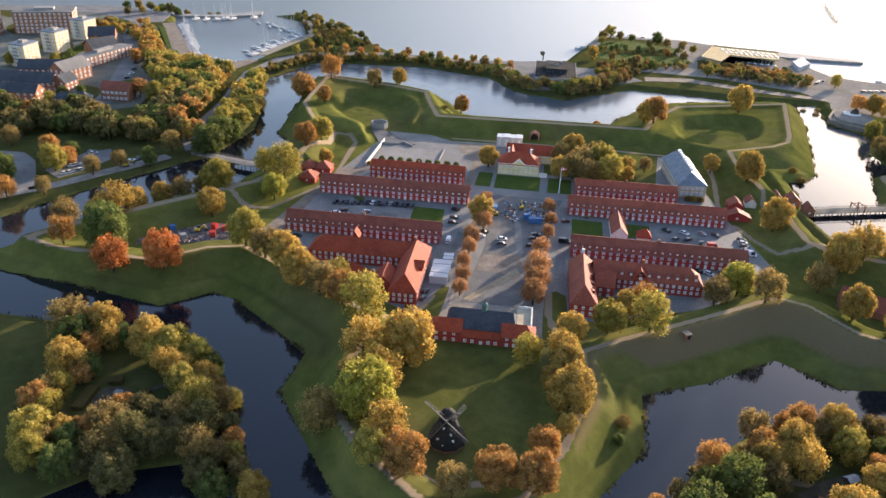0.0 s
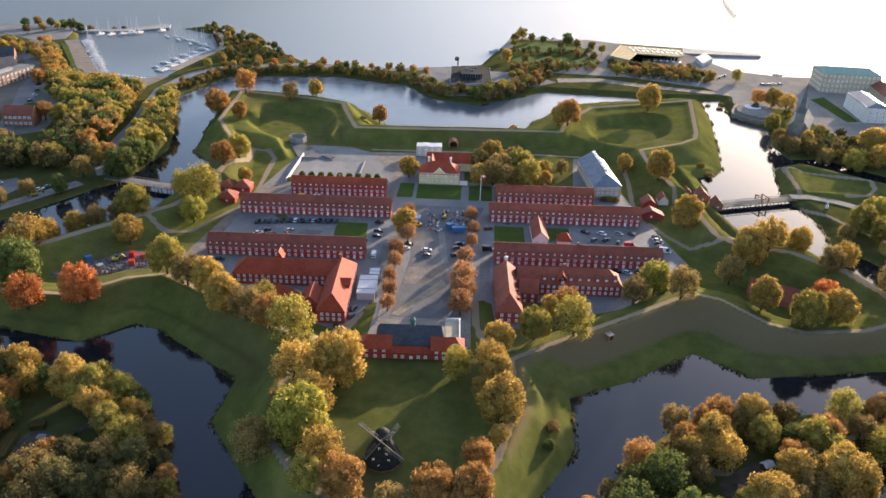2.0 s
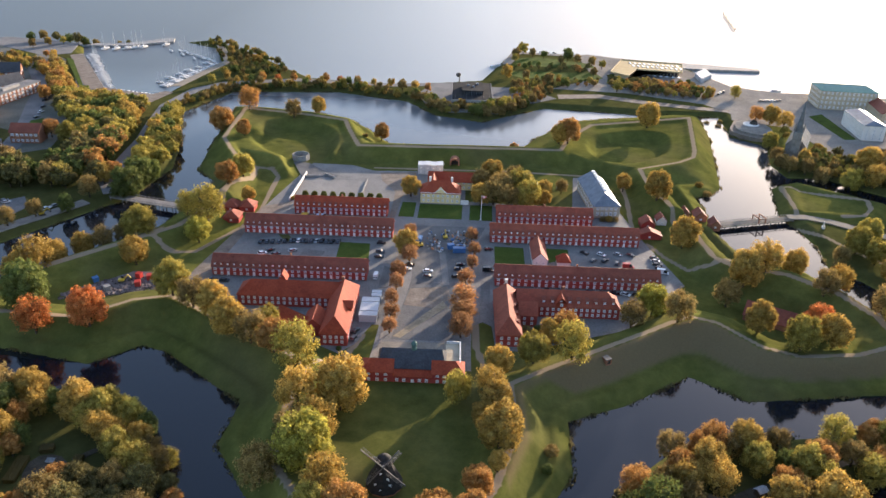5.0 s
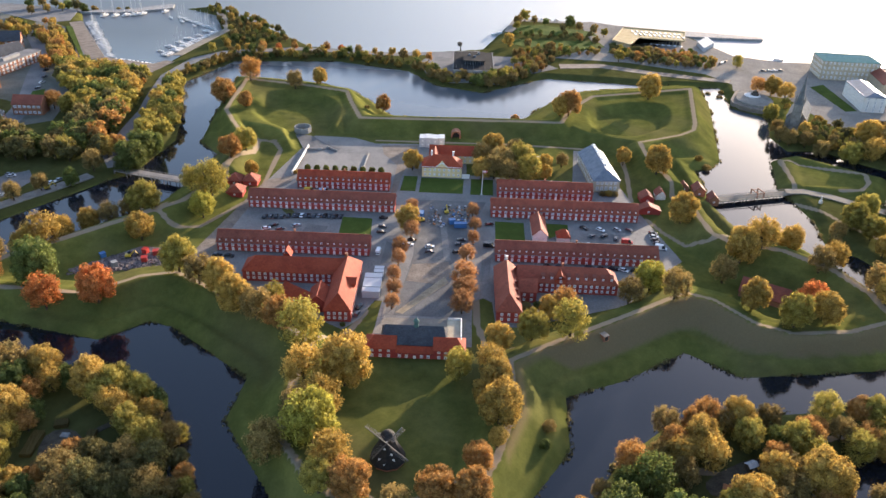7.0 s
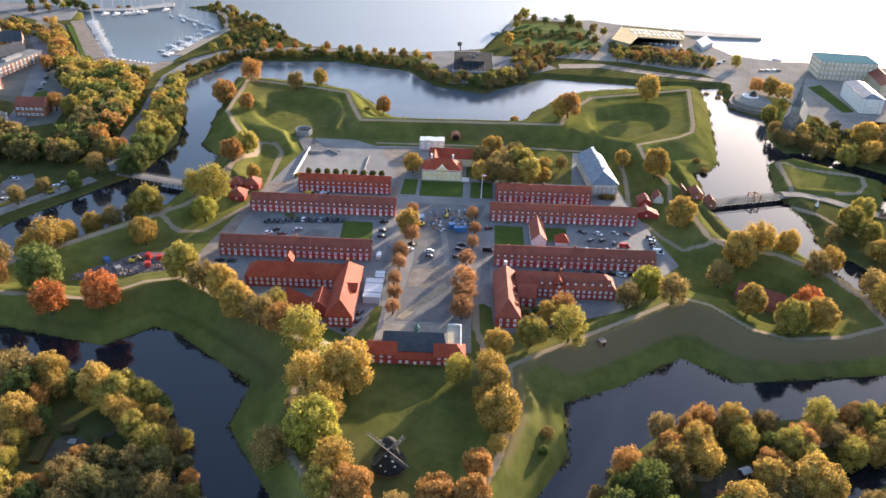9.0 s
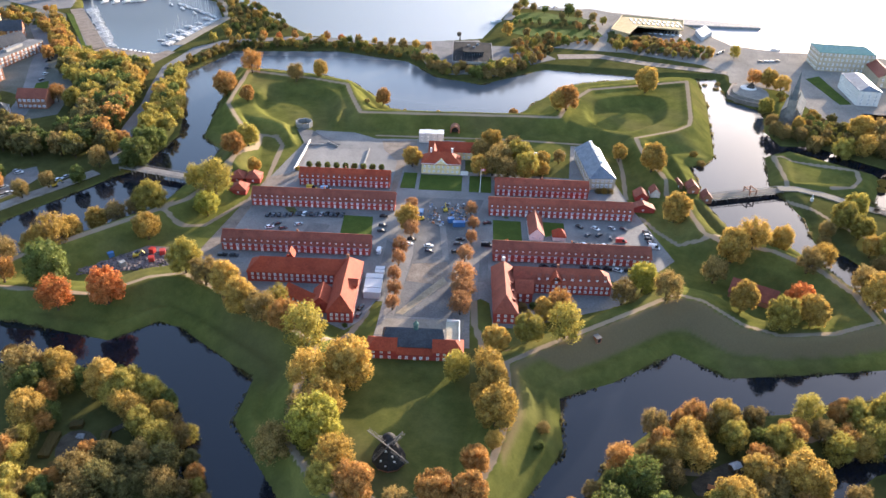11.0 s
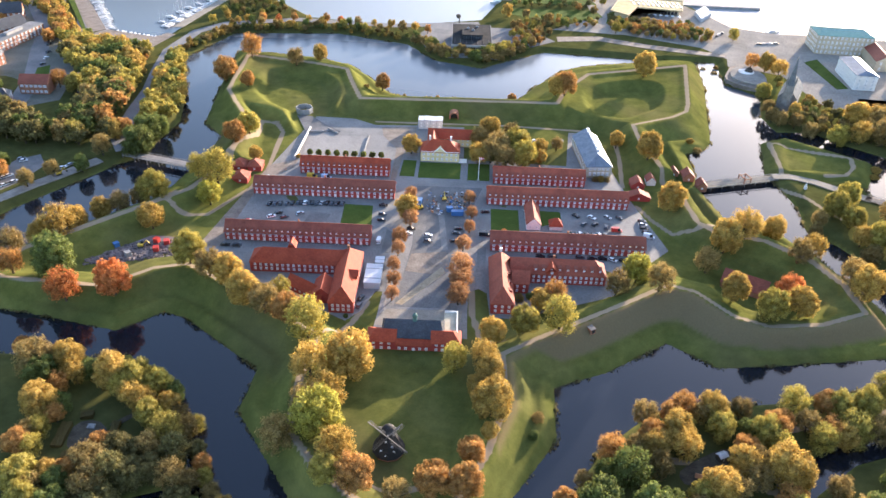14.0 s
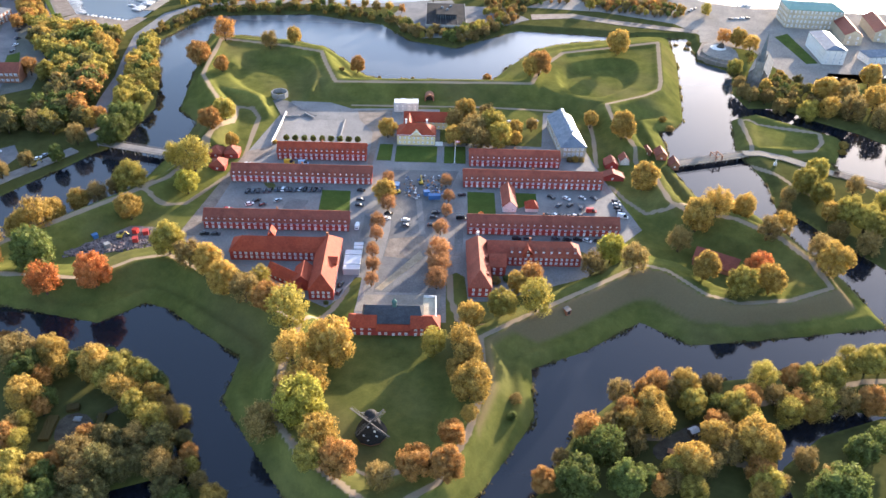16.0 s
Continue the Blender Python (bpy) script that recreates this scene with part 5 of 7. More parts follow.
SAIL = sail_mesh()
for a in (147, 57, 237, 327):
    shared("sail", SAIL, m, pose(0, -4.4, 12.0, -6, 0, -14) @ pose(0, 0, 0, 0, 90 - a, 0), "grey lattice sail")
bm = bmesh.new()
for a, b in (((-0.8, 2.6, 11.6), (-1.2, 6.8, 1.0)), ((0.8, 2.6, 11.6), (1.2, 6.8, 1.0)), ((-3.8, 1.5, 11.2), (-1.0, 6.6, 1.6)), ((3.8, 1.5, 11.2), (1.0, 6.6, 1.6)),
             ((-4.2, 1.4, 11.2), (4.2, 1.4, 11.2)), ((-1.3, 6.8, 1.0), (1.3, 6.8, 1.0))):
    bar(bm, a, b, 0.24)
part("tail_pole", bm, OLD_WOOD, m)


# ---- cars ----
def car_meshes(paint, length=4.4, width=1.8, high=1.45, van=False):
    bm = bmesh.new()
    n, w = length / 2, width / 2
    prof = [(-n, 0.35), (-n, 0.8), (-n + 0.1, 0.92), (n - 0.1, 0.86), (n, 0.7), (n, 0.35)]
    for s in (-1, 1):
        bm.faces.new([bm.verts.new((x, s * w, z)) for x, z in prof][::s])
    vs = list(bm.verts)
    k = len(prof)
    for i in range(k):
        bm.faces.new((vs[i], vs[(i + 1) % k], vs[k + (i + 1) % k], vs[k + i]))
    bmesh.ops.recalc_face_normals(bm, faces=bm.faces[:])
    bmesh.ops.bevel(bm, geom=bm.edges[:], offset=0.08, segments=2, affect="EDGES")
    body = mesh_of("body", bm, paint)
    bm = bmesh.new()
    a, b, c, d = (-n + 0.05, -n + 0.12, n * 0.35, n * 0.72) if van else (-n + 0.25, -n + 0.85, n * 0.15, n * 0.55)
    t = w - 0.06
    u = w - 0.22
    v = [bm.verts.new(p) for p in ((a, -t, 0.85), (d, -t, 0.85), (d, t, 0.85), (a, t, 0.85), (b, -u, high - 0.04), (c, -u, high - 0.04), (c, u, high - 0.04), (b, u, high - 0.04))]
    for ids in ((0, 1, 5, 4), (1, 2, 6, 5), (2, 3, 7, 6), (3, 0, 4, 7)):
        bm.faces.new([v[i] for i in ids])
    glass = mesh_of("glasshouse", bm, GLASS_DARK)
    bm = bmesh.new()
    box(bm, b - 0.02, c + 0.02, -u - 0.02, u + 0.02, high - 0.05, high)
    if van:
        box(bm, a + 0.02, c * 0.3, -t - 0.01, t + 0.01, 0.86, high - 0.06)
    roof = mesh_of("roof", bm, paint)
    return body, glass, roof


def wheel_meshes():
    bm = bmesh.new()
    prism(bm, 0, 0, [(-0.11, 0.28), (-0.09, 0.33), (0.09, 0.33), (0.11, 0.28)], 12)
    tyre = mesh_of("tyre", bm, BLACK)
    bm = bmesh.new()
    prism(bm, 0, 0, [(-0.12, 0.19), (0.12, 0.19)], 10)
    return tyre, mesh_of("rim", bm, ZINC)


PAINTS = {"k": ("black", plain("black_paint", (0.012, 0.012, 0.014), 0.2)), "d": ("dark grey", plain("dark_grey_paint", (0.06, 0.065, 0.075), 0.25)),
          "w": ("white", plain("car_white", (0.72, 0.72, 0.72), 0.25)), "s": ("silver", plain("silver_paint", (0.42, 0.44, 0.46), 0.25, 0.5)),
          "r": ("red", plain("red_paint", (0.40, 0.04, 0.03), 0.3)), "y": ("yellow", plain("yellow_paint", (0.62, 0.42, 0.04), 0.35)),
          "b": ("pale blue", plain("blue_paint", (0.35, 0.50, 0.66), 0.3))}
TYRE, RIM = wheel_meshes()
PROTO = {}


def vehicle(x, y, turn, colour, van=False, z=None, group="parked cars"):
    key = (colour, van)
    z = (ground_at(x, y) if z is None else z)
    place = pose(x, y, z, 0, 0, turn)
    if key in PROTO:
        return copy_thing(PROTO[key], place)
    length, width, high = (5.6, 2.0, 2.4) if van else (4.4, 1.8, 1.46)
    v = thing("van" if van else "car", "parked " + PAINTS[colour][0] + (" delivery van" if van else " passenger car"), "van" if van else "car", place, group)
    for name, me in zip(("body", "glasshouse", "roof"), car_meshes(PAINTS[colour][1], length, width, high, van)):
        shared(name, me, v, Matrix.Identity(4))
    for dx in (-length * 0.31, length * 0.31):
        for dy in (-width / 2 + 0.1, width / 2 - 0.1):
            wh = shared("wheel", TYRE, v, pose(dx, dy, 0.33, 90, 0, 0))
            shared("rim", RIM, wh, Matrix.Identity(4))
    PROTO[key] = v
    return v


def park(rows, van=False, z=0.08, group="parked cars"):
    for item in rows.split(","):
        x, y, turn, c = item.split()
        vehicle(float(x), float(y), float(turn), c, van, z, group)


park("-109.9 -9.1 80 k, -104.6 -8.6 95 k, -101.5 -8.4 85 d, -98.7 -7.6 90 k, -96.0 -6.8 90 d, -92.3 -6.4 80 w, -88.8 -6.7 100 k, -86.2 -6.5 80 d,"
     "-107.2 -8.8 88 d, -94.2 -6.7 86 k, -90.5 -6.4 92 d, -81.2 -6.0 80 k, -78.8 -6.1 84 d, -83.6 -5.9 70 s, -76.2 -6.2 75 k, -73.5 -6.0 80 d, -106.6 -21 25 w, -103.8 -17.6 40 k, -100.2 -21.3 30 d, -93.3 -17.1 40 s")
park("-52.6 -5.8 0 k, -52.3 -14.7 0 d, -52.4 -20.1 0 k, -116.3 -26 10 r, -122.3 -47.9 0 k, -117 -48 0 d, -28.9 -32.4 5 w, -28.7 -37.1 0 d, -37.4 -27.2 0 k,"
     "-38.5 -31.4 5 w, -14.3 -25.1 10 k, -15.3 -29.3 0 d, -16.3 -36.6 0 k, -1.0 -8.1 10 k, -115.8 18.5 10 w", z=0.13)
park("45 -8.1 -40 k, 52.9 -9.1 -40 w, 61 -8.4 -40 s, 67 -8.4 -35 d, 48 -16 50 d, 53.7 -15.5 45 k, 58.8 -17.7 75 d, 41.6 -25.6 -60 k, 45.2 -25.6 -60 w,"
     "48.4 -25.9 -60 k, 51.7 -26.1 -60 d, 54.7 -25.8 -60 s, 57.6 -25.6 -60 d, 77.8 -10.6 -10 d, 77.7 -14 -10 s, 77.7 -17.4 -10 k, 78.1 -20.8 -15 d")
park("24 -46.4 -8 k, 29.5 -46 0 d, 42.5 -46 -5 d, 48 -46.6 -10 k, 53 -46.2 -14 k, 57.6 -46.7 -30 w, 62.6 -47.2 -20 k, -55.2 -84 70 k, -55.4 -89 75 d")
park("42.7 74.6 20 w, 45.4 79 20 s, 30.1 77.2 10 w", z=None)
park("-51.7 -38.8 85 w, -1.6 -29.7 0 k, -93.5 21.3 0 y, -85.8 20.9 5 b, 78.6 -25.2 -15 w, 63.6 -20.8 0 r", True)


# ---- tents, works and clutter in the square ----
def shelter(x0, x1, y0, y1, h, top, name="scaffold_shelter", label="white sheeted scaffold shelter"):
    t = thing(name, label, "tent")
    bm = bmesh.new()
    box(bm, x0, x1, y0, y1, 0.05, h)
    part("body", bm, SHEETING, t)
    n = max(2, int((y1 - y0) / 3.2)) if y1 - y0 > x1 - x0 else max(2, int((x1 - x0) / 3.2))
    for k in range(n):
        bm = bmesh.new()
        if y1 - y0 > x1 - x0:
            a, b = y0 + (y1 - y0) * k / n, y0 + (y1 - y0) * (k + 1) / n
            box(bm, x0 - 0.2, x1 + 0.2, a + 0.05, b - 0.05, h, h + top * (0.5 + 0.3 * (k % 2)))
        else:
            a, b = x0 + (x1 - x0) * k / n, x0 + (x1 - x0) * (k + 1) / n
            box(bm, a + 0.05, b - 0.05, y0 - 0.2, y1 + 0.2, h, h + top * (0.5 + 0.3 * (k % 2)))
        part("roof_sheet", bm, SHEETING, t)
    for k in range(n + 1):
        if y1 - y0 > x1 - x0:
            y = y0 + (y1 - y0) * k / n
            feet = [(x0 - 0.25, y), (x1 + 0.25, y)]
        else:
            feet = [(x0 + (x1 - x0) * k / n, y0 - 0.25)]
        for px, py in feet:
            bm = bmesh.new()
            bar(bm, (px, py, 0), (px, py, h + 0.6), 0.1)
            part("scaffold_pole", bm, ZINC, t)
    for k in range(n):
        if x1 - x0 >= y1 - y0:
            put_window(t, (1.0, 0.95), x0 + (x1 - x0) * (k + 0.5) / n, y0, 1.4)
            put_window(t, (1.0, 0.95), x0 + (x1 - x0) * (k + 0.5) / n, y0, h * 0.62)


shelter(-54.8, -47.8, -76.5, -62.0, 3.0, 0.5)
shelter(-51.3, -47.6, -61.2, -56.2, 3.2, 0.5, "site_cabin", "small white site cabin")
shelter(-40, -25.2, 88, 94, 5.6, 0.9, "site_offices", "stacked white site offices beneath the rampart")

rng = random.Random(21)
CRATE_PAINTS = [plain("tarp_blue", (0.04, 0.13, 0.30), 0.6), plain("site_orange", (0.36, 0.15, 0.06), 0.6), CONCRETE, OLD_WOOD, SHEETING, ZINC, DARK_WOOD]
for k in range(210):
    x, y = rng.uniform(-31, -10.5), rng.uniform(-12, 12)
    if abs(x + 23 + y * 0.35) < 1.8:
        continue
    a, b, h = rng.uniform(0.4, 1.7), rng.uniform(0.3, 0.9), rng.uniform(0.2, 0.8)
    bm = bmesh.new()
    q = rng.choice((0, 1, 2))
    if q == 0:
        box(bm, -a / 2, a / 2, -b / 2, b / 2, 0, h)
        box(bm, -a / 2 - 0.05, a / 2 + 0.05, -b / 2 - 0.05, b / 2 + 0.05, h, h + 0.1)
    elif q == 1:
        box(bm, -a / 2, a / 2, -b / 2, b / 2, 0, h * 0.8)
        bmesh.ops.bevel(bm, geom=bm.edges[:], offset=0.08, segments=1, affect="EDGES")
    else:
        prism(bm, 0, 0, [(0, a * 0.5), (h * 0.5, a * 0.36), (h, a * 0.08)], 7)
    name, lab = (("crate", "lidded site crate in the square"), ("building_stone", "loose squared building stone in the square"), ("rubble_mound", "small mound of rubble"))[q]
    ob = tagged(part(name, bm, rng.choice(CRATE_PAINTS)), lab, name.replace("_", " "), "building materials in the square")
    ob.matrix_basis = pose(x, y, 0.13, 0, 0, rng.uniform(0, 180))


def container(x, y, turn, mat, label, l=6.0):
    c = thing("container", label, "container", pose(x, y, 0.13, 0, 0, turn))
    bm = bmesh.new()
    box(bm, -l / 2, l / 2, -1.2, 1.2, 0, 2.4)
    bmesh.ops.bevel(bm, geom=bm.edges[:], offset=0.1, segments=1, affect="EDGES")
    part("body", bm, mat, c)
    bm = bmesh.new()
    box(bm, -l / 2 - 0.05, l / 2 + 0.05, -1.25, 1.25, 2.4, 2.5)
    part("lid", bm, mat, c)


container(-15, -11.5, 4, CRATE_PAINTS[0], "bright blue tarpaulin-covered container")
container(-19, -8, 20, CRATE_PAINTS[0], "bright blue site container", 3.0)
container(-34.5, -1.5, 80, CRATE_PAINTS[0], "bright blue site container", 4.0)


def digger(x, y, turn):
    d = thing("excavator", "small yellow excavator on tracks", "excavator", pose(x, y, 0.13, 0, 0, turn))
    yel = PAINTS["y"][1]
    for sy in (-0.9, 0.9):
        bm = bmesh.new()
        box(bm, -1.5, 1.5, sy - 0.25, sy + 0.25, 0, 0.7)
        bmesh.ops.bevel(bm, geom=bm.edges[:], offset=0.15, segments=2, affect="EDGES")
        part("track", bm, BLACK, d)
    bm = bmesh.new()
    box(bm, -1.4, 1.0, -1.0, 1.0, 0.75, 1.6)
    part("body", bm, yel, d)
    bm = bmesh.new()
    box(bm, -0.2, 1.0, 0.05, 1.0, 1.6, 2.7)
    part("cab", bm, GLASS_DARK, d)
    bm = bmesh.new()
    bar(bm, (0.9, -0.4, 1.4), (2.8, -0.4, 3.4), 0.35)
    bar(bm, (2.8, -0.4, 3.4), (4.0, -0.4, 1.6), 0.3)
    part("boom", bm, yel, d)
    bm = bmesh.new()
    box(bm, 3.6, 4.4, -0.8, 0.0, 0.9, 1.6)
    part("bucket", bm, BLACK, d)


digger(-22, 3, 100)
digger(-34, -7, 210)
digger(-226, 12, 40)
digger(-160, -52, 15)

# rubble and spoil in the west bastion
SPOIL = surface("spoil", (0.075, 0.062, 0.06), (0.18, 0.14, 0.13), 0.2, 2.0, island=0.4)
flat("spoil_ground", rounded([(-183, -56), (-180, -47), (-162, -42), (-142, -43), (-141, -51), (-160, -64), (-177, -68)], 1), SPOIL, -0.6, 0.2, "churned grey and pinkish spoil ground", "spoil")
bm = bmesh.new()
for k in range(760):
    x = rng.uniform(-181, -143)
    y = -55 + (x + 162) * 0.22 + rng.uniform(-9, 7)
    h, r0 = rng.uniform(0.15, 0.8), rng.uniform(0.3, 1.2)
    prism(bm, x, y, [(-0.3, r0), (h * 0.6, r0 * 0.7), (h, r0 * 0.15)], 6, rng.random())
ob = tagged(part("spoil_heaps", bm, SPOIL), "heaps of grey spoil and rubble", "rubble", kind="stuff")
for k, (x, y) in enumerate(((-152, -55), (-171, -53), (-154, -48), (-149, -49), (-163, -60))):
    container(x, y, 15 + 30 * k, (PAINTS["r"][1], CRATE_PAINTS[0], PAINTS["r"][1], PAINTS["r"][1], CRATE_PAINTS[2])[k], "site skip in the bastion", 2.4)

# pale sand spill across the square
flat("sand_track", [(-40.5, -86), (-37.5, -87), (-19.5, -62), (-21.5, -57.5)], SAND, 0.1, 0.155, "strip of spilled yellowish sand", "pavement")
flat("kerb_strip", [(-45.5, -91), (-45.2, -60), (-44.4, -60), (-44.4, -91)], COBBLE, 0.05, 0.2, "stone kerb beside the square", "kerb")
flat("forecourt", [(-47.3, -95), (-48, -101), (-13, -98), (-12, -89), (-44, -90)], GRAVEL, 0.06, 0.14, "pale gravel forecourt of the church", "pavement")

# ---- flagpole ----
f = thing("flagpole", "white flagpole with a red and white flag", "flagpole", pose(-4.1, 25.6, 0.16))
bm = bmesh.new()
prism(bm, 0, 0, [(0, 0.22), (14, 0.1)], 8)
part("pole", bm, WHITE_PAINT, f)
bm = bmesh.new()
prism(bm, 0, 0, [(0, 0.8), (0.5, 0.7)], 8)
part("base", bm, CONCRETE, f)
bm = bmesh.new()
box(bm, 0.1, 2.4, -0.02, 0.02, 12.5, 14)
flag = part("flag", bm, PAINTS["r"][1], f)
for x0, x1, z0, z1, d in ((0.85, 1.2, 12.5, 14, 0.03), (0.1, 2.4, 13.1, 13.4, 0.034)):
    bm = bmesh.new()
    box(bm, x0, x1, -d, d, z0, z1)
    part("cross_bar", bm, WHITE_PAINT, flag, "white bar of the flag")


# ---- rampart huts, ring wall, low walls, hedges ----
for x, y, turn in ((-108, -92, -38), (39.5, -105.5, 30)):
    z = ground_at(x, y)
    k = thing("sally_port", "small brick sally port in the rampart slope", "doorway", pose(x, y, z - 0.5, 0, 0, turn))
    bm = bmesh.new()
    box(bm, -1.2, 1.2, -0.8, 2.0, 0, 2.3)
    part("portal", bm, BRICK_WALL, k)
    bm = bmesh.new()
    box(bm, -1.3, 1.3, -0.95, 2.0, 2.3, 2.5)
    part("coping", bm, PLINTH, k, "grey stone coping")
    bm = bmesh.new()
    box(bm, -0.7, 0.7, -0.86, -0.8, 0.4, 2.0)
    part("door", bm, TARRED, k)

k = thing("rampart_arch", "red brick archway into the rampart behind the mansion", "archway", pose(-18.5, 105.2, 0))
bm = bmesh.new()
outer = [(3.0 * math.cos(a), 1.6 + 3.0 * math.sin(a)) for a in np.linspace(0, math.pi, 13)]
hole = [(2.1 * math.cos(a), 1.6 + 2.1 * math.sin(a)) for a in np.linspace(0, math.pi, 13)]
outer, hole = [(3.0, -0.3)] + outer + [(-3.0, -0.3)], [(2.1, -0.3)] + hole + [(-2.1, -0.3)]
va, vb, vc, vd = [[bm.verts.new((x, y, z)) for x, z in ring] for ring, y in ((outer, -0.6), (hole, -0.6), (outer, 5.0), (hole, 5.0))]
for i in range(len(outer) - 1):
    for a, b in ((va, vb), (vb, vd), (vc, va)):
        bm.faces.new((a[i], a[i + 1], b[i + 1], b[i]))
bmesh.ops.recalc_face_normals(bm, faces=bm.faces[:])
part("arch_ring", bm, BRICK_WALL, k)
bm = bmesh.new()
box(bm, -2.2, 2.2, 1.2, 1.4, -0.3, 3.6)
part("door", bm, TARRED, k, "dark double door")

k = thing("ring_wall", "open octagonal concrete ring wall", "structure", pose(-112.5, 106, 0))
for i in range(8):
    a = 2 * math.pi * (i + 0.5) / 8
    bm = bmesh.new()
    box(bm, -2.05, 2.05, -0.2, 0.2, -0.5, 3.4)
    pn = part("panel", bm, CONCRETE, k)
    pn.matrix_basis = pose(4.7 * math.cos(a), 4.7 * math.sin(a), 0, 0, 0, math.degrees(a) + 90)
flat("ramp_slab", [(-112, 101), (-116, 100), (-107, 78), (-96, 78), (-86, 80), (-96, 88), (-106, 99)], ASPHALT, 0.02, 0.3, "grey concrete ramp", "pavement")
for x, y, turn, l, h in ((-105.6, 62, 87, 40, 1.7), (-101, 77, 8, 10, 1.2), (-90.5, 79, -42, 9, 1.0), (-69, 60, 88, 30, 0.9)):
    bm = bmesh.new()
    box(bm, -l / 2, l / 2, -0.2, 0.2, -0.2, h)
    box(bm, -l / 2 - 0.08, l / 2 + 0.08, -0.28, 0.28, h, h + 0.15)
    tagged(part("low_wall", bm, WHITE_WALL if h > 1.5 else CONCRETE), "pale rendered boundary wall", "wall").matrix_basis = pose(x, y, 0, 0, 0, turn)


def pollard(x, y):
    z = 0.1
    t = thing("pollard_tree", "clipped round green pollard tree", "tree", pose(x, y, z, 0, 0, rng.uniform(0, 360)), "row of pollards")
    shared("trunk", TRUNKS[0], t, Matrix.Diagonal((2.4, 2.4, 2.2, 1)))
    shared("crown", CROWNS["G"][0], t, Matrix.LocRotScale((0, 0, 3.3), None, (1.9, 1.9, 1.7)))


for k in range(9):
    pollard(-98.5 + k * 5.0, 44.5)


def bush(x, y, r, hue, group="shrubs"):
    t = thing("shrub", HUES[hue] + " rounded garden shrub", "shrub", pose(x, y, ground_at(x, y) - 0.1, 0, 0, rng.uniform(0, 360)), group)
    shared("foliage", CROWNS[hue][rng.randrange(3)], t, Matrix.LocRotScale((0, 0, r * 0.6), None, (r, r, r * 0.75)))


for x, y, r, hue in ((60, 31, 2.0, "B"), (63, 31, 2.2, "O"), (66.5, 31, 2.0, "B"), (-60, -96.5, 1.2, "G"), (6, -72, 2.2, "B"), (12, -80, 2.6, "B"), (17, -78, 2.0, "G"), (8, -26, 1.6, "E"), (-105, 44, 1.6, "O"),
                     (15, -150, 2.6, "B"), (13, -158, 2.0, "G"), (-77, 141, 2.0, "B"), (-52, 141, 1.4, "B"), (20, 146, 3.2, "R"), (-30, 143, 1.3, "B"), (128, 78, 2.8, "B"), (124, 83, 2.4, "O"),
                     (164, 90, 2.2, "R"), (228, 62, 3.0, "O"), (224, 54, 2.6, "O"), (168, 222, 2.6, "B"), (174, 214, 3.0, "B"), (178, 224, 2.4, "B")):
    bush(x, y, r, hue)

# ---- bridges ----
def bridge(x0, y0, x1, y1, width, mat, label, z=0.25):
    n = math.hypot(x1 - x0, y1 - y0)
    b = thing("bridge", label, "bridge", pose(x0, y0, z, 0, 0, math.degrees(math.atan2(y1 - y0, x1 - x0))))
    bm = bmesh.new()
    box(bm, 0, n, -width / 2, width / 2, -0.4, 0)
    part("deck", bm, mat, b)
    for s in (-1, 1):
        bm = bmesh.new()
        box(bm, 0, n, s * width / 2 - 0.1, s * width / 2 + 0.1, 0.92, 1.05)
        box(bm, 0, n, s * width / 2 - 0.06, s * width / 2 + 0.06, 0.45, 0.53)
        k = int(n / 2.5)
        for i in range(k + 1):
            box(bm, n * i / k - 0.07, n * i / k + 0.07, s * width / 2 - 0.1, s * width / 2 + 0.1, 0, 1.0)
        part("railing", bm, SAIL_WOOD, b)
    k = max(2, int(n / 7))
    for i in range(k + 1):
        bm = bmesh.new()
        for y in (-width / 2 + 0.4, 0, width / 2 - 0.4):
            box(bm, n * i / k - 0.16, n * i / k + 0.16, y - 0.16, y + 0.16, -6, -0.4)
        box(bm, n * i / k - 0.3, n * i / k + 0.3, -width / 2, width / 2, -0.75, -0.4)
        part("pier", bm, SAIL_WOOD, b)
    return b


bridge(-201, 39.7, -157, 27.5, 6.0, COBBLE, "timber bridge with pale railings over the moat")
b2 = bridge(117, 32, 164, 46, 5.4, GRAVEL, "timber bridge with a red gate over the moat", -0.7)
for x in (27, 31):
    for y in (-2.75, 2.75):
        bm = bmesh.new()
        box(bm, x - 0.25, x + 0.25, y - 0.25, y + 0.25, 0, 2.6)
        part("gate_post", bm, BRICK_WALL, b2, "dark red gate post")
    bm = bmesh.new()
    box(bm, x - 0.2, x + 0.2, -3.2, 3.2, 2.6, 3.0)
    part("gate_beam", bm, BRICK_WALL, b2, "dark red lifting beam")
for y in (-2.75, 2.75):
    bm = bmesh.new()
    box(bm, 27.25, 30.75, y - 0.15, y + 0.15, 2.2, 2.5)
    part("gate_brace", bm, BRICK_WALL, b2, "dark red brace")
bridge(206, 25, 240, 2, 6.0, DIRT, "timber bridge over the outer moat")

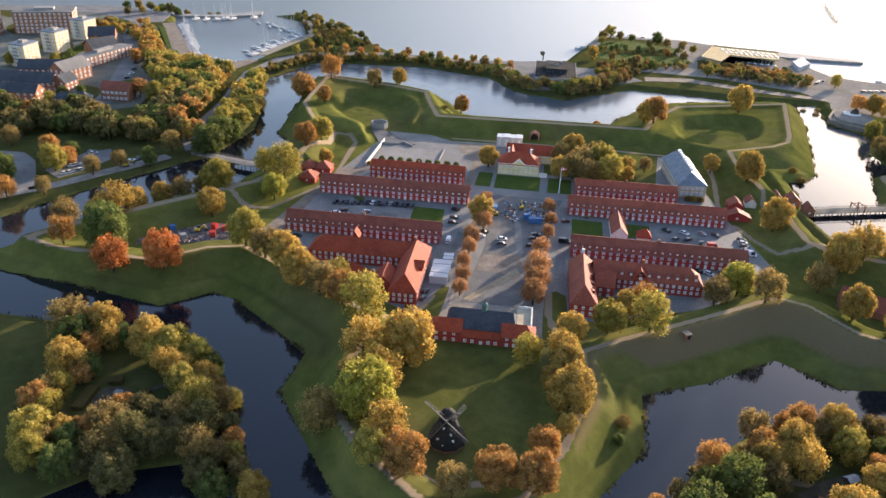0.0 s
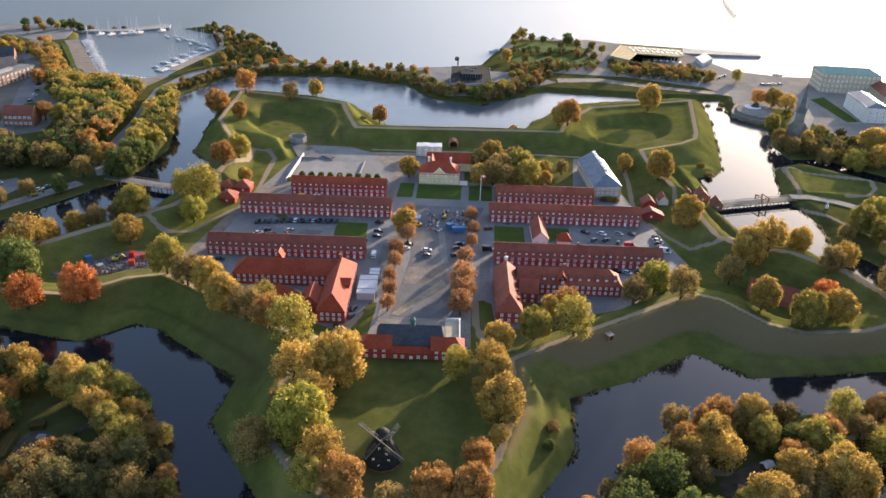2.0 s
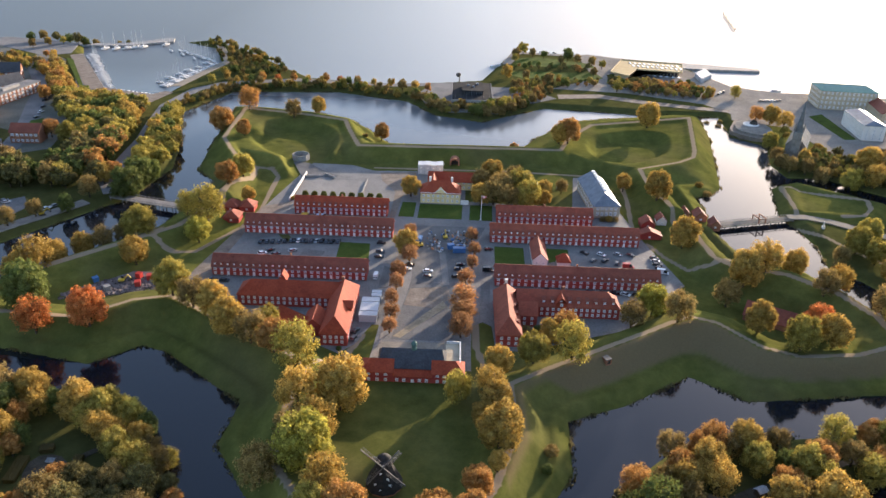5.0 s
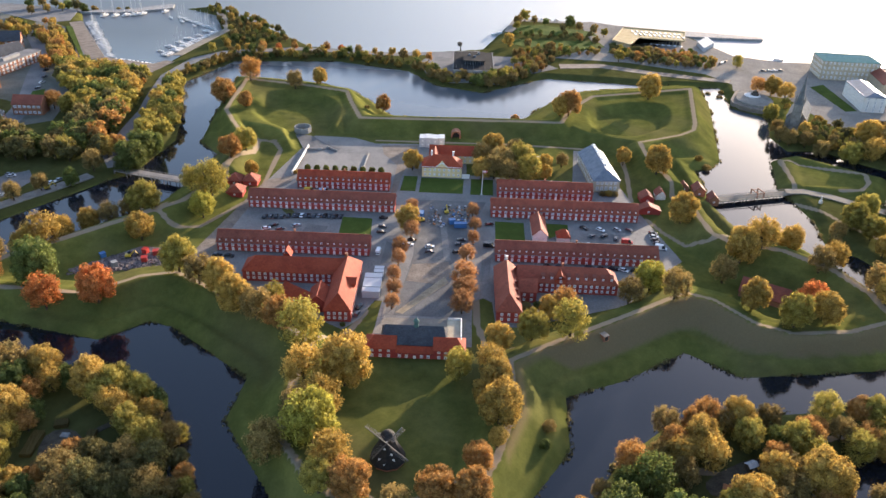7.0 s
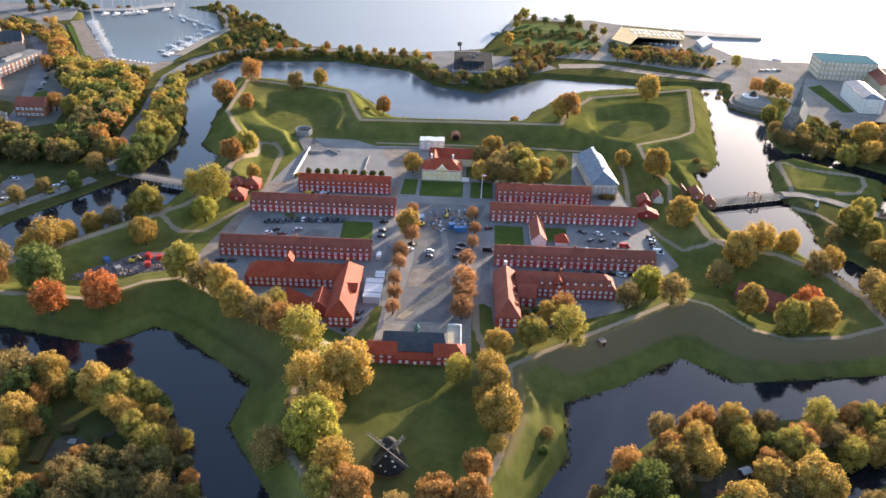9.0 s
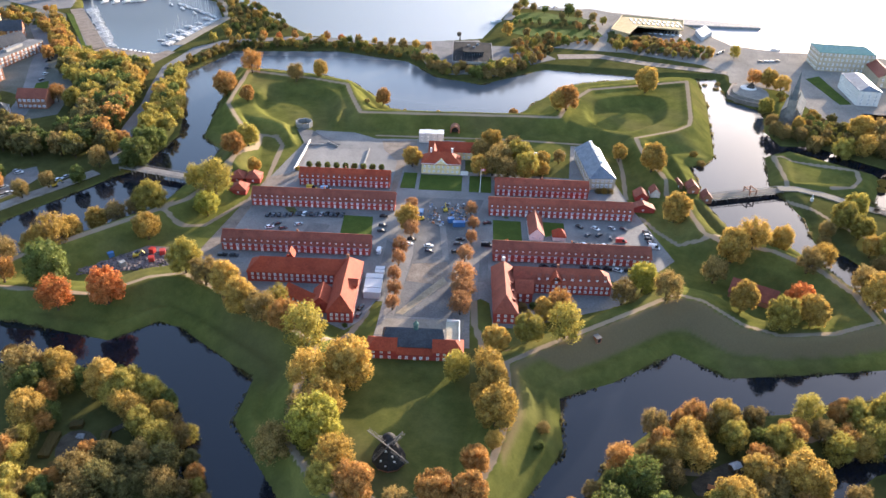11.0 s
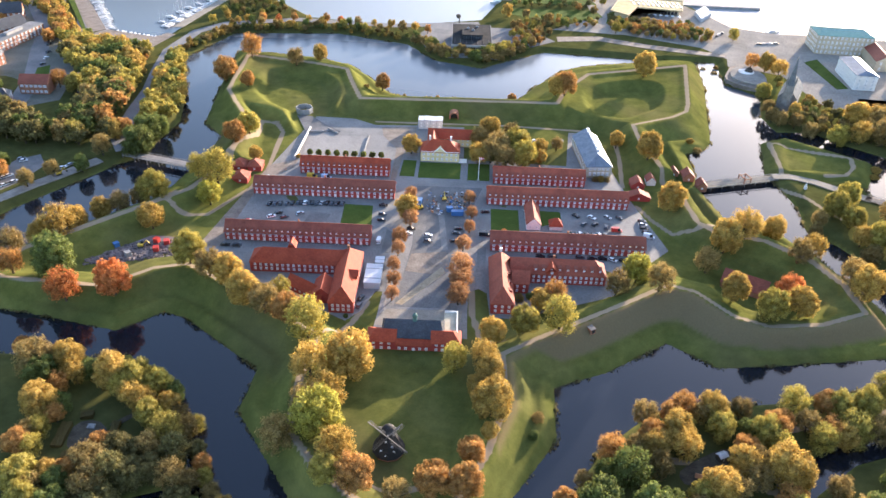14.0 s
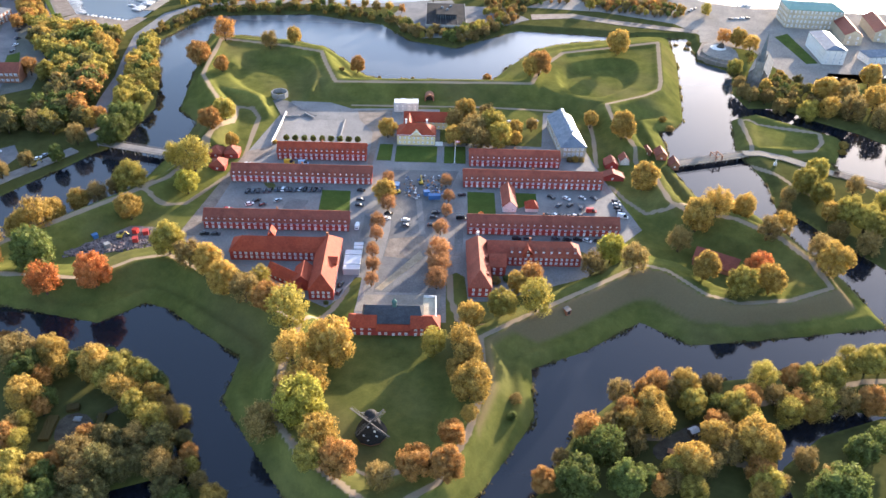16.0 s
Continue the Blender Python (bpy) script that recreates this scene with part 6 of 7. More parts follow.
# ---- roads outside the moat ----
ribbon("road_ravelin", [(162, 45.5), (172, 46), (184, 41), (199, 29), (208, 23)], 6, GRAVEL, "pale gravel road across the outwork", "road", 0.25)
ribbon("road_quay", [(-203, 43), (-213, 60), (-217, 99), (-219, 131), (-225, 166), (-230, 206), (-222, 250), (-205, 272), (-150, 290), (-70, 285), (0, 300)], 9, ROAD, "grey asphalt quay road", "road")
ribbon("road_lane", [(-300, -50), (-264, -35), (-246, -17), (-234, 1), (-221, 18), (-212, 31)], 7, COBBLE, "pale roadway under repair along the moat", "road")
ribbon("road_town", [(-289, 88), (-300, 140), (-319, 190), (-337, 242), (-370, 296)], 12, ROAD, "town street lined with parked cars", "road")
ribbon("road_rail", [(-246, 56), (-250, 100), (-275, 160), (-296, 215), (-340, 310)], 7, ROAD, "narrow lane between trees", "road")
ribbon("road_loop", [(-330, 8), (-300, 13), (-288, 14), (-278, 6), (-269, -8), (-262, -20), (-256, -27)], 10, ROAD, "curved grey access road", "road")
flat("town_paving", [(-292, 90), (-268, 108), (-276, 150), (-320, 240), (-360, 330), (-420, 380), (-700, 380), (-700, 60), (-330, 60)], TOWN_FLOOR, -0.4, 0.03, "dark paved town streets and yards", "pavement")
flat("town_lawn", [(-384, 164), (-371, 164), (-377, 292), (-389, 292)], LAWN, -0.3, 0.12, "mown lawn before the apartment towers", "lawn")
flat("street_lawn", [(-296, 128), (-288, 136), (-300, 166), (-306, 160)], LAWN, -0.3, 0.14, "mown verge beside the town street", "lawn")
flat("parking_lot", [(-262, -2), (-256, 26), (-246, 34), (-238, 22), (-243, 2), (-250, -10)], ROAD, -0.2, 0.12, "asphalt car park", "pavement")
flat("marina_quay", [(-291.5, 245.5), (-300, 232), (-288, 210), (-244, 210), (-236, 240), (-243, 243), (-250, 233)], DIRT, -0.2, 0.14, "pale paved marina quay", "pavement")
flat("marina_apron", [(-292, 246), (-355.5, 353), (-364, 346), (-301, 236)], DIRT, -0.2, 0.15, "concrete marina apron", "pavement")
flat("marina_street", [(-366, 352), (-376, 392), (-450, 408), (-560, 368), (-560, 350), (-440, 372), (-384, 340)], ROAD, -0.3, 0.16, "grey harbour street behind the marina", "pavement")
flat("grass_bank", [(-296, 224), (-302, 230), (-362, 334), (-354, 330)], LAWN, -0.1, 0.5, "bright strip of mown grass", "lawn")
flat("mole_path", [(-244, 258), (-226, 345), (-250, 405), (-244, 408), (-218, 346), (-236, 258)], GRAVEL, -0.2, 0.14, "gravel path on the mole", "pavement")
flat("breakwater", [(-384, 390), (-357, 394), (-330, 400), (-297, 422), (-301, 438), (-308, 436), (-332, 411), (-358, 403), (-384, 402)], CONCRETE, -5, -1.4, "long stone breakwater", "breakwater")
flat("pavilion_yard", [(-50, 262), (-40, 228), (40, 246), (60, 262), (40, 290), (-40, 290)], ROAD, -0.2, 0.12, "asphalt yard round the pavilion", "pavement")
QUAY = surface("worn_quay_paving", (0.20, 0.18, 0.155), (0.30, 0.27, 0.23), 0.05, 0.8, 0.95, 0, 0.1, spec=0.0)
flat("quay_south", [(60, 292), (120, 286), (176, 262), (190, 238), (186, 222), (240, 200), (320, 250), (320, 308), (250, 305), (215, 320), (205, 345), (186, 385), (108, 424), (96, 420), (100, 330)],
     QUAY, -0.3, 0.15, "pale paved harbour quay", "pavement")
flat("park_lawn", [(26, 330), (30, 346), (104, 350), (108, 332), (96, 322), (40, 322)], LAWN, -0.3, 0.17, "rough mown lawn of the quay park", "lawn")
flat("park_lawn", [(30, 368), (38, 398), (60, 404), (104, 384), (108, 368), (60, 366)], LAWN, -0.3, 0.17, "rough mown lawn of the quay park", "lawn")
flat("park_path", [(22, 372), (34, 424), (96, 420), (180, 402), (180, 394), (96, 412), (42, 416), (30, 372)], QUAY, -0.3, 0.2, "broad paved sea promenade", "pavement")
flat("bank_walk", [(62, 262), (95, 268), (130, 255), (165, 246), (190, 241), (192, 248), (166, 255), (131, 265), (96, 279), (62, 274)], DIRT, -0.3, 0.2, "brown gravel walk along the moat", "pavement")
flat("pier_long", [(186, 385), (186, 408), (264, 393), (262, 384), (222, 384)], CONCRETE, -6, -0.8, "long concrete pier", "pier")
flat("round_quay", [(178, 201), (177, 194), (181, 187), (188, 181), (196, 176), (206, 190), (206, 205), (200, 220), (188, 222)], DIRT, -5, 0.5, "curved stone quay with fountain basin", "quay")
flat("round_terrace", rounded([(182, 203), (181, 195), (185, 189), (192, 184), (200, 182), (206, 192), (207, 206), (200, 218), (188, 217)], 1), QUAY, 0.4, 1.8, "raised upper terrace of the stone quay", "quay")
flat("fountain_basin", rounded([(189, 208), (190, 203), (195, 201), (200, 203), (201, 209), (199, 213), (192, 213)], 1), WHITE_WALL, 1.5, 2.1, "round white fountain basin", "fountain")
flat("plaza", [(210, 236), (222, 205), (229, 163), (238, 131), (250, 106), (256, 108), (247, 140), (262, 168), (310, 165), (400, 190), (400, 300), (330, 300), (270, 296)], QUAY, -0.3, 0.1, "broad grey street and plaza", "pavement")
flat("plaza_lawn", [(249, 238), (262, 246), (262, 186), (253, 184)], LAWN, 0.0, 0.22, "mown lawn beside the street", "lawn")
flat("plaza_lawn_small", [(249, 158), (275, 150), (268, 118), (256, 118), (250, 140)], LAWN, 0.0, 0.22, "mown lawn beside the church", "lawn")
flat("parterre", [(108, 314), (116, 348), (130, 350), (144, 314)], LAWN, 0.0, 0.3, "formal garden beds", "lawn")
park("-318 205 70 k, -320 212 70 d, -322 219 70 w, -325 226 70 s, -328 233 70 k, -312 190 70 d, -308 178 75 w, -305 166 75 k, -331 243 65 d", z=0.1, group="cars by the street")
park("-250 -4 50 w, -248 -2 50 w, -246.5 0 50 s, -245 2 50 w, -252 6 50 w, -250.5 8 50 w, -251 25 30 w, -253 27 30 s, -227 19 55 w, -224.5 23 55 s", z=0.12, group="cars in the car park")
park("300 160 30 k, 262 158 20 d, 256 156 20 k, 254 150 -20 w", z=0.12, group="cars by the street")


# ---- boats ----
def hull_mesh(l, w):
    bm = bmesh.new()
    secs = [(-0.5, 0.38), (-0.2, 0.5), (0.1, 0.48), (0.32, 0.3), (0.5, 0.03)]
    rows = []
    for x, q in secs:
        rows.append([bm.verts.new((x * l, s * q * w * k, z)) for s, k, z in ((-1, 1, 1.0), (-1, 0.75, -0.2), (1, 0.75, -0.2), (1, 1, 1.0))])
    for a, b in zip(rows, rows[1:]):
        for i in range(4):
            bm.faces.new((a[i], a[(i + 1) % 4], b[(i + 1) % 4], b[i]))
    bm.faces.new(rows[0])
    bm.faces.new(rows[-1][::-1])
    bmesh.ops.recalc_face_normals(bm, faces=bm.faces[:])
    return mesh_of("hull", bm, BOAT_WHITE)


BOAT_WHITE = surface("weathered_gelcoat", (0.46, 0.46, 0.46), (0.66, 0.65, 0.63), 0.6, 3.0, 0.6, 0, 0.0, spec=0.2)
HULL = hull_mesh(9, 2.7)
bm = bmesh.new()
box(bm, -1.6, 1.6, -0.9, 0.9, 1.0, 1.7)
bmesh.ops.bevel(bm, geom=bm.edges[:], offset=0.2, segments=2, affect="EDGES")
CABIN = mesh_of("cabin", bm, BOAT_WHITE)
bm = bmesh.new()
prism(bm, 0.6, 0, [(1.0, 0.13), (13.5, 0.09)], 6)
bar(bm, (0.6, 0, 2.2), (-3.2, 0, 2.2), 0.22)
bar(bm, (0.6, 0, 12.8), (4.4, 0, 1.0), 0.05)
MAST = mesh_of("mast", bm, BOAT_WHITE)
boat_rng = random.Random(5)


def boat(x, y, turn, sail=True, k=1.0):
    b = thing("sailing_boat" if sail else "motor_boat", "white moored yacht with a bare mast" if sail else "white moored motor boat", "boat", pose(x, y, SEA + 0.05, 0, 0, turn), "boats in the marina")
    b.scale = (k, k, k)
    shared("hull", HULL, b, Matrix.Identity(4))
    shared("cabin", CABIN, b, Matrix.Identity(4))
    if sail:
        shared("mast", MAST, b, Matrix.Identity(4))


for i in range(25):
    t = i / 24
    boat(-354 + 58 * t + 4.5, 355 - 104 * t + 2.5, 30 + boat_rng.uniform(-6, 6), i % 3 != 1, boat_rng.uniform(0.75, 1.2))
for i in range(46):
    t = i / 45
    x, y = (-246 + 22 * t / 0.65, 266 + 78 * t / 0.65) if t < 0.65 else (-228 - 46 * (t - 0.65) / 0.35, 350 + 40 * (t - 0.65) / 0.35)
    boat(x - 7 - (10 if i % 5 == 4 else 0), y, 170 + boat_rng.uniform(-8, 8) - (40 if t > 0.65 else 0), i % 2 == 0 or t > 0.6, boat_rng.uniform(0.7, 1.15))
for i, (x, y) in enumerate(((-352, 392), (-342, 393), (-333, 396), (-327, 399), (-324, 401), (-320, 404), (-303, 416))):
    boat(x + 2, y - 6, 250 + boat_rng.uniform(-8, 8), True, 1.2)
for i, x in enumerate((-287, -283, -280, -276, -272, -268, -264, -261, -257, -254, -249)):
    boat(x + 2, 251 - 0.3 * (x + 291), 90 + boat_rng.uniform(-25, 25), False, 0.7)
boat(18, 372, 20, False, 1.6)
boat(252, 318, 20, False, 1.6)


# ---- outer buildings ----
def block(name, label, x, y, l, w, wall, turn, wallmat, roofmat, cols, floors, ridge=0.0, side=0, hip=0.0, kind=(1.4, 2.0), category="building", balconies=0):
    """A house with storeys of windows on the front and, by side, on one flank; ridge 0 gives a flat roof with a parapet."""
    h = thing(name, label, category, pose(x, y, 0, 0, 0, turn))
    bm = bmesh.new()
    walls(bm, -l / 2, l / 2, -w / 2, w / 2, -0.5, wall, ridge, "x", ridge > 0 and not hip)
    part("wall", bm, wallmat, h)
    bm = bmesh.new()
    if ridge:
        pitched(bm, -l / 2, l / 2, -w / 2, w / 2, wall, ridge, "x", hip, hip, 0.4)
        part("roof", bm, roofmat, h)
    else:
        box(bm, -l / 2 - 0.3, l / 2 + 0.3, -w / 2 - 0.3, w / 2 + 0.3, wall, wall + 0.7)
        part("roof", bm, roofmat, h)
        bm = bmesh.new()
        box(bm, -l / 6, l / 6, -w / 6, w / 6, wall + 0.7, wall + 2.6)
        part("roof_house", bm, CONCRETE, h)
    fl = wall / floors
    for k in range(floors):
        z = fl * k + fl * 0.28
        for u in spread(-l / 2 + 0.4, l / 2 - 0.4, cols):
            put_window(h, kind, u, -w / 2, z)
        if side:
            for u in spread(-w / 2 + 0.4, w / 2 - 0.4, max(2, int(cols * w / l))):
                put_window(h, kind, side * l / 2, u, z, 90 * side)
        if balconies and k:
            for u in spread(-l / 2 + 1, l / 2 - 1, balconies):
                bm = bmesh.new()
                box(bm, u - 1.5, u + 1.5, -w / 2 - 1.3, -w / 2 - 0.01, z - 0.6, z - 0.4)
                box(bm, u - 1.5, u + 1.5, -w / 2 - 1.35, -w / 2 - 1.25, z - 0.4, z + 0.5)
                part("balcony", bm, ZINC, h)
    return h


for x, y in ((-390, 182), (-393, 226), (-396, 272)):
    block("apartment_tower", "tan brick apartment tower with a pale flat roof", x, y, 13, 15, 15.5, -8, TAN_BRICK, ZINC, 4, 6, side=1, kind=(1.8, 1.6), category="apartment block", balconies=1)
block("office_block", "red-brown brick office block with flat roofs", -440, 290, 46, 26, 17, 22, BRICK_WALL, ROAD, 12, 6, side=1, kind=(1.8, 1.6), category="office building")
block("office_block", "red-brown brick office block with flat roofs", -480, 262, 26, 22, 17, 22, BRICK_WALL, ROAD, 7, 5, side=1, kind=(1.8, 1.6), category="office building")
block("town_house", "dark slate-roofed brick building with gables", -356, 154, 34, 13, 8, 12, BRICK_WALL, SLATE, 9, 2, 13, 1, category="house")
block("town_house", "brick building with a grey-green gabled roof", -340, 156, 24, 14, 8.5, 75, BRICK_WALL, ROAD, 6, 3, 14, -1, category="house")
block("town_house", "dark slate-roofed brick building with gables", -352, 126, 38, 12, 7, 4, BRICK_WALL, SLATE, 10, 2, 12, 1, category="house")
block("town_house", "dark slate-roofed brick building with gables", -330, 132, 12, 11, 6.5, 80, BRICK_WALL, SLATE, 3, 2, 11, -1, category="house")
block("town_house", "dark slate-roofed brick building with gables", -348, 104, 34, 12, 6.5, 6, BRICK_WALL, SLATE, 8, 2, 11, 1, category="house")
block("town_house", "low building with a blue-black slate roof", -306, 100, 22, 11, 5, 20, BRICK_WALL, SLATE, 6, 2, 9, 1, hip=4, category="house")
block("town_house", "brick building with red-brown roof", -334, 76, 16, 11, 6, 5, BRICK_WALL, TILES_OLD, 4, 2, 9.5, 1, category="house")
block("apartment_house", "long brick apartment house with balconies", -344, 208, 50, 11, 7, 77, BRICK_WALL, ROAD, 12, 3, side=-1, kind=(1.8, 1.6), category="apartment block", balconies=6)
block("town_house", "steep slate-roofed brick house", -356, 226, 22, 12, 7, 60, BRICK_WALL, SLATE, 5, 2, 13, 1, category="house")
block("town_house", "steep slate-roofed brick house", -372, 258, 20, 14, 8, 20, BRICK_WALL, SLATE, 5, 2, 14, 1, category="house")
block("gabled_house", "red-roofed house with rows of white windows", -287, 121, 18, 11, 7.2, 3, BRICK_WALL, TILES_OLD, 6, 2, 11.5, -1, kind=(1.8, 1.6), category="house")
block("palace_block", "large stone building with a green copper roof", 287, 271, 43, 25, 15, -4, STONE_WALL, COPPER, 13, 4, 18, -1, hip=6, category="building")
block("white_house", "white building with rows of dark windows", 273, 203, 38, 15, 11, -94, WHITE_WALL, ZINC, 10, 4, 13.5, 1, hip=4, category="building")
block("town_house", "hall with a brown pitched roof", 306, 244, 40, 13, 8, 82, STONE_WALL, TILES_OLD, 8, 2, 12, -1, category="building")
block("town_house", "hall with a brown pitched roof", 334, 252, 40, 13, 8, 80, STONE_WALL, TILES_OLD, 8, 2, 12, -1, category="building")
block("town_house", "low white house with grey hipped roof", 310, 194, 26, 13, 6, 8, WHITE_WALL, ZINC, 7, 2, 9, -1, hip=4, category="house")

# pavilion by the moat
FELT = surface("roofing_felt", (0.02, 0.02, 0.021), (0.04, 0.04, 0.04), 0.15, 2.0, 0.9, spec=0.04)
p = thing("pavilion", "dark flat-roofed glass pavilion by the water", "pavilion")
bm = bmesh.new()
box(bm, -22, 8, 224, 274, 5.8, 7.2)
part("roof", bm, FELT, p)
bm = bmesh.new()
box(bm, -19, 5, 228, 270, -0.2, 5.8)
part("glass_wall", bm, GLASS_DARK, p)
bm = bmesh.new()
box(bm, -22.4, 8.4, 223.6, 224, 5.6, 7.4)
box(bm, 8, 8.4, 224, 274, 5.6, 7.4)
box(bm, -22.4, -22, 224, 274, 5.6, 7.4)
part("fascia", bm, CONCRETE, p)
bm = bmesh.new()
box(bm, -26, 12, 216, 224, -0.5, 0.6)
part("terrace", bm, CONCRETE, p)
for x in spread(-19, 5, 12):
    bm = bmesh.new()
    box(bm, x - 0.15, x + 0.15, 227.6, 228, 0, 5.8)
    part("mullion", bm, WHITE_PAINT, p)
bm = bmesh.new()
box(bm, -14, 1, 238, 262, 7.2, 10.2)
part("upper_storey", bm, GLASS_DARK, p, "dark glazed upper storey")
bm = bmesh.new()
box(bm, -14.6, 1.6, 237.4, 262.6, 10.2, 10.7)
part("upper_roof", bm, FELT, p)
for x in spread(-14, 1, 8):
    bm = bmesh.new()
    box(bm, x - 0.12, x + 0.12, 237.8, 238, 7.2, 10.2)
    part("upper_mullion", bm, ZINC, p)
for x, y in ((-10, 252), (-6, 248), (-3, 256)):
    bm = bmesh.new()
    box(bm, x - 1.0, x + 1.0, y - 0.8, y + 0.8, 10.7, 11.5)
    box(bm, x - 0.4, x + 0.4, y - 0.4, y + 0.4, 11.5, 11.9)
    part("roof_unit", bm, ZINC, p)
for x in spread(-22, 8, 7):
    bm = bmesh.new()
    box(bm, x - 0.1, x + 0.1, 226, 236.5, 7.2, 7.5)
    part("roof_seam", bm, PLINTH, p)
bm = bmesh.new()
prism(bm, -17, 277, [(7.0, 0.5), (11, 0.4)], 6)
prism(bm, -17.8, 277, [(11, 1.4), (13, 2.0), (14, 1.2)], 8)
part("roof_mast", bm, DARK_WOOD, p)

# timber-framed hall and stands on the pier
p = thing("pier_hall", "long low hall with a golden timber roof deck", "hall")
DECK = surface("golden_decking", (0.30, 0.22, 0.10), (0.42, 0.32, 0.16), 0.2, 3.0)
PIER_ROOF = [(133, 386), (115, 338), (128, 325), (140, 350), (179, 344), (187, 376)]
bm = bmesh.new()
slab(bm, [(134, 383), (119, 340), (128, 329), (139, 353), (177, 347), (184, 374)], -0.2, 4.2)
part("wall", bm, STONE_WALL, p)
bm = bmesh.new()
slab(bm, PIER_ROOF, 4.2, 4.7)
part("roof", bm, DECK, p)
for (xa, ya), (xb, yb) in zip(PIER_ROOF, PIER_ROOF[1:] + PIER_ROOF[:1]):
    bm = bmesh.new()
    bar(bm, (xa, ya, 5.0), (xb, yb, 5.0), 0.5, 0.8)
    part("parapet", bm, TAN_BRICK, p)
for k in range(11):
    for j in range(2):
        bm = bmesh.new()
        x, y = 138 + k * 4.1 + j, 370 - k * 0.75 - j * 10
        box(bm, x, x + 1.6, y, y + 6.5, 4.7, 5.1)
        part("roof_light", bm, GLASS_PALE if k % 3 else WHITE_PAINT, p)
for x in spread(141, 176, 12):
    bm = bmesh.new()
    y = 352.6 - (x - 139) * 0.158
    box(bm, x - 1.2, x + 1.2, y - 0.12, y + 0.05, 0.4, 3.6)
    part("window", bm, GLASS_DARK, p)
for k in range(7):
    q = thing("parasol", "white cafe parasol on the quay", "parasol", pose(144 + k * 5, 340 - k * 0.8, 0.15), "parasols")
    bm = bmesh.new()
    prism(bm, 0, 0, [(2.2, 1.7), (3.0, 0.1)], 8)
    part("canopy", bm, SHEETING, q)
    bm = bmesh.new()
    prism(bm, 0, 0, [(0, 0.08), (2.8, 0.05)], 6)
    part("pole", bm, ZINC, q)
for k in range(4):
    shelter(192 + k * 3.4, 195 + k * 3.4, 330 + k * 5, 350 + k * 5, 3.4, 0.8, "market_tent", "white market tent on the quay")

q = thing("outer_jetty", "thin timber jetty standing far out in the sea", "jetty")
bm = bmesh.new()
bar(bm, (302, 588, -1.4), (322, 700, -1.4), 2.0, 0.6)
part("deck", bm, OLD_WOOD, q)
for k in range(5):
    bm = bmesh.new()
    prism(bm, 302 + 5 * k, 588 + 28 * k, [(-6, 0.4), (1.0, 0.35)], 6)
    part("pile", bm, DARK_WOOD, q)
q = thing("fountain_group", "dark bronze fountain figures on a rough base", "fountain", pose(197, 208, 2.0))
bm = bmesh.new()
prism(bm, 0, 0, [(0, 3.2), (0.9, 2.6), (1.6, 1.2)], 9)
for dx, h in ((-1.5, 2.2), (-0.4, 3.2), (0.9, 2.6), (1.9, 1.9)):
    prism(bm, dx, dx * 0.3, [(0.8, 0.7), (h, 0.5), (h + 0.7, 0.15)], 7)
part("bronze_base", bm, DARK_WOOD, q)

for k in range(5):
    for j in range(3):
        bm = bmesh.new()
        box(bm, -2.6, 2.6, -0.6, 0.6, 0, 1.0)
        bmesh.ops.bevel(bm, geom=bm.edges[:], offset=0.18, segments=2, affect="EDGES")
        tagged(part("hedge", bm, LEAVES["D"]), "low clipped garden hedge on the quay", "hedge", "garden hedges").matrix_basis = pose(113 + j * 7.5 + k * 0.5, 318 + k * 5.5, 0.3, 0, 0, -8)
park("196 292 70 k, 199 296 70 w, 203 300 70 d, 226 276 10 k, 231 277 10 s, 236 278 10 w, 241 279 10 d, 62 424 -10 w, 68 423 -10 k, 75 422 -10 d, 120 300 -20 w", z=0.15, group="cars on the quay")

# church with a spire beyond the water
FLINT = surface("knapped_flint", (0.13, 0.125, 0.115), (0.24, 0.23, 0.21), 0.4, 5.0, 0.9, 0, 0.3)
LEAD = surface("lead_and_slate", (0.09, 0.10, 0.105), (0.15, 0.16, 0.165), 0.3, 4.0, 0.85, spec=0.05)
p = thing("spired_church", "grey stone church with a tall slender spire", "church", pose(204, 148, 0, 0, 0, 62))
bm = bmesh.new()
walls(bm, -4, 24, -6, 6, -0.5, 8, 15, "x")
part("wall", bm, FLINT, p)
bm = bmesh.new()
pitched(bm, -4, 24, -6, 6, 8, 15, "x", 0, 0, 0.4)
part("roof", bm, LEAD, p)
bm = bmesh.new()
box(bm, -9.6, -4, -2.8, 2.8, -0.5, 18)
part("tower", bm, FLINT, p)
bm = bmesh.new()
prism(bm, -6.8, 0, [(18, 2.9), (19, 2.4), (37, 0.12)], 8, 0.39)
part("spire", bm, LEAD, p)
for x, y in ((-9.4, -2.6), (-9.4, 2.6), (-4.2, -2.6), (-4.2, 2.6)):
    bm = bmesh.new()
    prism(bm, x, y, [(18.5, 0.6), (20, 0.6), (23.5, 0.05)], 6)
    part("pinnacle", bm, FLINT, p)
for u in spread(-2, 23, 6):
    put_window(p, (1.4, 2.0), u, -6, 3.5)

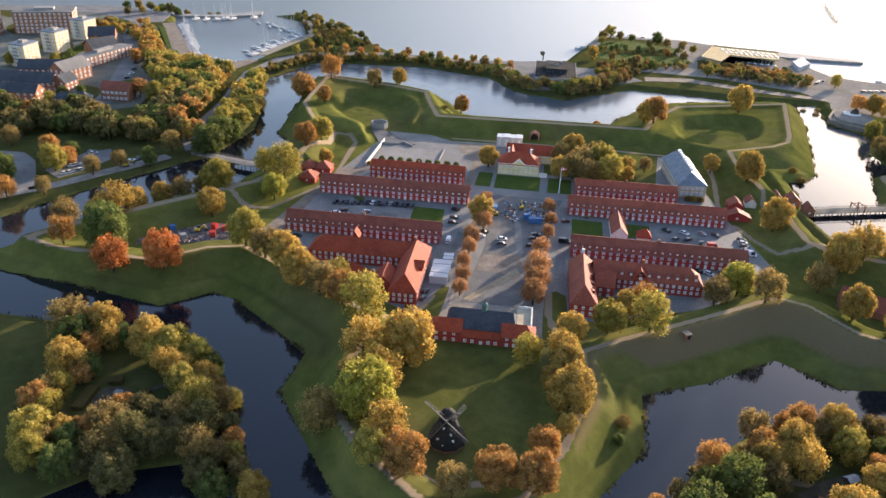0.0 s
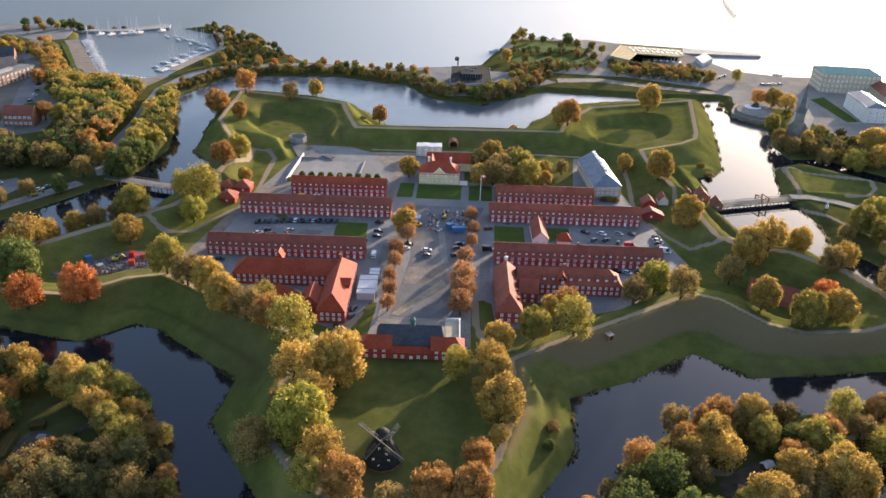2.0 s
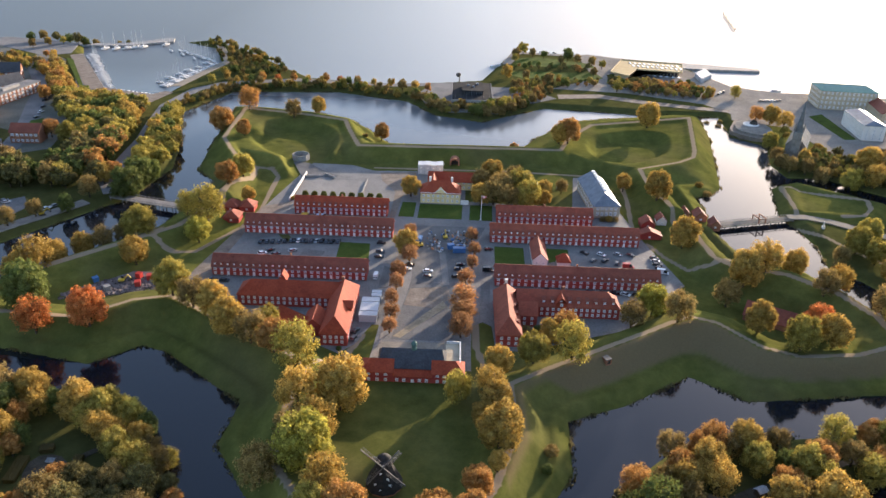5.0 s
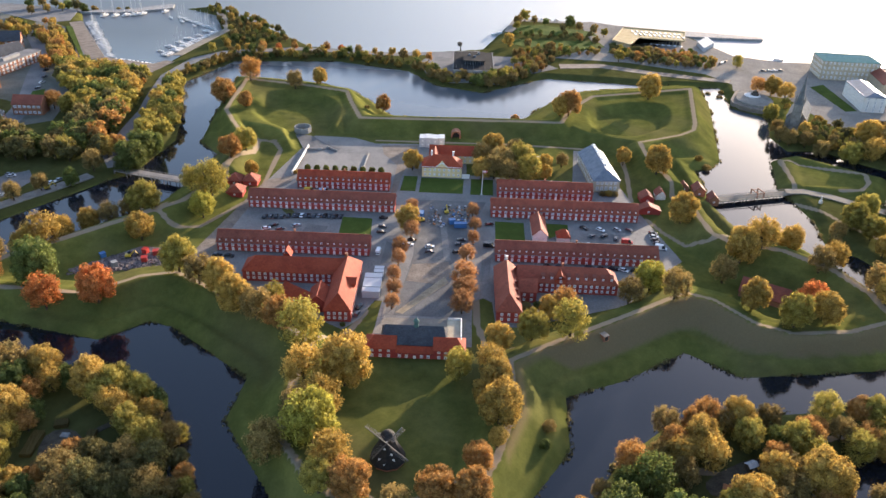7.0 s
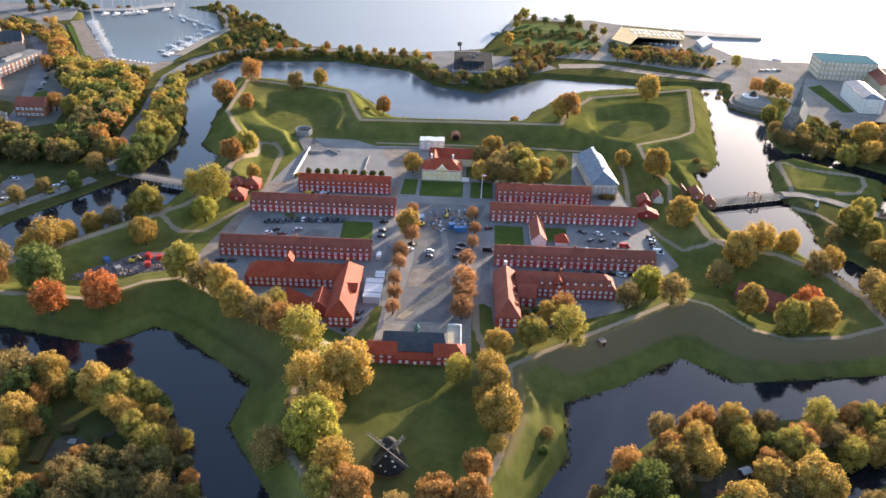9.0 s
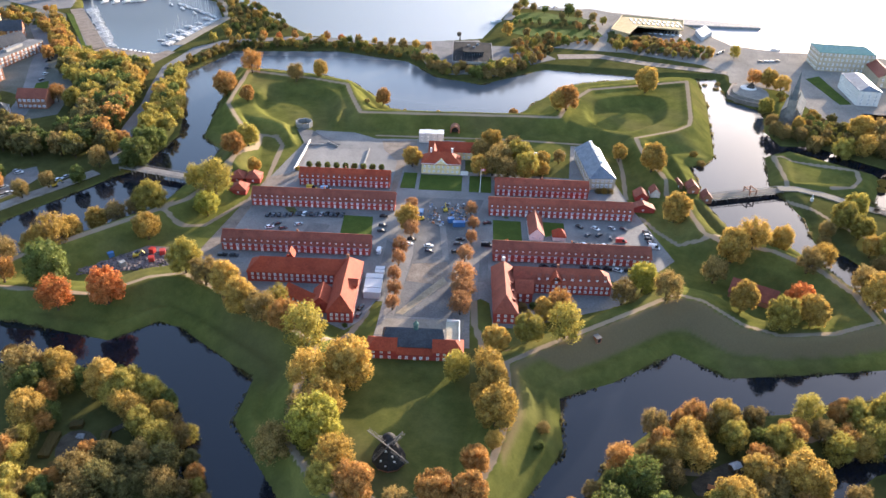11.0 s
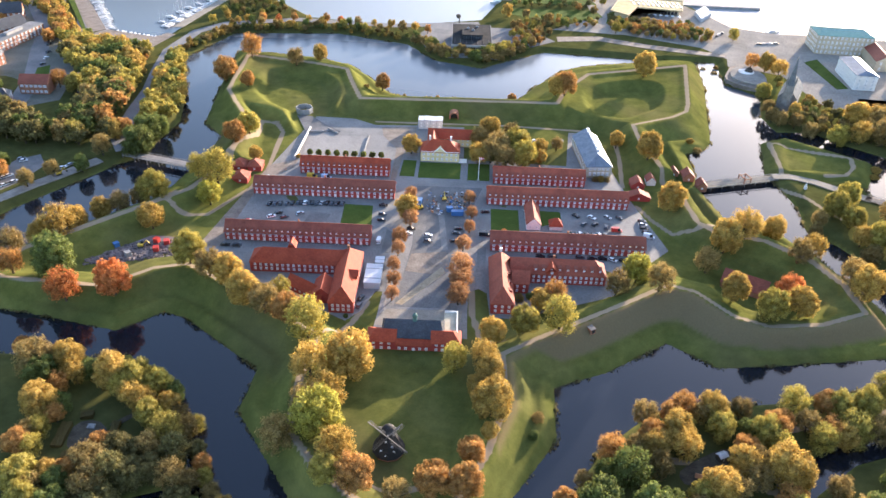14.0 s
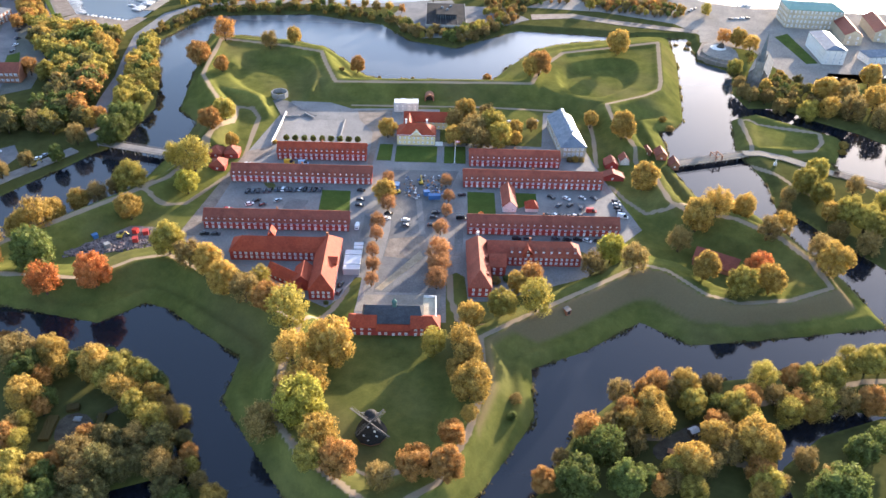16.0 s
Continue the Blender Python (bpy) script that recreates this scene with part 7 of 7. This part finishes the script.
# memorial and clearing on the west outwork
bm = bmesh.new()
box(bm, -1.6, 1.6, -1.2, 1.2, 0, 1.1)
prism(bm, 0, 0, [(1.1, 0.9), (1.4, 0.7), (1.7, 0.2)], 8)
tagged(part("stone_basin", bm, CONCRETE), "grey stone basin in a clearing", "memorial").matrix_basis = pose(-138.8, -161.5, ground_at(-138.8, -161.5)) @ Matrix.Diagonal((0.8, 0.8, 0.6, 1))
# Earth colour darkened to carry the tree shade over clearings and path.
SHADED_EARTH = surface("shaded_earth", (0.055, 0.046, 0.034), (0.105, 0.088, 0.064), 0.3, 2.0, 0.95, 0, 0.3, spec=0.02)
HEDGE = leaf_material("clipped_beech", (0.15, 0.115, 0.04))
for a, b, w in (((-146.5, -171.5), (-147, -161), 3.4), ((-144, -157.2), (-140, -156.2), 3.0), ((-130.6, -159.5), (-129.6, -167.5), 2.6), ((-143, -175.2), (-134.5, -173), 2.6)):
    n = math.hypot(b[0] - a[0], b[1] - a[1])
    bm = bmesh.new()
    box(bm, 0, n, -w / 2, w / 2, -0.2, 1.5)
    bmesh.ops.subdivide_edges(bm, edges=bm.edges[:], cuts=5, use_grid_fill=True)
    for v in bm.verts:
        if v.co.z > 0:
            v.co += Vector((rng.uniform(-0.15, 0.15), rng.uniform(-0.15, 0.15), rng.uniform(-0.12, 0.12)))
    tagged(part("hedge", bm, HEDGE), "thick clipped brown-green beech hedge", "hedge", "hedges round the clearing").matrix_basis = pose(a[0], a[1], ground_at(*a), 0, 0, math.degrees(math.atan2(b[1] - a[1], b[0] - a[0])))
flat("clearing_gravel", rounded([(-145, -160), (-138, -158), (-132, -163), (-132, -170), (-141, -173), (-144.5, -169)], 1), SHADED_EARTH, -1.2, -0.46, "brown earth floor of the clearing, darkened as in tree shade", "gravel")
flat("clearing_path", [(-133, -160), (-127, -154), (-121, -151), (-120.5, -152.5), (-126, -156), (-131.5, -162)], SHADED_EARTH, -1.2, -0.44, "trodden brown path through the trees", "path")
flat("wood_clearing", rounded([(60, -171), (64, -167), (72, -162), (80, -158), (82, -161), (77, -167), (70, -174), (62, -176)], 1), SHADED_EARTH, -1.2, -0.42, "bare brown earth of a woodland clearing", "ground")
q = thing("garden_hut", "small dark hut with a pale blue-grey roof", "hut", pose(76.5, -163.5, -0.44, 0, 0, 25))
bm = bmesh.new()
box(bm, -1.6, 1.6, -1.2, 1.2, 0, 2.2)
part("wall", bm, DARK_WOOD, q)
bm = bmesh.new()
pitched(bm, -1.6, 1.6, -1.2, 1.2, 2.2, 2.9, "x", 0, 0, 0.25, 0.1)
part("roof", bm, BOAT_WHITE, q, "pale blue-grey sheet roof")
bm = bmesh.new()
box(bm, -0.4, 0.4, -1.26, -1.2, 0.1, 1.95)
part("door", bm, OLD_WOOD, q)
q = thing("tarpaulin_shelter", "low orange-red tarpaulin shelter on bare earth", "tent", pose(67, -171.8, -0.44, 0, 0, -20))
bm = bmesh.new()
pitched(bm, -1.4, 1.4, -1.1, 1.1, 0.5, 1.5, "x", 0, 0, 0.05, 0.05)
part("cover", bm, CRATE_PAINTS[1], q)
bm = bmesh.new()
for x in (-1.35, 1.35):
    bar(bm, (x, 0, 0), (x, 0, 1.45), 0.08)
part("poles", bm, OLD_WOOD, q)
bm = bmesh.new()
box(bm, -0.7, 0.7, -0.7, 0.7, 0, 1.6)
prism(bm, 0, 0, [(1.6, 0.5), (2.6, 0.45), (3.4, 0.3), (4.2, 0.1)], 8)
tagged(part("statue", bm, WHITE_WALL), "pale statue on a square plinth", "statue").matrix_basis = pose(176, 33, ground_at(176, 33))

# ---- reeds and rough grass along the water ----
reed_rng = np.random.RandomState(4)
REED = leaf_material("reeds", (0.19, 0.165, 0.075))
pts = []
for poly in (MOAT_EDGE, MAINLAND[1:25], RAVELIN, SOUTH_BANK, ISLAND_WEST[1:8], ISLAND_SOUTH[:7]):
    closed = poly if poly not in (MOAT_EDGE, RAVELIN) else poly + poly[:1]
    for (x0, y0), (x1, y1) in zip(closed, closed[1:]):
        n = math.hypot(x1 - x0, y1 - y0)
        if n > 400:
            continue
        k = int(n * 6)
        t = reed_rng.rand(k)
        clump = np.sin(t * n * 0.35 + x0) + np.sin(t * n * 0.11 + y0)
        for tt, c in zip(t, clump):
            if c + reed_rng.rand() * 1.6 > 0.5:
                off = reed_rng.normal(0, 0.55, 2)
                pts.append((x0 + (x1 - x0) * tt + off[0], y0 + (y1 - y0) * tt + off[1], reed_rng.uniform(0.3, 0.85) * (1.3 if c > 1 else 0.8)))
verts, faces = [], []
for x, y, h in pts:
    a = reed_rng.rand() * 6.28
    dx, dy, lean = math.cos(a) * h * 0.5, math.sin(a) * h * 0.5, reed_rng.normal(0, 0.3, 2)
    i = len(verts)
    verts += [(x - dx, y - dy, SEA - 0.1), (x + dx, y + dy, SEA - 0.1), (x + dx * 0.7 + lean[0], y + dy * 0.7 + lean[1], SEA + h), (x - dx * 0.7 + lean[0], y - dy * 0.7 + lean[1], SEA + h * 0.9)]
    faces.append((i, i + 1, i + 2, i + 3))
me = bpy.data.meshes.new("reeds")
me.from_pydata(verts, [], faces)
me.materials.append(REED)
tagged(new("reeds", me), "brown reeds and rough grass along the moat", "reeds", kind="stuff")
